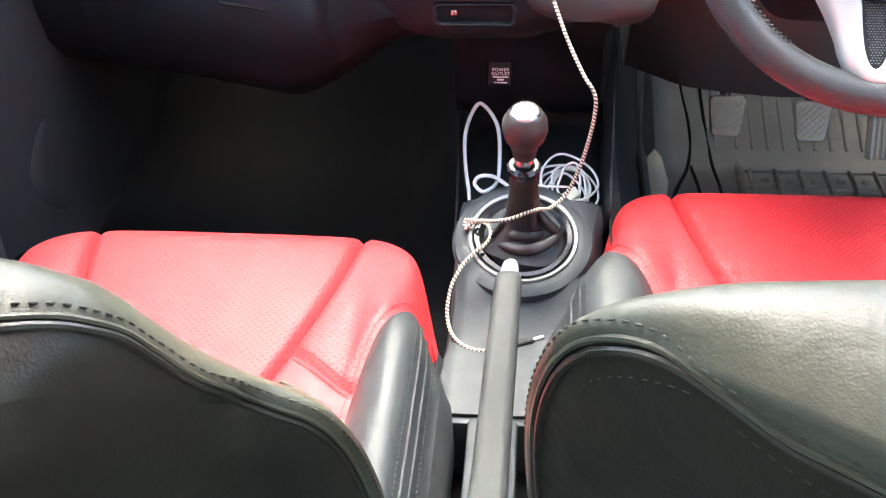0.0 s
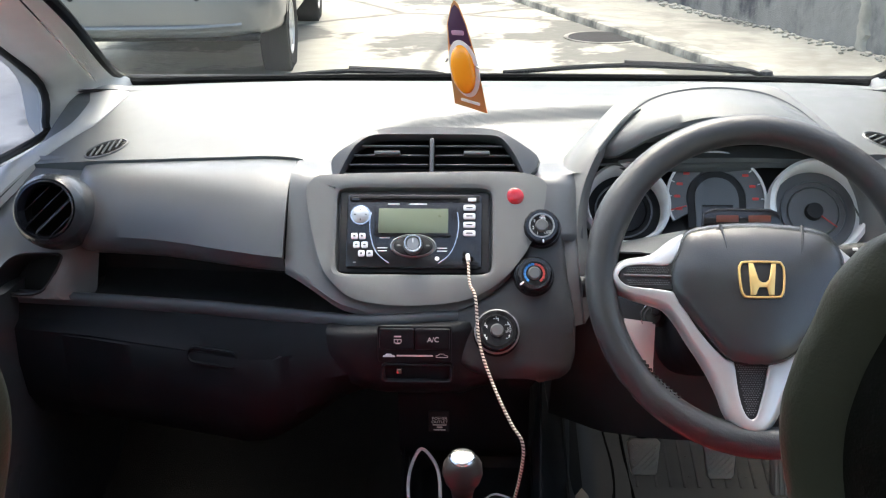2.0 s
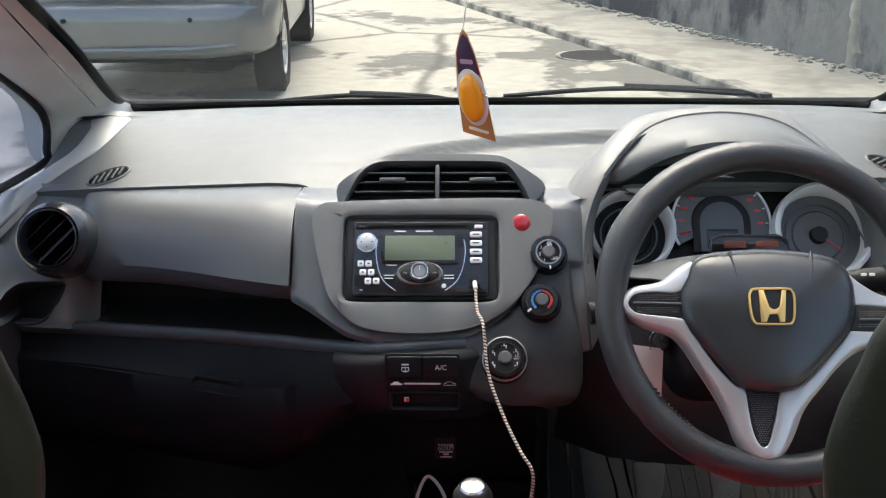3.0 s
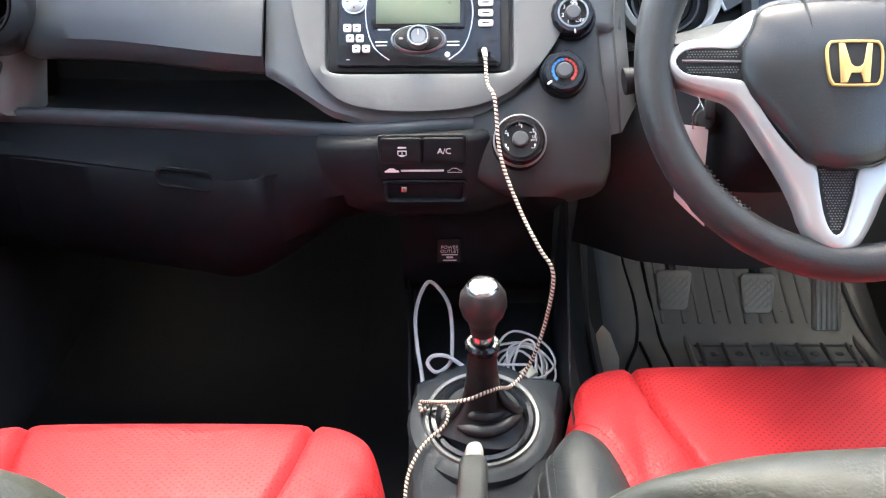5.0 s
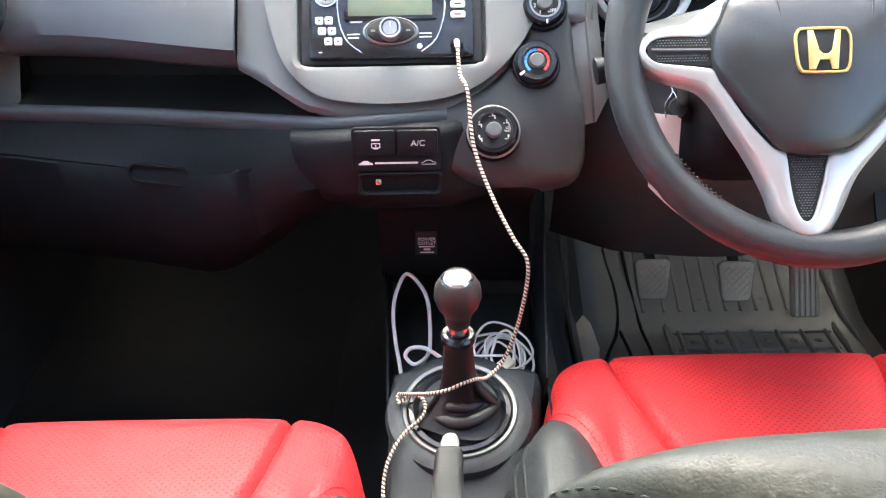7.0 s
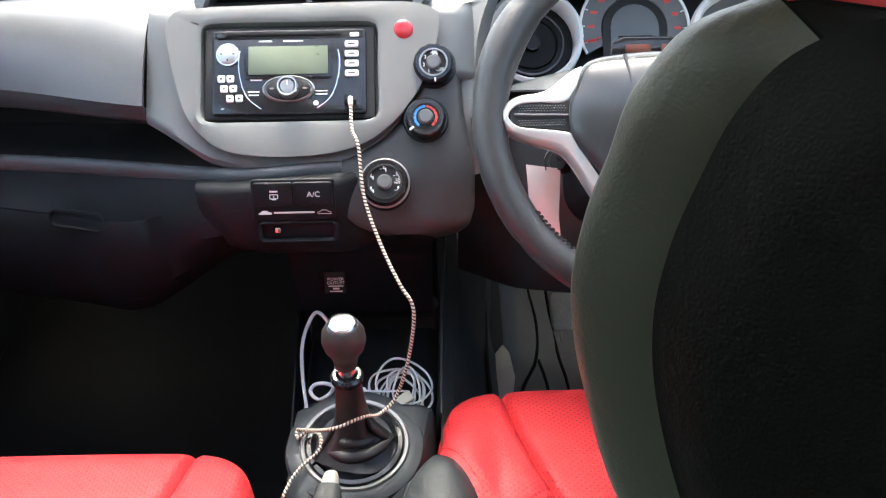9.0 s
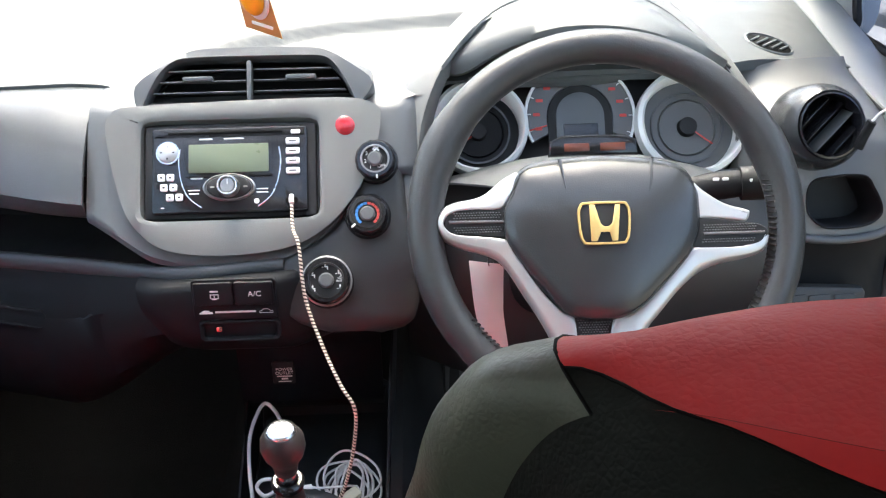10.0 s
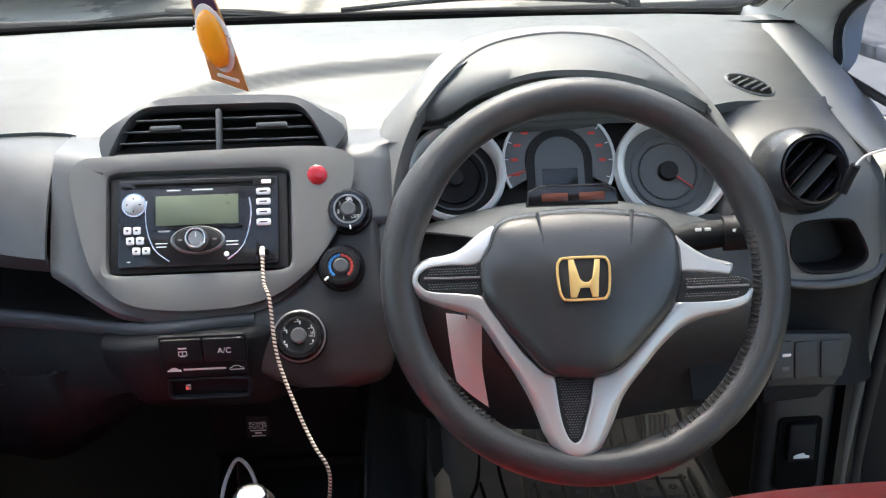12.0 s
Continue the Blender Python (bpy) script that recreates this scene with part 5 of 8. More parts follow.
def build_lower_switches():
    m = frame_at((0.0035, 1.1475, 0.522), (1, 0, 0), (0, 0.02, 1))
    p = part("switch_panel", slab(rrect(0.098, 0.052, 0.005), 0.004, 0.002, m @ shift(0, -0.002, -0.001)), PLASTIC_LOW, DASH)
    for x in (-0.0235, 0.0235):
        part("push_button", slab(rrect(0.0455, 0.029, 0.003), 0.004, 0.0015, m @ shift(x, 0.0065, 0.0025)), PLASTIC_LOW, p)
    words("button_print", "A/C", 0.0095, m @ shift(0.0245, 0.006, 0.0068), WHITE_INK, p)
    for x, y, w, h in ((-0.022, 0.0105, 0.0095, 0.002), (-0.022, 0.0065, 0.010, 0.001), (-0.022, 0.0015, 0.008, 0.001), (-0.0265, 0.004, 0.001, 0.005), (-0.0175, 0.004, 0.001, 0.005), (-0.022, 0.0005, 0.005, 0.001), (-0.022, 0.004, 0.001, 0.003)):
        part("demist_symbol", slab(rrect(w, h, 0.0003, 1), 0.0004, 0.0001, m @ shift(x, y, 0.0066)), WHITE_INK, p)
    part("slider_track", slab(rrect(0.048, 0.0022, 0.0008, 2), 0.001, 0.0003, m @ shift(0.0, -0.0175, 0.0028)), PAPER, p)
    for x, solid in ((-0.034, True), (0.036, False)):
        car = [(x - 0.008, -0.0195), (x + 0.008, -0.0195), (x + 0.0072, -0.0173), (x + 0.0045, -0.0168), (x + 0.002, -0.0148), (x - 0.003, -0.0148), (x - 0.006, -0.0172), (x - 0.008, -0.0177)]
        if solid:
            part("car_symbol", slab(car, 0.0004, 0.0001, m @ shift(0, 0, 0.0032)), WHITE_INK, p)
        else:
            part("car_symbol", tube([(a, b, 0.0034) for a, b in car], 0.0004, 5, True, m=m), WHITE_INK, p)
    pk = frame_at((0.0065, 1.1475, 0.479), (1, 0, 0), (0, 0.02, 1))
    q = part("coin_tray", skin([outline_loop(rrect(0.096, 0.028, 0.007), -0.002), outline_loop(rrect(0.096, 0.028, 0.007), 0.003), outline_loop(rrect(0.092, 0.024, 0.006), 0.004), outline_loop(rrect(0.086, 0.019, 0.005), 0.002), outline_loop(rrect(0.084, 0.017, 0.005), -0.02)], True, False, pk), PLASTIC_LOW, DASH, "small open coin tray", 50)
    part("slider_knob", slab(rrect(0.007, 0.007, 0.001, 2), 0.003, 0.001, pk @ shift(-0.024, 0.003, 0.001)), CHROME, q, "small bright clip")
    # power outlet lid on the slope
    s = frame_at((0.0305, 1.2985, 0.3355), (1, 0, 0), (0, -0.08, 1))
    o = part("outlet_lid", slab(rrect(0.031, 0.037, 0.003), 0.006, 0.002, s), BLACK_MATT, DASH, "black power outlet lid with white print")
    words("outlet_print", "POWER", 0.0066, s @ shift(0.001, 0.0065, 0.0063), WHITE_INK, o)
    words("outlet_print", "OUTLET", 0.0066, s @ shift(0.001, 0.0005, 0.0063), WHITE_INK, o)
    for y, w in ((-0.0045, 0.021), (-0.0085, 0.009), (-0.013, 0.018)):
        part("printed_bar", slab(rrect(w, 0.0028 if w < 0.01 else 0.0018, 0.0005, 1), 0.0004, 0.0001, s @ shift(0.001, y, 0.0061)), WHITE_INK, o)


build_bezel()
RADIO = build_radio()
build_hazard()
build_knob(0.1715, 0.064, "fan")
build_knob(0.161, -0.002, "temp")
build_knob(0.1115, -0.079, "mode")
build_vents()
build_lower_switches()


# ---- instruments, driver's side of the dashboard ----
CLUSTER = frame_at((0.45, 1.365, 0.655), (1, 0, 0), (0, 0.524, 0.852))


def dial(parent, u, v, R, depth, needle, fill):
    m = CLUSTER @ shift(u, v, 0)
    d = part("gauge", lathe([(R * 1.12, -0.004), (R * 1.1, 0.016), (R * 1.02, 0.020), (R * 0.97, 0.016), (R * 0.94, -depth)], 44, m), DIAL_RING, parent, "silver-ringed round gauge")
    part("gauge_face", lathe([(0.0, -depth), (R * 0.55, -depth), (R * 0.57, -depth + 0.003), (R * 0.6, -depth), (R * 0.95, -depth)], 44, m), fill, d)
    part("gauge_ring", lathe([(R * 0.70, -depth), (R * 0.70, -depth + 0.004), (R * 0.74, -depth + 0.004), (R * 0.74, -depth)], 44, m), PLASTIC, d)
    part("needle", rbox(R * 0.55, 0.002, 0.0015, 0.0006, 1, m @ Matrix.Rotation(radians(needle), 4, "Z") @ shift(R * 0.33, 0, -depth + 0.006)), RED_INK, d)
    part("needle_cap", lathe([(0.0, -depth + 0.011), (R * 0.18, -depth + 0.010), (R * 0.2, -depth)], 24, m), BLACK_MATT, d)
    return d


ARCH_OUT = [(0.205, 1.215, 0.51), (0.197, 1.22, 0.58), (0.192, 1.255, 0.631), (0.197, 1.30, 0.684), (0.223, 1.34, 0.732), (0.268, 1.39, 0.778), (0.306, 1.43, 0.803), (0.353, 1.46, 0.814), (0.43, 1.475, 0.818), (0.519, 1.475, 0.815), (0.555, 1.46, 0.804), (0.626, 1.40, 0.743), (0.662, 1.36, 0.692), (0.69, 1.32, 0.643), (0.698, 1.27, 0.58)]
ARCH_IN = [(0.232, 1.225, 0.52), (0.224, 1.23, 0.59), (0.220, 1.255, 0.645), (0.228, 1.285, 0.695), (0.254, 1.32, 0.747), (0.295, 1.37, 0.782), (0.349, 1.42, 0.806), (0.425, 1.44, 0.816), (0.499, 1.44, 0.811), (0.547, 1.42, 0.795), (0.59, 1.38, 0.763), (0.624, 1.35, 0.729), (0.65, 1.32, 0.682), (0.672, 1.28, 0.60)]


def build_instruments():
    cl = part("dial_backplate", slab([(-0.20, -0.075), (0.20, -0.075), (0.215, -0.02), (0.19, 0.06), (0.10, 0.105), (0.0, 0.115), (-0.10, 0.105), (-0.19, 0.06), (-0.205, -0.02)], 0.004, 0.001, CLUSTER @ shift(-0.005, 0, -0.028)), BLACK_MATT, DASH, "dark instrument cluster with three dials")
    dial(cl, -0.146, -0.003, 0.058, 0.022, 215, PLASTIC_LOW)
    dial(cl, 0.133, -0.005, 0.066, 0.018, -38, DIAL_FACE)
    # central speedometer: lit arch with figures and a small screen
    m = CLUSTER @ shift(-0.011, 0.012, -0.012)
    R = 0.071
    n = 40
    arc = [radians(-28 + 236 * k / n) for k in range(n + 1)]
    sp = part("speedometer", skin([[(R * math.cos(a), R * math.sin(a), z) for a in arc] + [(0.62 * R * math.cos(a), 0.62 * R * math.sin(a), z) for a in arc[::-1]] for z in (-0.004, 0.004)], True, True, m), DIAL_FACE, cl)
    part("speedometer_rim", tube([(1.02 * R * math.cos(a), 1.02 * R * math.sin(a), 0.006) for a in arc], 0.0022, 6, m=m), DIAL_RING, sp)
    part("screen_hood", skin([[(0.6 * R * math.cos(a), 0.6 * R * math.sin(a), z) for a in [radians(180 * k / 20) for k in range(21)]] + [(-0.6 * R, -0.045, z), (0.6 * R, -0.045, z)] for z in (0.0, 0.006)], True, True, m), BLACK_MATT, sp)
    part("screen_panel", skin([[(0.45 * R * math.cos(a), 0.45 * R * math.sin(a), z) for a in [radians(180 * k / 20) for k in range(21)]] + [(-0.45 * R, -0.044, z), (0.45 * R, -0.044, z)] for z in (0.005, 0.0075)], True, True, m), PLASTIC, sp)
    part("screen", slab(rrect(0.046, 0.030, 0.001, 2), 0.001, 0.0003, m @ shift(0, -0.026, 0.0072)), BLACK_GLOSS, sp)
    for k in range(12):
        a = radians(196 - 216 * k / 11)
        if k < 11:
            part("speed_figure", slab(rrect(0.0095, 0.0042, 0.0008, 1), 0.0005, 0.0001, m @ shift(0.81 * R * math.cos(a), 0.81 * R * math.sin(a), 0.0042)), RED_INK, sp)
        part("speed_tick", slab(rrect(0.005, 0.0012, 0.0003, 1), 0.0005, 0.0001, m @ Matrix.Rotation(a, 4, "Z") @ shift(0.955 * R, 0, 0.0042)), WHITE_INK, sp)
    part("needle", rbox(0.026, 0.0018, 0.0015, 0.0005, 1, m @ Matrix.Rotation(radians(195), 4, "Z") @ shift(0.83 * R, 0, 0.006)), RED_INK, sp)
    # brow over the dials: inner lip, crown and the outer arch that runs down both sides
    lip = resample([(0.266, 1.348, 0.738), (0.285, 1.34, 0.740), (0.334, 1.335, 0.768), (0.389, 1.33, 0.786), (0.437, 1.33, 0.790), (0.492, 1.33, 0.785), (0.55, 1.335, 0.768), (0.600, 1.343, 0.742), (0.617, 1.347, 0.733)], 41)
    crown = resample([(0.263, 1.352, 0.744), (0.302, 1.37, 0.777), (0.361, 1.39, 0.802), (0.433, 1.40, 0.811), (0.506, 1.40, 0.803), (0.572, 1.37, 0.772), (0.618, 1.348, 0.737)], 41)
    edge = resample(ARCH_IN[4:12], 41)
    inner = [Vector((p.x * 0.97 + 0.0132, p.y + 0.06, p.z - 0.016)) for p in lip]
    part("instrument_brow", thick(grid([inner, [p + Vector((0, 0.006, -0.008)) for p in lip], [p + Vector((0, 0.0, -0.004)) for p in lip], lip, [p.lerp(q, 0.3) + Vector((0, -0.004, 0.004)) for p, q in zip(lip, crown)], [p.lerp(q, 0.65) + Vector((0, -0.003, 0.003)) for p, q in zip(lip, crown)], crown, [p + Vector((0, 0.004, -0.004)) for p in crown], [p + Vector((0, -0.002, -0.004)) for p in edge], edge]), 0.003), PLASTIC_TOP, DASH, "grey brow over the instruments", 50)
    a0 = resample(ARCH_OUT, 61)
    a1 = resample(ARCH_IN, 61)
    side = lambda p: 1 if p.x < 0.45 else -1
    a2 = [Vector((p.x - 0.010 * side(p), p.y + 0.04 + 0.06 * ease(0.64, 0.80, p.z), p.z - 0.008 - 0.035 * ease(0.70, 0.80, p.z))) for p in a0]
    mid = [p.lerp(q, 0.5) + Vector((0, -0.005, 0.005)) for p, q in zip(a0, a1)]
    round_off = [p + Vector((-0.003 * side(p), 0.006, -0.002)) for p in a0]
    # paler than the dash top: the light on the arch is in the colour
    part("brow_arch", thick(grid([a1, mid, a0, round_off, a2]), 0.003), SURROUND, DASH, "outer arch round the instruments, light put into its grey", 60)
    # panel that joins the dials to the brow sides, light put into its grey too
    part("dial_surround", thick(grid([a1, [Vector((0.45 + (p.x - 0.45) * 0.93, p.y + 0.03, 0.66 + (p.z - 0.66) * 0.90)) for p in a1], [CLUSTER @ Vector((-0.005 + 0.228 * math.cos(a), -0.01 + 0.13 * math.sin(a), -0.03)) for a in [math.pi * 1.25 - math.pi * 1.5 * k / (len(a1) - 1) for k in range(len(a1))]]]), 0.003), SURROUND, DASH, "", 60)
    # pale cover between the dials and the column
    rows = []
    for y, z, hw in ((1.37, 0.60, 0.20), (1.33, 0.625, 0.195), (1.26, 0.650, 0.165), (1.20, 0.667, 0.125), (1.16, 0.674, 0.095), (1.145, 0.674, 0.088), (1.135, 0.662, 0.085), (1.13, 0.62, 0.085)):
        rows.append([(0.425 + 0.01 * (y - 1.15) / 0.2 + hw * q, y, z - 0.035 * q * q) for q in span(-1, 1, 15)])
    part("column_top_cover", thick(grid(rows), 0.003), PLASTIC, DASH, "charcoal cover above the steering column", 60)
    # amber tell-tale strip on the column cover
    t = frame_at((0.417, 1.147, 0.694), (1, 0, 0), (0, 0.45, 0.9))
    w = part("telltale_strip", slab([(-0.05, -0.011), (0.05, -0.011), (0.048, 0.006), (0.035, 0.012), (-0.035, 0.012), (-0.048, 0.006)], 0.01, 0.003, t @ shift(0, 0, -0.006)), BLACK_GLOSS, DASH, "dark strip with two amber tell-tales")
    for x in (-0.019, 0.021):
        part("telltale", slab(rrect(0.028, 0.009, 0.001, 2), 0.0006, 0.0002, t @ shift(x, -0.002, 0.0038)), AMBER_LENS, w)


def build_driver_lower():
    # knee panel under the wheel
    rows = []
    for x in span(0.205, 0.67, 24):
        e = max(0, (0.28 - x) / 0.075)
        y0 = 1.27 - 0.05 * math.exp(-((x - 0.42) / 0.16) ** 2) + 0.05 * e + 0.02 * max(0, (x - 0.66) / 0.17)
        rows.append([(x, y0 + 0.06, 0.60), (x, y0 + 0.03, 0.56), (x, y0, 0.52), (x, y0 + 0.0, 0.46), (x, y0 + 0.03, 0.40), (x, y0 + 0.075, 0.33), (x, y0 + 0.10, 0.30), (x, y0 + 0.2, 0.295), (x, y0 + 0.45, 0.33)])
    part("knee_panel", thick(grid(rows), 0.004), PLASTIC_DARK, DASH, "charcoal knee panel")
    # pocket beside the column, its shaded inside painted as a flat black plate
    m = frame_at((0.335, 1.352, 0.352), (1, 0, 0), (0, -0.45, 0.89))
    part("pocket", slab(rrect(0.115, 0.085, 0.012), 0.002, 0.001, m @ shift(0, 0, -0.002)), DEEP_BLACK, DASH, "flat black plate for the shade in a pocket")
    part("pocket_lip", rbox(0.125, 0.008, 0.012, 0.003, 2, m @ shift(0, -0.045, 0.004)), PLASTIC, DASH)
    # switch bank on the outer side
    s = frame_at((0.735, 1.262, 0.428), (1, 0.12, 0), (0, 0.22, 1))
    b = part("switch_bank", slab([(-0.046, -0.041), (0.050, -0.048), (0.066, -0.025), (0.075, 0.012), (0.070, 0.020), (-0.046, 0.031)], 0.02, 0.005, s @ shift(0, 0, -0.014)), PLASTIC_DARK, DASH)
    part("bank_foot", slab([(-0.046, -0.066), (0.030, -0.066), (0.048, -0.050), (0.050, -0.046), (-0.046, -0.038)], 0.012, 0.004, s @ shift(0, 0, -0.016)), PLASTIC_LOW, b)
    for i, x in enumerate((-0.025, 0.008, 0.0435)):
        part("switch_blank" if i else "fog_switch", slab(rrect(0.0305, 0.049, 0.003), 0.0035, 0.0012, s @ shift(x, -0.0085 - 0.06 * x, 0.005)), PLASTIC_DARK, b)
    part("switch_mark", slab(rrect(0.012, 0.004, 0.001, 2), 0.0005, 0.0002, s @ shift(-0.019, 0.0, 0.0088)), WHITE_INK, b)
    part("switch_mark", slab(rrect(0.012, 0.006, 0.002, 2), 0.0005, 0.0002, s @ shift(-0.021, -0.018, 0.0088)), PLASTIC_TOP, b)
    # kick panel with the bonnet release
    k = part("kick_panel", rbox(0.11, 0.05, 0.32, 0.02, 3, shift(0.80, 1.395, 0.17)), PLASTIC_DARK, DASH)
    r = frame_at((0.798, 1.367, 0.205), (1, 0.05, 0), (0, 0.05, 1))
    # black plate painted as the shade of the recess
    part("release_shade", slab(rrect(0.066, 0.12, 0.01), 0.002, 0.001, r), DEEP_BLACK, k)
    lv = part("bonnet_release", slab(rrect(0.042, 0.062, 0.005), 0.012, 0.004, r @ shift(0.0, 0.022, 0.001)), PLASTIC_LOW, k, "black bonnet release lever with white symbol")
    part("car_symbol", slab([(-0.012, -0.004), (0.012, -0.004), (0.012, 0.0), (0.006, 0.001), (0.003, 0.005), (-0.004, 0.004), (-0.012, 0.001)], 0.0005, 0.0001, r @ shift(0.0, 0.002, 0.0132)), WHITE_INK, lv)


build_instruments()
build_driver_lower()


# ---- steering column and wheel ----
WHEEL = frame_at((0.411, 1.020, 0.653), (1, 0, 0), (0, 0.494, 0.869))


def build_column():
    col = thing("steering_column", "charcoal steering column with two control stalks", "steering column")
    rows = []
    for w, sx, sy, dy in ((-0.03, 0.055, 0.05, 0.0), (-0.06, 0.068, 0.06, -0.005), (-0.12, 0.075, 0.068, -0.01), (-0.2, 0.08, 0.075, -0.01), (-0.3, 0.08, 0.08, 0.0)):
        rows.append([(math.copysign(abs(c) ** 0.6, c) * sx, dy + math.copysign(abs(s) ** 0.6, s) * sy, w) for c, s in circle(1, 32)])
    part("shroud", skin(rows, True, True, WHEEL), PLASTIC_LOW, col)
    st = tube(spline([(0.06, 0.03, -0.075), (0.11, 0.042, -0.07), (0.15, 0.046, -0.062), (0.19, 0.046, -0.056)], 5), lambda t: 0.009 + 0.007 * math.sin(min(1, t * 1.1) * 2.6), 14, flat=0.8, m=WHEEL)
    s = part("indicator_stalk", st, PLASTIC_LOW, col, "black indicator stalk with white symbols")
    part("stalk_collar", tube([(0.158, 0.046, -0.061), (0.19, 0.046, -0.056)], 0.0185, 16, m=WHEEL), BLACK_MATT, s)
    for x, y in ((0.128, 0.053), (0.138, 0.053), (0.166, 0.05), (0.178, 0.05)):
        part("stalk_mark", slab(rrect(0.007, 0.0035, 0.001, 2), 0.0006, 0.0002, WHEEL @ shift(x, y - 0.004, -0.042 if x > 0.15 else -0.0465)), WHITE_INK, s)
    s2 = part("wiper_stalk", tube(spline([(-0.06, 0.02, -0.085), (-0.12, 0.02, -0.085), (-0.17, 0.012, -0.085), (-0.198, 0.008, -0.085)], 5), lambda t: 0.008 + 0.006 * t, 14, m=WHEEL), PLASTIC_LOW, col, "black wiper stalk")
    part("ignition_lock", lathe([(0.0, 0.006), (0.010, 0.006), (0.013, 0.002), (0.014, -0.02)], 24, frame_at((0.318, 1.165, 0.555), (0.9, -0.4, 0), (0, 0.4, 0.9))), BLACK_MATT, col)
    return col


def trim(outline, h0, h1, r, mat, name, parent, label=""):
    lp = [tuple(p) for p in (q.to_2d() for q in spline([(x, y, 0) for x, y in outline], 4, True))]
    area = sum(a[0] * b[1] - b[0] * a[1] for a, b in zip(lp, lp[1:] + lp[:1]))
    if area < 0:
        lp = lp[::-1]
    return part(name, skin([outline_loop(lp, h0), outline_loop(lp, h1 - r), outline_loop(shrink(lp, r * 0.4), h1 - r * 0.3), outline_loop(shrink(lp, r), h1), outline_loop(shrink(lp, r * 1.2 + 0.0003), h1)], True, True, WHEEL), mat, parent, label, 50)


def build_wheel():
    sw = thing("steering_wheel", "black leather steering wheel with silver spokes", "steering wheel")
    RC, RT = 0.184, 0.018
    n = 120
    rows = []
    for k in range(n):
        a = 2 * math.pi * k / n
        deg = math.degrees(a) % 360
        swell = 0.0025 * (math.exp(-((deg - 25) / 14) ** 2) + math.exp(-((deg - 155) / 14) ** 2))
        seam = 0.0012 * sum(math.exp(-((deg - q) / 1.2) ** 2) for q in (29, 142, 219, 308))
        rr = RT + swell - seam
        rows.append([((RC + rr * math.cos(b)) * math.cos(a), (RC + rr * math.cos(b)) * math.sin(a), 1.05 * rr * math.sin(b)) for b in [2 * math.pi * j / 20 for j in range(20)]])
    bm = grid(rows, wrap=True, both=True)
    bm.transform(WHEEL)
    rim = part("rim", bm, WHEEL_LEATHER, sw, "black leather-wrapped rim", 80)
    # lacing on the inner side of the rim
    st = []
    for a0, a1 in ((-52, 26), (150, 160), (214, 235), (292, 308)):
        k = int((a1 - a0) / 1.9)
        for i in range(k):
            a = radians(a0 + 1.9 * i)
            ri = RC - RT * 0.86
            st.append(tube([((ri + 0.001) * math.cos(a), (ri + 0.001) * math.sin(a), 0.0125), ((ri - 0.0025) * math.cos(a + 0.01), (ri - 0.0025) * math.sin(a + 0.01), 0.006), ((ri - 0.003) * math.cos(a + 0.018), (ri - 0.003) * math.sin(a + 0.018), 0.0)], 0.0011, 5, m=WHEEL))
    tagged(part("lacing", join(*st), BLACK_THREAD, rim), kind="stuff")
    # carrier behind the hub
    part("carrier", skin([[(0.075 * c, 0.07 * s - 0.01, z) for c, s in circle(1, 32)] for z in (-0.045, 0.008)], True, True, WHEEL), BLACK_MATT, sw)
    hub = [(-0.097, 0.034), (-0.090, 0.052), (-0.075, 0.062), (-0.043, 0.067), (-0.005, 0.069), (0.033, 0.066), (0.066, 0.060), (0.082, 0.050), (0.091, 0.030), (0.092, 0.011), (0.091, -0.011), (0.082, -0.033), (0.067, -0.051), (0.049, -0.069), (0.032, -0.085), (0.014, -0.096), (-0.008, -0.100), (-0.029, -0.099), (-0.048, -0.092), (-0.063, -0.075), (-0.081, -0.053), (-0.096, -0.033), (-0.106, -0.013), (-0.106, 0.014)]
    lp = [tuple(q.to_2d()) for q in spline([(x, y, 0) for x, y in hub], 3, True)]
    if sum(a[0] * b[1] - b[0] * a[1] for a, b in zip(lp, lp[1:] + lp[:1])) < 0:
        lp = lp[::-1]
    cx, cy = -0.006, -0.012
    dip = lambda y: 0.012 * max(0.0, y / 0.069) ** 2 - 0.004 * max(0.0, (-0.03 - y) / 0.07)
    loops = [[(x, y, z - dip(y)) for x, y in lp] for z in (-0.016, 0.011)]
    for f, z in ((0.985, 0.018), (0.94, 0.0225), (0.85, 0.0265), (0.7, 0.0295), (0.5, 0.032), (0.25, 0.0335), (0.05, 0.034)):
        loops.append([(cx + (x - cx) * f, cy + (y - cy) * f, z - dip(cy + (y - cy) * f)) for x, y in lp])
    h = part("airbag_cover", skin(loops, True, True, WHEEL), HUB_PLASTIC, sw, "charcoal airbag cover", 60)
    for x0, x1 in ((-0.047, -0.040), (0.046, 0.034)):
        part("cover_rib", tube(spline([(x0, 0.062, 0.0150), (x0 + (x1 - x0) * 0.4, 0.035, 0.0265), (x1, 0.0, 0.0322)], 5), lambda t: 0.0022 * (1 - 0.8 * t), 8, m=WHEEL), HUB_PLASTIC, h)
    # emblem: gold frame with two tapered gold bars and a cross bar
    E = WHEEL @ shift(-0.0085, -0.005, 0.0335)
    o = [(-0.0235, 0.0185), (-0.017, 0.0212), (0.017, 0.0212), (0.0235, 0.0185), (0.0262, 0.010), (0.0250, -0.010), (0.0220, -0.0185), (0.016, -0.0212), (-0.016, -0.0212), (-0.0220, -0.0185), (-0.0250, -0.010), (-0.0262, 0.010)][::-1]
    ol = [tuple(q.to_2d()) for q in spline([(x, y, 0) for x, y in o], 3, True)]
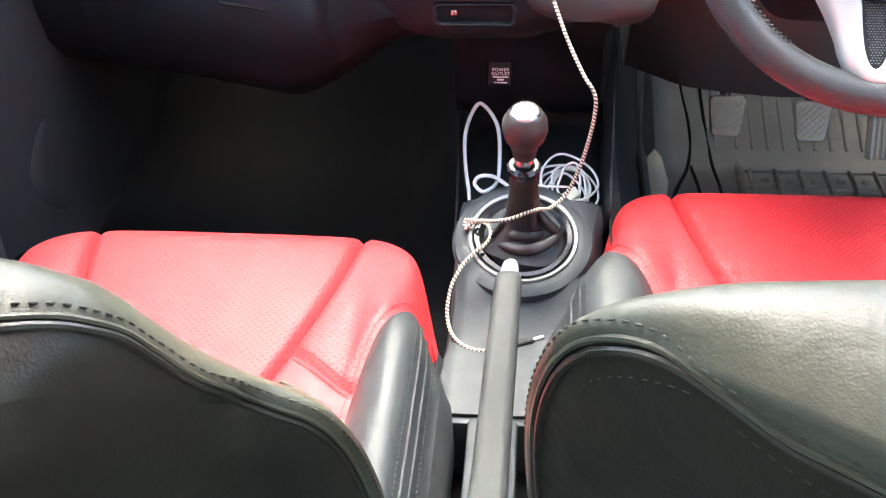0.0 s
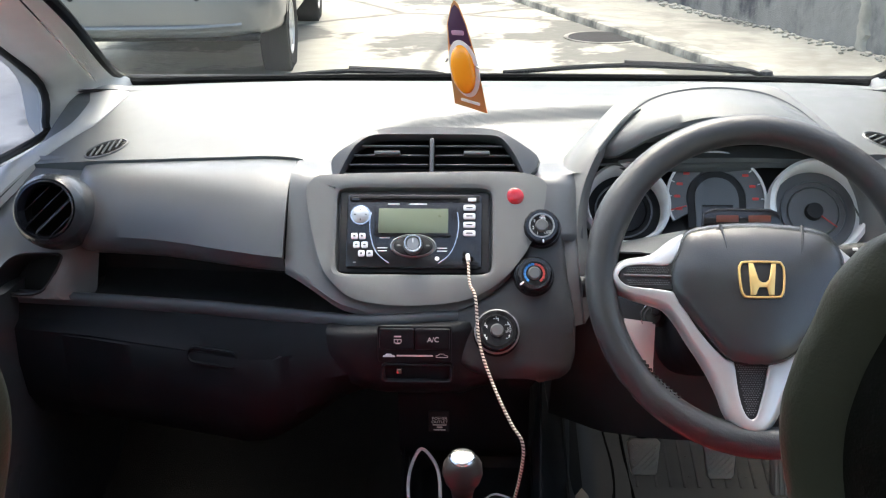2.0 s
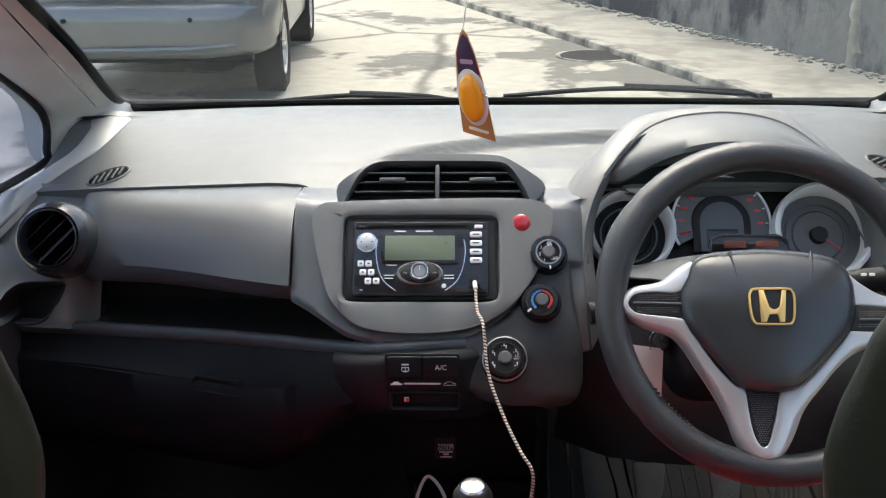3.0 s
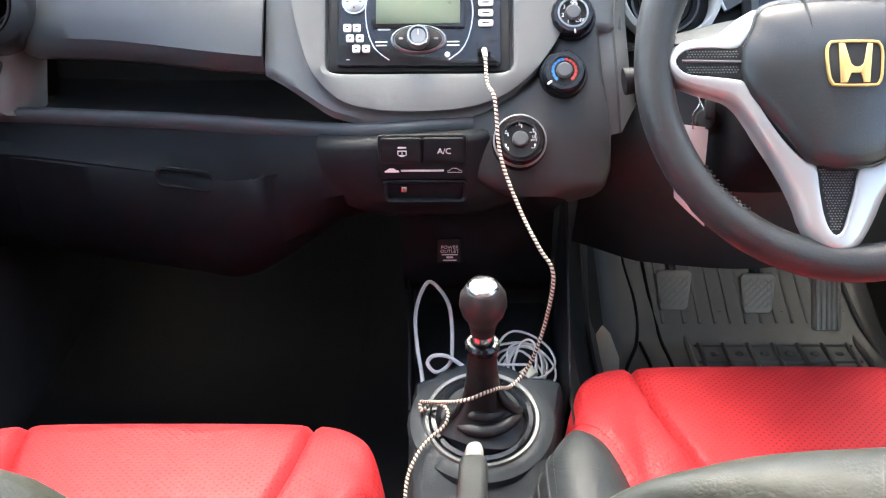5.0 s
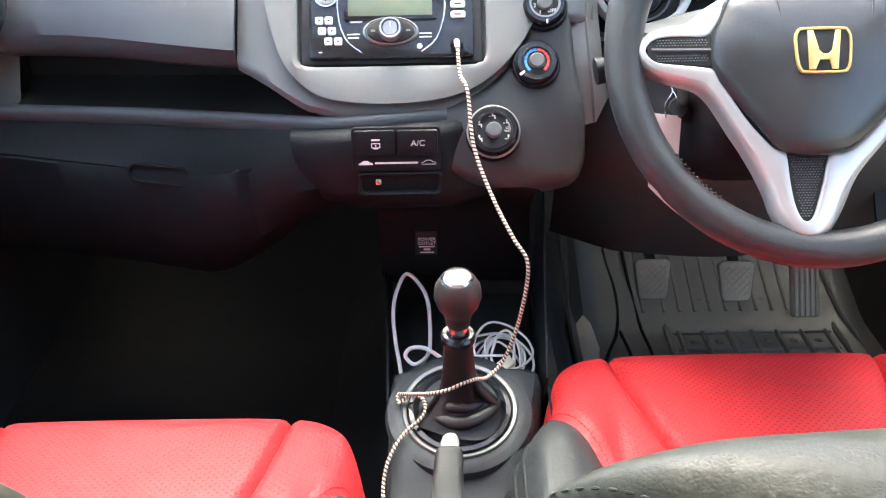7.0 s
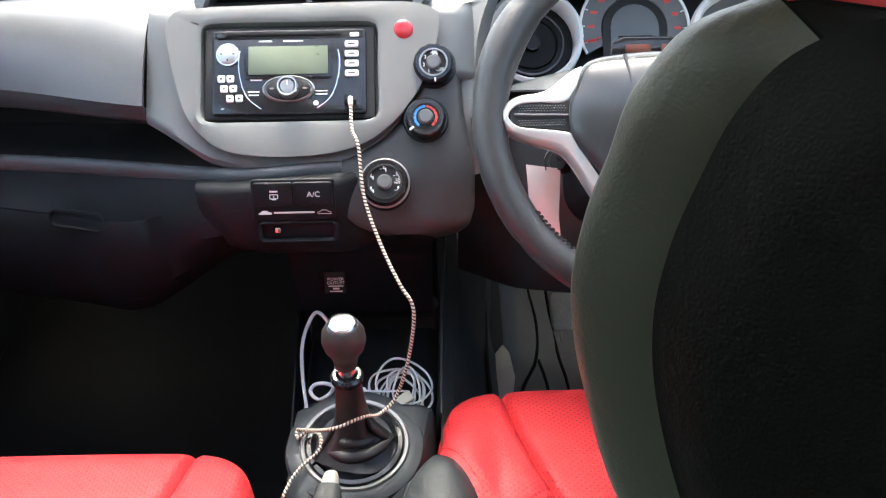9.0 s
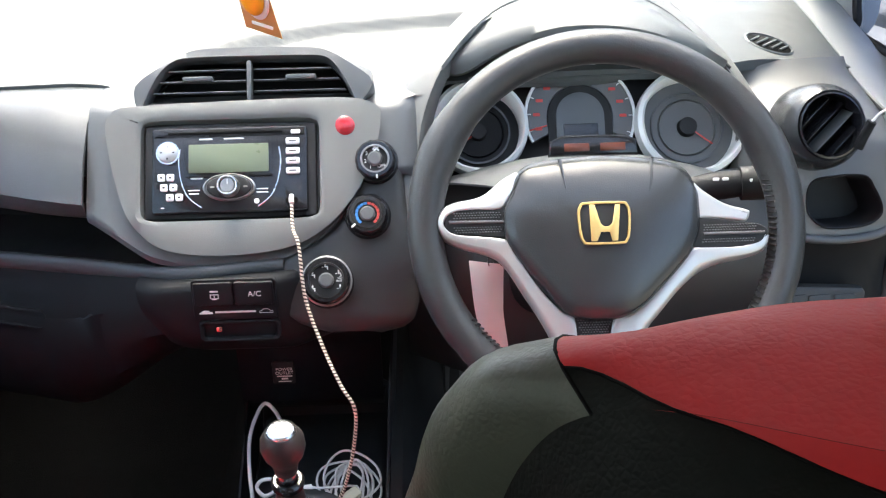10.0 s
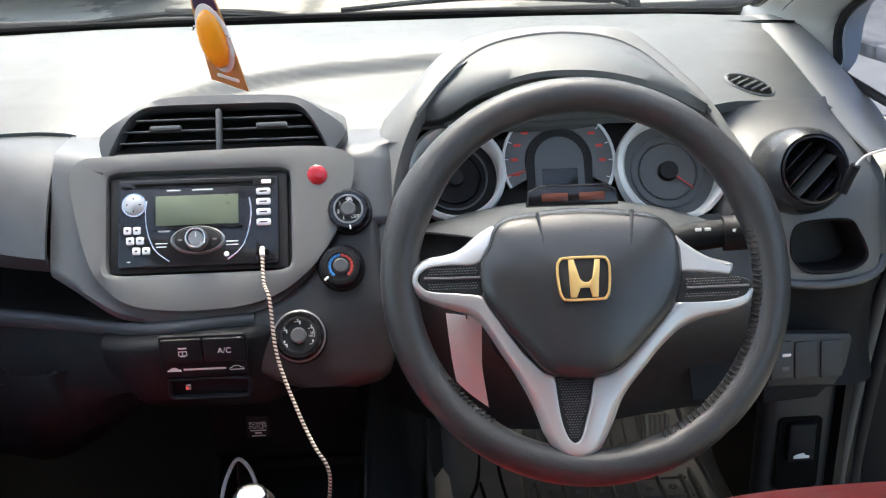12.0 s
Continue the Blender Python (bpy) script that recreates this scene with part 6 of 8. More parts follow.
    em = part("emblem", skin([outline_loop(ol, -0.002), outline_loop(ol, 0.002), outline_loop(shrink(ol, 0.0006), 0.003), outline_loop(shrink(ol, 0.0022), 0.003), outline_loop(shrink(ol, 0.0026), 0.001)], True, False, E), GOLD, sw, "gold-edged emblem", 50)
    part("emblem_ground", slab(shrink(ol, 0.0027), 0.0008, 0.0002, E @ shift(0, 0, 0.0006)), BLACK_MATT, em)
    q = [(-0.0145, 0.0185), (-0.0092, 0.0185), (-0.0040, -0.0005), (-0.0005, -0.0035), (0.0040, -0.0035), (0.0078, 0.0), (0.0112, 0.0180), (0.0162, 0.0180), (0.0125, -0.0178), (0.0070, -0.0178), (0.0048, -0.0090), (-0.0040, -0.0090), (-0.0080, -0.0178), (-0.0137, -0.0178)]
    part("gold_figure", slab(q[::-1], 0.002, 0.0005, E @ shift(0, 0, 0.001)), GOLD, em)
    part("airbag_mark", slab(rrect(0.007, 0.004, 0.001, 2), 0.0005, 0.0001, WHEEL @ shift(-0.008, -0.062, 0.0305)), PLASTIC, sw)
    # silver trims and their dark inserts
    outer = spline([(x, y, 0) for x, y in [(-0.092, 0.054), (-0.106, 0.046), (-0.123, 0.032), (-0.137, 0.027), (-0.151, 0.025), (-0.162, 0.021), (-0.170, 0.013), (-0.173, 0.002), (-0.170, -0.008), (-0.162, -0.016), (-0.147, -0.023), (-0.131, -0.028), (-0.117, -0.033), (-0.107, -0.041), (-0.098, -0.054), (-0.087, -0.073), (-0.076, -0.091), (-0.066, -0.110), (-0.060, -0.124), (-0.055, -0.138), (-0.051, -0.150), (-0.044, -0.162), (-0.034, -0.172), (-0.021, -0.176), (-0.009, -0.174), (0.002, -0.166), (0.011, -0.152), (0.018, -0.138), (0.024, -0.124), (0.033, -0.110), (0.049, -0.092), (0.063, -0.076), (0.078, -0.062), (0.091, -0.053), (0.110, -0.046), (0.133, -0.042), (0.148, -0.038), (0.157, -0.032), (0.162, -0.020)]], 3)
    inner = spline([(x, y, 0) for x, y in [(-0.086, 0.048), (-0.092, 0.038), (-0.098, 0.028), (-0.108, 0.015), (-0.132, 0.015), (-0.151, 0.014), (-0.161, 0.010), (-0.166, 0.002), (-0.161, -0.006), (-0.152, -0.010), (-0.133, -0.012), (-0.115, -0.014), (-0.103, -0.017), (-0.098, -0.028), (-0.089, -0.041), (-0.079, -0.057), (-0.068, -0.072), (-0.057, -0.084), (-0.048, -0.092), (-0.0395, -0.096), (-0.037, -0.119), (-0.034, -0.140), (-0.029, -0.154), (-0.023, -0.159), (-0.017, -0.155), (-0.012, -0.141), (-0.006, -0.121), (0.0, -0.097), (0.011, -0.096), (0.024, -0.090), (0.041, -0.075), (0.055, -0.060), (0.069, -0.045), (0.083, -0.030), (0.107, -0.030), (0.129, -0.030), (0.143, -0.027), (0.151, -0.024), (0.155, -0.019)]], 3)
    rows = []
    for p, q in zip(outer, inner):
        dip = 0.010 * max(0.0, p.y / 0.069) ** 2
        rows.append([WHEEL @ Vector((p.x + (q.x - p.x) * f, p.y + (q.y - p.y) * f, z - dip)) for f, z in ((0.10, -0.016), (0.02, -0.004), (0.0, 0.005), (0.05, 0.0095), (0.14, 0.0125), (0.27, 0.0148), (0.34, 0.0154), (0.62, 0.0160), (0.88, 0.0166), (0.97, 0.0162), (1.0, 0.0145), (1.0, 0.004))])
    part("spoke_trim", thick(grid(rows), 0.0015), SILVER, sw, "silver trim of the left and forked lower spokes", 60)
    trim([(0.075, 0.045), (0.096, 0.028), (0.117, 0.014), (0.138, 0.0075), (0.142, 0.004), (0.137, -0.005), (0.121, -0.003), (0.096, -0.001), (0.075, 0.0)], -0.006, 0.0165, 0.003, SILVER, "right_spoke_upper", sw, "silver right spoke")
    trim([(-0.042, -0.088), (-0.039, -0.108), (-0.0365, -0.130), (-0.033, -0.147), (-0.0285, -0.158), (-0.023, -0.161), (-0.0175, -0.158), (-0.011, -0.143), (-0.004, -0.122), (0.002, -0.098), (0.002, -0.088)], -0.01, 0.0130, 0.0008, BLACK_MATT, "mesh_insert", sw, "black mesh insert")
    trim([(-0.088, 0.015), (-0.154, 0.0148), (-0.163, 0.009), (-0.1645, 0.001), (-0.158, -0.0075), (-0.088, -0.013)], -0.008, 0.0145, 0.0008, BLACK_MATT, "control_pad", sw, "black ribbed control pad")
    trim([(0.080, -0.001), (0.138, -0.006), (0.154, -0.010), (0.159, -0.017), (0.150, -0.027), (0.136, -0.0295), (0.080, -0.029)], -0.004, 0.0165, 0.001, BLACK_MATT, "control_pad", sw, "black ribbed control pad")
    for y in (0.003,):
        part("pad_rib", tube([(-0.16, y, 0.0150), (-0.104, y - 0.001, 0.0150)], 0.0016, 6, m=WHEEL), PLASTIC, sw)
    part("pad_rib", tube([(0.094, -0.0165, 0.0168), (0.155, -0.0165, 0.0168)], 0.0016, 6, m=WHEEL), PLASTIC, sw)
    # raised lozenges of the mesh
    bits = []
    for cx0, cy0, cw, ch, z, ok in ((-0.130, 0.0095, 0.05, 0.008, 0.0147, None), (-0.130, -0.005, 0.05, 0.008, 0.0147, None), (0.122, -0.0100, 0.055, 0.008, 0.0166, None), (0.120, -0.0225, 0.055, 0.007, 0.0166, None), (-0.02, -0.124, 0.04, 0.062, 0.0131, 1)):
        nx, ny = int(cw / 0.0028), int(ch / 0.0024)
        for i in range(nx):
            for j in range(ny):
                x, y = cx0 - cw / 2 + (i + 0.5 * (j % 2)) * 0.0028, cy0 - ch / 2 + (j + 0.5) * 0.0024
                if ok and abs(x + 0.0195 + 0.0035 * (-0.098 - y) / 0.058) > 0.0035 + 0.0135 * (y + 0.157) / 0.059:
                    continue
                bits.append((x, y, z))
    bm = bmesh.new()
    for x, y, z in bits:
        vs = [bm.verts.new(WHEEL @ Vector((x + a, y + b, z + c))) for a, b, c in ((0.0012, 0, 0), (0, 0.0009, 0), (-0.0012, 0, 0), (0, -0.0009, 0), (0, 0, 0.0007))]
        for a in range(4):
            bm.faces.new((vs[a], vs[(a + 1) % 4], vs[4]))
    tagged(part("mesh_texture", bm, PLASTIC, sw), kind="stuff")
    return sw


build_column()
build_wheel()


# ---- console, gear lever, hand brake ----
def plate_z(y):
    return 0.265 + 0.364 * (y - 1.09)


def build_console():
    con = thing("centre_console", "charcoal plastic centre console", "console")
    rows = []
    prof = [(0.815, 0.170, 0.070), (0.87, 0.176, 0.068), (0.93, 0.180, 0.066), (0.965, 0.205, 0.066), (0.985, 0.226, 0.068), (1.04, 0.245, 0.074), (1.085, 0.262, 0.078), (1.094, 0.258, 0.080), (1.10, 0.215, 0.082), (1.25, 0.20, 0.086), (1.39, 0.205, 0.09), (1.40, 0.26, 0.09)]
    for y, z, hw in prof:
        c = 0.055 + 0.023 * max(0, min(1, (y - 0.9) / 0.2))
        rows.append([(c - hw - 0.02, y, 0.02), (c - hw - 0.004, y, z - 0.02), (c - hw, y, z - 0.005), (c - hw + 0.008, y, z)] + [(c + hw * s, y, z + (0.0 if y < 0.95 or y > 1.097 else 0.004 * (1 - s * s))) for s in span(-0.82, 0.82, 9)] + [(c + hw - 0.008, y, z), (c + hw, y, z - 0.005), (c + hw + 0.004, y, z - 0.02), (c + hw + 0.02, y, 0.02)])
    part("body", thick(grid(rows), 0.004), CONSOLE, con, "", 40)
    # two deep wells beside the lever, between raised rails
    part("well_floor", rbox(0.14, 0.40, 0.02, 0.004, 1, shift(0.043, 0.625, 0.06)), BLACK_MATT, con)
    for x0, x1 in ((-0.036, -0.016), (0.018, 0.070), (0.092, 0.118)):
        part("rail", rbox(x1 - x0, 0.40, 0.13, 0.005, 2, shift((x0 + x1) / 2, 0.612, 0.104) @ Matrix.Rotation(radians(2), 4, "X")), CONSOLE, con)
    part("well_end", rbox(0.15, 0.02, 0.13, 0.005, 2, shift(0.041, 0.815, 0.1045)), CONSOLE, con)
    part("well_end", rbox(0.15, 0.02, 0.12, 0.005, 2, shift(0.041, 0.42, 0.10)), CONSOLE, con)
    # walls of the stowage tray in front of the lever
    for sgn in (-1, 1):
        part("tray_wall", thick(grid([[(0.078 + sgn * (0.088 + 0.008 * t), 1.09, 0.20 + 0.055 * t), (0.078 + sgn * (0.092 + 0.008 * t), 1.2, 0.19 + 0.16 * t), (0.078 + sgn * (0.096 + 0.01 * t), 1.30, 0.19 + 0.22 * t), (0.078 + sgn * (0.098 + 0.012 * t), 1.38, 0.19 + 0.2 * t)] for t in span(0, 1 if sgn > 0 else 0.45, 6)]), 0.003), PLASTIC_LOW, con)
    G = frame_at((0.069, 1.035, plate_z(1.035) + 0.003), (1, 0, 0), (0, 1, 0.364))
    part("gear_dish", lathe([(0.084, -0.008), (0.081, -0.001), (0.074, 0.002), (0.067, 0.003), (0.0635, 0.002)], 48, G), CONSOLE, con)
    part("trim_ring", lathe([(0.0655, -0.004), (0.0655, 0.003), (0.0638, 0.0056), (0.0602, 0.0045), (0.0592, -0.004)], 48, G), RING, con, "silver ring round the gear gaiter")
    part("gaiter_ring", lathe([(0.059, 0.0), (0.057, 0.006), (0.052, 0.007), (0.046, 0.002)], 48, G), BLACK_GLOSS, con)
    # lid and cup wells behind the lever
    part("small_lid", slab(rrect(0.05, 0.075, 0.01), 0.002, 0.001, shift(0.074, 0.852, 0.1745) @ Matrix.Rotation(radians(4), 4, "X")), CONSOLE, con)
    return con


def build_gear_lever():
    gl = thing("gear_lever", "manual gear lever with leather gaiter", "gear lever", at=(0.069, 1.035, plate_z(1.035)))
    base, top = Vector((0, 0.0, 0.006)), Vector((-0.001, -0.032, 0.115))
    rows = []
    rnd = random.Random(3)
    for k in span(0, 1, 14):
        c = base.lerp(top, k) + Vector((0, 0.006 * math.sin(math.pi * k), 0))
        r = 0.0150 + 0.005 * (1 - k) + 0.028 * (1 - k) ** 7
        if k < 0.12:
            c = c + Vector((0, 0.02 * k, -0.006 * (1 - k / 0.12)))
        sq = 0.75 + 0.25 * k
        ring = []
        for a in span(0, 2 * math.pi, 37)[:-1]:
            fold = 1 + 0.06 * (1 - k) * math.sin(4 * a + 0.6) + 0.24 * math.exp(-((k - 0.15) / 0.09) ** 2) * math.sin(3 * a + 2.0) + 0.13 * math.exp(-((k - 0.27) / 0.07) ** 2) * math.sin(5 * a + 1.0) + 0.06 * math.exp(-((k - 0.45) / 0.1) ** 2) * math.sin(4 * a)
            ring.append(c + Vector((r * fold * math.copysign(abs(math.cos(a)) ** sq, math.cos(a)), r * fold * math.copysign(abs(math.sin(a)) ** sq, math.sin(a)), 0.004 * math.sin(2 * a + k * 5) * (1 - k))))
        rows.append(ring)
    part("gaiter", skin(rows, True, True), leather("gaiter_leather", (0.010, 0.009, 0.009), 420, 0.5), gl, "black leather gaiter in folds", 70)
    for pts, rr in (([(-0.040, 0.004, 0.008), (-0.030, -0.022, 0.014), (-0.008, -0.036, 0.013), (0.016, -0.034, 0.014), (0.036, -0.016, 0.016), (0.044, 0.008, 0.012)], 0.0075), ([(-0.030, -0.012, 0.020), (-0.012, -0.026, 0.026), (0.010, -0.026, 0.025), (0.028, -0.010, 0.024)], 0.006), ([(-0.018, -0.006, 0.050), (-0.024, -0.018, 0.034), (-0.036, -0.020, 0.016)], 0.005), ([(0.017, -0.012, 0.052), (0.026, -0.016, 0.036), (0.040, -0.010, 0.018)], 0.005)):
        part("fold", tube(spline(pts, 6), lambda t, rr=rr: rr * (0.35 + 0.65 * math.sin(math.pi * t) ** 0.6), 10, flat=0.7), bpy.data.materials["gaiter_leather"], gl, "", 80)
    axis = (Vector((-0.006, -0.046, 0.185)) - top).normalized()
    m = frame_at(top, (1, 0, 0), (0, axis.z, -axis.y))
    part("collar", lathe([(0.014, -0.004), (0.018, 0.0), (0.0185, 0.006), (0.016, 0.009), (0.0125, 0.009)], 28, m), BLACK_GLOSS, gl)
    part("chrome_stem", lathe([(0.0105, 0.004), (0.0105, 0.028)], 20, m), CHROME, gl)
    kn = part("knob", lathe([(0.0105, 0.020), (0.0125, 0.022), (0.0140, 0.032), (0.0165, 0.040), (0.0215, 0.048), (0.0245, 0.059), (0.0235, 0.070), (0.0185, 0.079), (0.0165, 0.0815), (0.0, 0.0815)], 36, m), leather("knob_leather", (0.022, 0.020, 0.019), 520, 0.42), gl, "black dimpled leather knob", 60)
    part("cap", lathe([(0.0168, 0.080), (0.0160, 0.0835), (0.012, 0.0852), (0.0, 0.0860)], 32, m), CHROME, kn, "domed chrome shift-pattern cap", 60)
    g = m @ shift(0, 0, 0.0858)
    for x in (-0.0055, 0.0, 0.0055):
        part("pattern_line", slab(rrect(0.0007, 0.007, 0.0003, 1), 0.0005, 0.0001, g @ shift(x, 0)), BLACK_MATT, kn)
    part("pattern_line", slab(rrect(0.0117, 0.0007, 0.0003, 1), 0.0005, 0.0001, g), BLACK_MATT, kn)


def build_handbrake():
    hb = thing("handbrake", "charcoal handbrake lever with grey button", "handbrake")
    path = spline([(0.046, 0.585, 0.262), (0.0475, 0.63, 0.258), (0.050, 0.70, 0.272), (0.053, 0.77, 0.293), (0.0555, 0.83, 0.311), (0.057, 0.862, 0.3185)], 6)
    rows = []
    for k, p in enumerate(path):
        t = k / (len(path) - 1)
        d = (path[min(k + 1, len(path) - 1)] - path[max(k - 1, 0)]).normalized()
        up = Vector((1, 0, 0)).cross(d).normalized()
        w = (0.0178 - 0.0048 * t) * (1 - 0.5 * max(0, 1 - t / 0.07) ** 2) * (1 - 0.25 * max(0, (t - 0.94) / 0.06) ** 2)
        hh = (0.021 - 0.006 * t) * (1 - 0.5 * max(0, 1 - t / 0.07) ** 2) * (1 - 0.25 * max(0, (t - 0.94) / 0.06) ** 2)
        rows.append([p + Vector((1, 0, 0)) * w * math.copysign(abs(c) ** 0.55, c) + up * hh * math.copysign(abs(q) ** 0.55, q) for c, q in circle(1, 28)])
    part("grip", skin(rows, True, True), GRIP_PLASTIC, hb, "", 60)
    part("button", tube([(0.057, 0.858, 0.318), (0.0575, 0.874, 0.322), (0.0575, 0.880, 0.3235)], lambda t: 0.0098 - 0.002 * t ** 4, 16, flat=0.85), GREY_TRIM, hb, "pale grey release button")
    part("mark", tube([(0.0385, 0.768, 0.300), (0.044, 0.7675, 0.3085), (0.053, 0.768, 0.3103), (0.062, 0.7685, 0.3085), (0.0675, 0.769, 0.300)], 0.0006, 5), BLACK_MATT, hb)
    part("pivot", rbox(0.03, 0.09, 0.08, 0.012, 2, shift(0.046, 0.57, 0.205)), PLASTIC_LOW, hb)


build_console()
build_gear_lever()
build_handbrake()


# ---- driver's footwell ----
def mat_z(y):
    return 0.012 if y < 1.60 else 0.012 + 0.42 * (y - 1.60) + 0.7 * max(0, y - 1.75) ** 1.5


def build_mat():
    mat = thing("rubber_floor_mat", "black ribbed rubber floor mat in the driver's footwell", "floor mat")
    rows = []
    for y in span(0.95, 1.95, 34):
        z = mat_z(y)
        x0 = 0.268 + 0.02 * max(0, y - 1.5)
        rows.append([(x0 - 0.015, y, z + 0.05 + 0.05 * max(0, y - 1.5)), (x0, y, z + 0.03), (x0 + 0.03, y, z + 0.004), (x0 + 0.05, y, z), (0.5, y, z), (0.73, y, z), (0.745, y, z + 0.004), (0.76, y, z + 0.02)])
    part("sheet", thick(grid(rows), 0.005), MAT_FIELD, mat)
    # raised ribs of the toe part, each with a black line as its shadow
    for i in range(11):
        x = 0.405 + 0.0265 * i
        part("rib", tube([(x - 0.01 * (i == 0), y, mat_z(y) + 0.002) for y in span(1.64, 1.93, 9)], 0.0050, 6, flat=0.9), RUBBER, mat)
        part("shade_line", tube([(x + 0.0065, y, mat_z(y) - 0.001) for y in span(1.64, 1.93, 9)], 0.0034, 6), DEEP_BLACK, mat)
    # small studs between the ribs
    bm = bmesh.new()
    for i in range(7):
        for j in range(6):
            y = 1.665 + 0.045 * j
            bmesh.ops.create_cone(bm, cap_ends=True, segments=8, radius1=0.005, radius2=0.003, depth=0.004, matrix=shift(0.3885 + 0.054 * i, y, mat_z(y) + 0.003))
    tagged(part("studs", bm, RUBBER, mat), kind="stuff")
    # ridged heel field with its border
    y0, y1, xa, xb = 1.30, 1.62, 0.43, 0.715
    part("border", tube(spline([(xa, y0, 0.018), (xa, y1 - 0.02, 0.018), (xa + 0.02, y1, 0.018), (xb - 0.02, y1, 0.018), (xb, y1 - 0.02, 0.018), (xb, y0, 0.018)], 4), 0.006, 8), RUBBER, mat)
    for i in range(7):
        x = xa + 0.018 + 0.0415 * i
        part("bar", rbox(0.008, 0.285, 0.012, 0.003, 1, shift(x, 1.455, 0.016)), RUBBER, mat)
    for j in range(6):
        part("bar", rbox(0.27, 0.008, 0.010, 0.003, 1, shift(0.5725, 1.33 + 0.052 * j, 0.015)), RUBBER, mat)
    # black lines stand for the shadow along border and bars
    part("shade_line", tube(spline([(xa + 0.009, y0, 0.0125), (xa + 0.009, y1 - 0.028, 0.0125), (xa + 0.026, y1 - 0.010, 0.0125), (xb - 0.026, y1 - 0.010, 0.0125), (xb - 0.009, y1 - 0.028, 0.0125), (xb - 0.009, y0, 0.0125)], 4), 0.0035, 6), DEEP_BLACK, mat)
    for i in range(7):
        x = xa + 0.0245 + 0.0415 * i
        part("shade_line", rbox(0.004, 0.285, 0.003, 0.001, 1, shift(x, 1.455, 0.0125)), DEEP_BLACK, mat)
    stud = None
    for i in range(6):
        for j in range(5):
            m = shift(xa + 0.039 + 0.0415 * i, 1.356 + 0.052 * j, 0.012)
            if stud is None:
                stud = part("stud", lathe([(0.008, 0.0), (0.007, 0.006), (0.004, 0.0085), (0.0, 0.009)], 14), RUBBER, mat)
                ob = stud
            else:
                ob = new("stud", stud.data)
                ob.parent = mat
            ob.matrix_basis = m
    # thin black tubes drawn as the shade in the side creases
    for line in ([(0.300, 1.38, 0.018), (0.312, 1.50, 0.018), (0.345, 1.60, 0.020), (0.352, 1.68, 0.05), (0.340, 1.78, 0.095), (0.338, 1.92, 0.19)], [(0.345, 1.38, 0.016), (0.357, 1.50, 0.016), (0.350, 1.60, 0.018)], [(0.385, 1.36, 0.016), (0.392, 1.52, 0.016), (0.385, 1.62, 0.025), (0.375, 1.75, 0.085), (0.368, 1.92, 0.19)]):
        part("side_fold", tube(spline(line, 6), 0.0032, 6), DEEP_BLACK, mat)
    part("side_fold", tube(spline([(0.735, 1.36, 0.018), (0.742, 1.56, 0.018), (0.728, 1.66, 0.045), (0.715, 1.80, 0.11)], 6), 0.0045, 6), RUBBER, mat)
    part("heel_wear", slab([(x, y) for x, y in ((0.262, 1.40), (0.285, 1.40), (0.300, 1.50), (0.296, 1.58), (0.282, 1.62), (0.270, 1.58), (0.262, 1.50))], 0.004, 0.002, shift(0, 0, 0.045) @ Matrix.Rotation(0, 4, "X")), PEDAL_RUBBER, mat, "worn tan edge of the mat")


def build_pedals():
    for name, pts, z0, z1, lab in (("clutch_pedal", 0.389, 0.106, 0.172, "grey rubber clutch pedal pad with crossed ridges"), ("brake_pedal", 0.525, 0.098, 0.168, "grey rubber brake pedal pad with crossed ridges")):
        p = thing(name, lab, "pedal", group="foot pedals")
        m = frame_at((pts, 1.56, (z0 + z1) / 2), (1, 0, 0), (0, 0.35, 0.94))
        w0, w1, h = 0.0265, 0.0195, 0.032
        o = [(-w1, -h), (w1, -h), (w1 + 0.004, -h + 0.006), (w0 + 0.003, h - 0.006), (w0 - 0.003, h), (-w0 + 0.003, h), (-w0 - 0.003, h - 0.006), (-w1 - 0.004, -h + 0.006)]
        part("pad", slab(o, 0.012, 0.004, m @ shift(0, 0, -0.006)), PEDAL_RUBBER, p)
        for i in range(-4, 5):
            for sgn in (-1, 1):
                c = i * 0.0115
                a = [(t, sgn * t + c) for t in span(-0.025, 0.025, 21) if abs(sgn * t + c) < h - 0.006 and abs(t) < 0.023]
                if len(a) > 3:
                    part("ridge", tube([(a[0][0], a[0][1], 0.0065), (a[-1][0], a[-1][1], 0.0065)], 0.0012, 4, m=m), PEDAL_RUBBER, p)
        part("arm", tube(spline([m @ Vector((0, 0.02, -0.008)), Vector((pts - 0.01, 1.62, z1 + 0.05)), Vector((pts - 0.02, 1.72, z1 + 0.2)), Vector((pts - 0.02, 1.78, 0.48))], 5), 0.009, 10), BLACK_MATT if name[0] == "b" else CHROME, p)
    p = thing("accelerator_pedal", "tall grey ribbed accelerator pedal", "pedal", group="foot pedals")
    m = frame_at((0.643, 1.57, 0.108), (1, 0, 0), (0, 0.42, 0.9))
    part("pad", slab(rrect(0.046, 0.088, 0.007), 0.012, 0.004, m @ shift(0, 0, -0.006)), PEDAL_RUBBER, p)
    for i in range(5):
        part("ridge", rbox(0.005, 0.085, 0.004, 0.0012, 1, m @ shift(-0.017 + 0.0085 * i, 0, 0.007)), PEDAL_RUBBER, p)
    part("arm", tube([m @ Vector((0, 0.03, -0.008)), (0.65, 1.72, 0.25), (0.66, 1.8, 0.42)], 0.009, 10), BLACK_MATT, p)


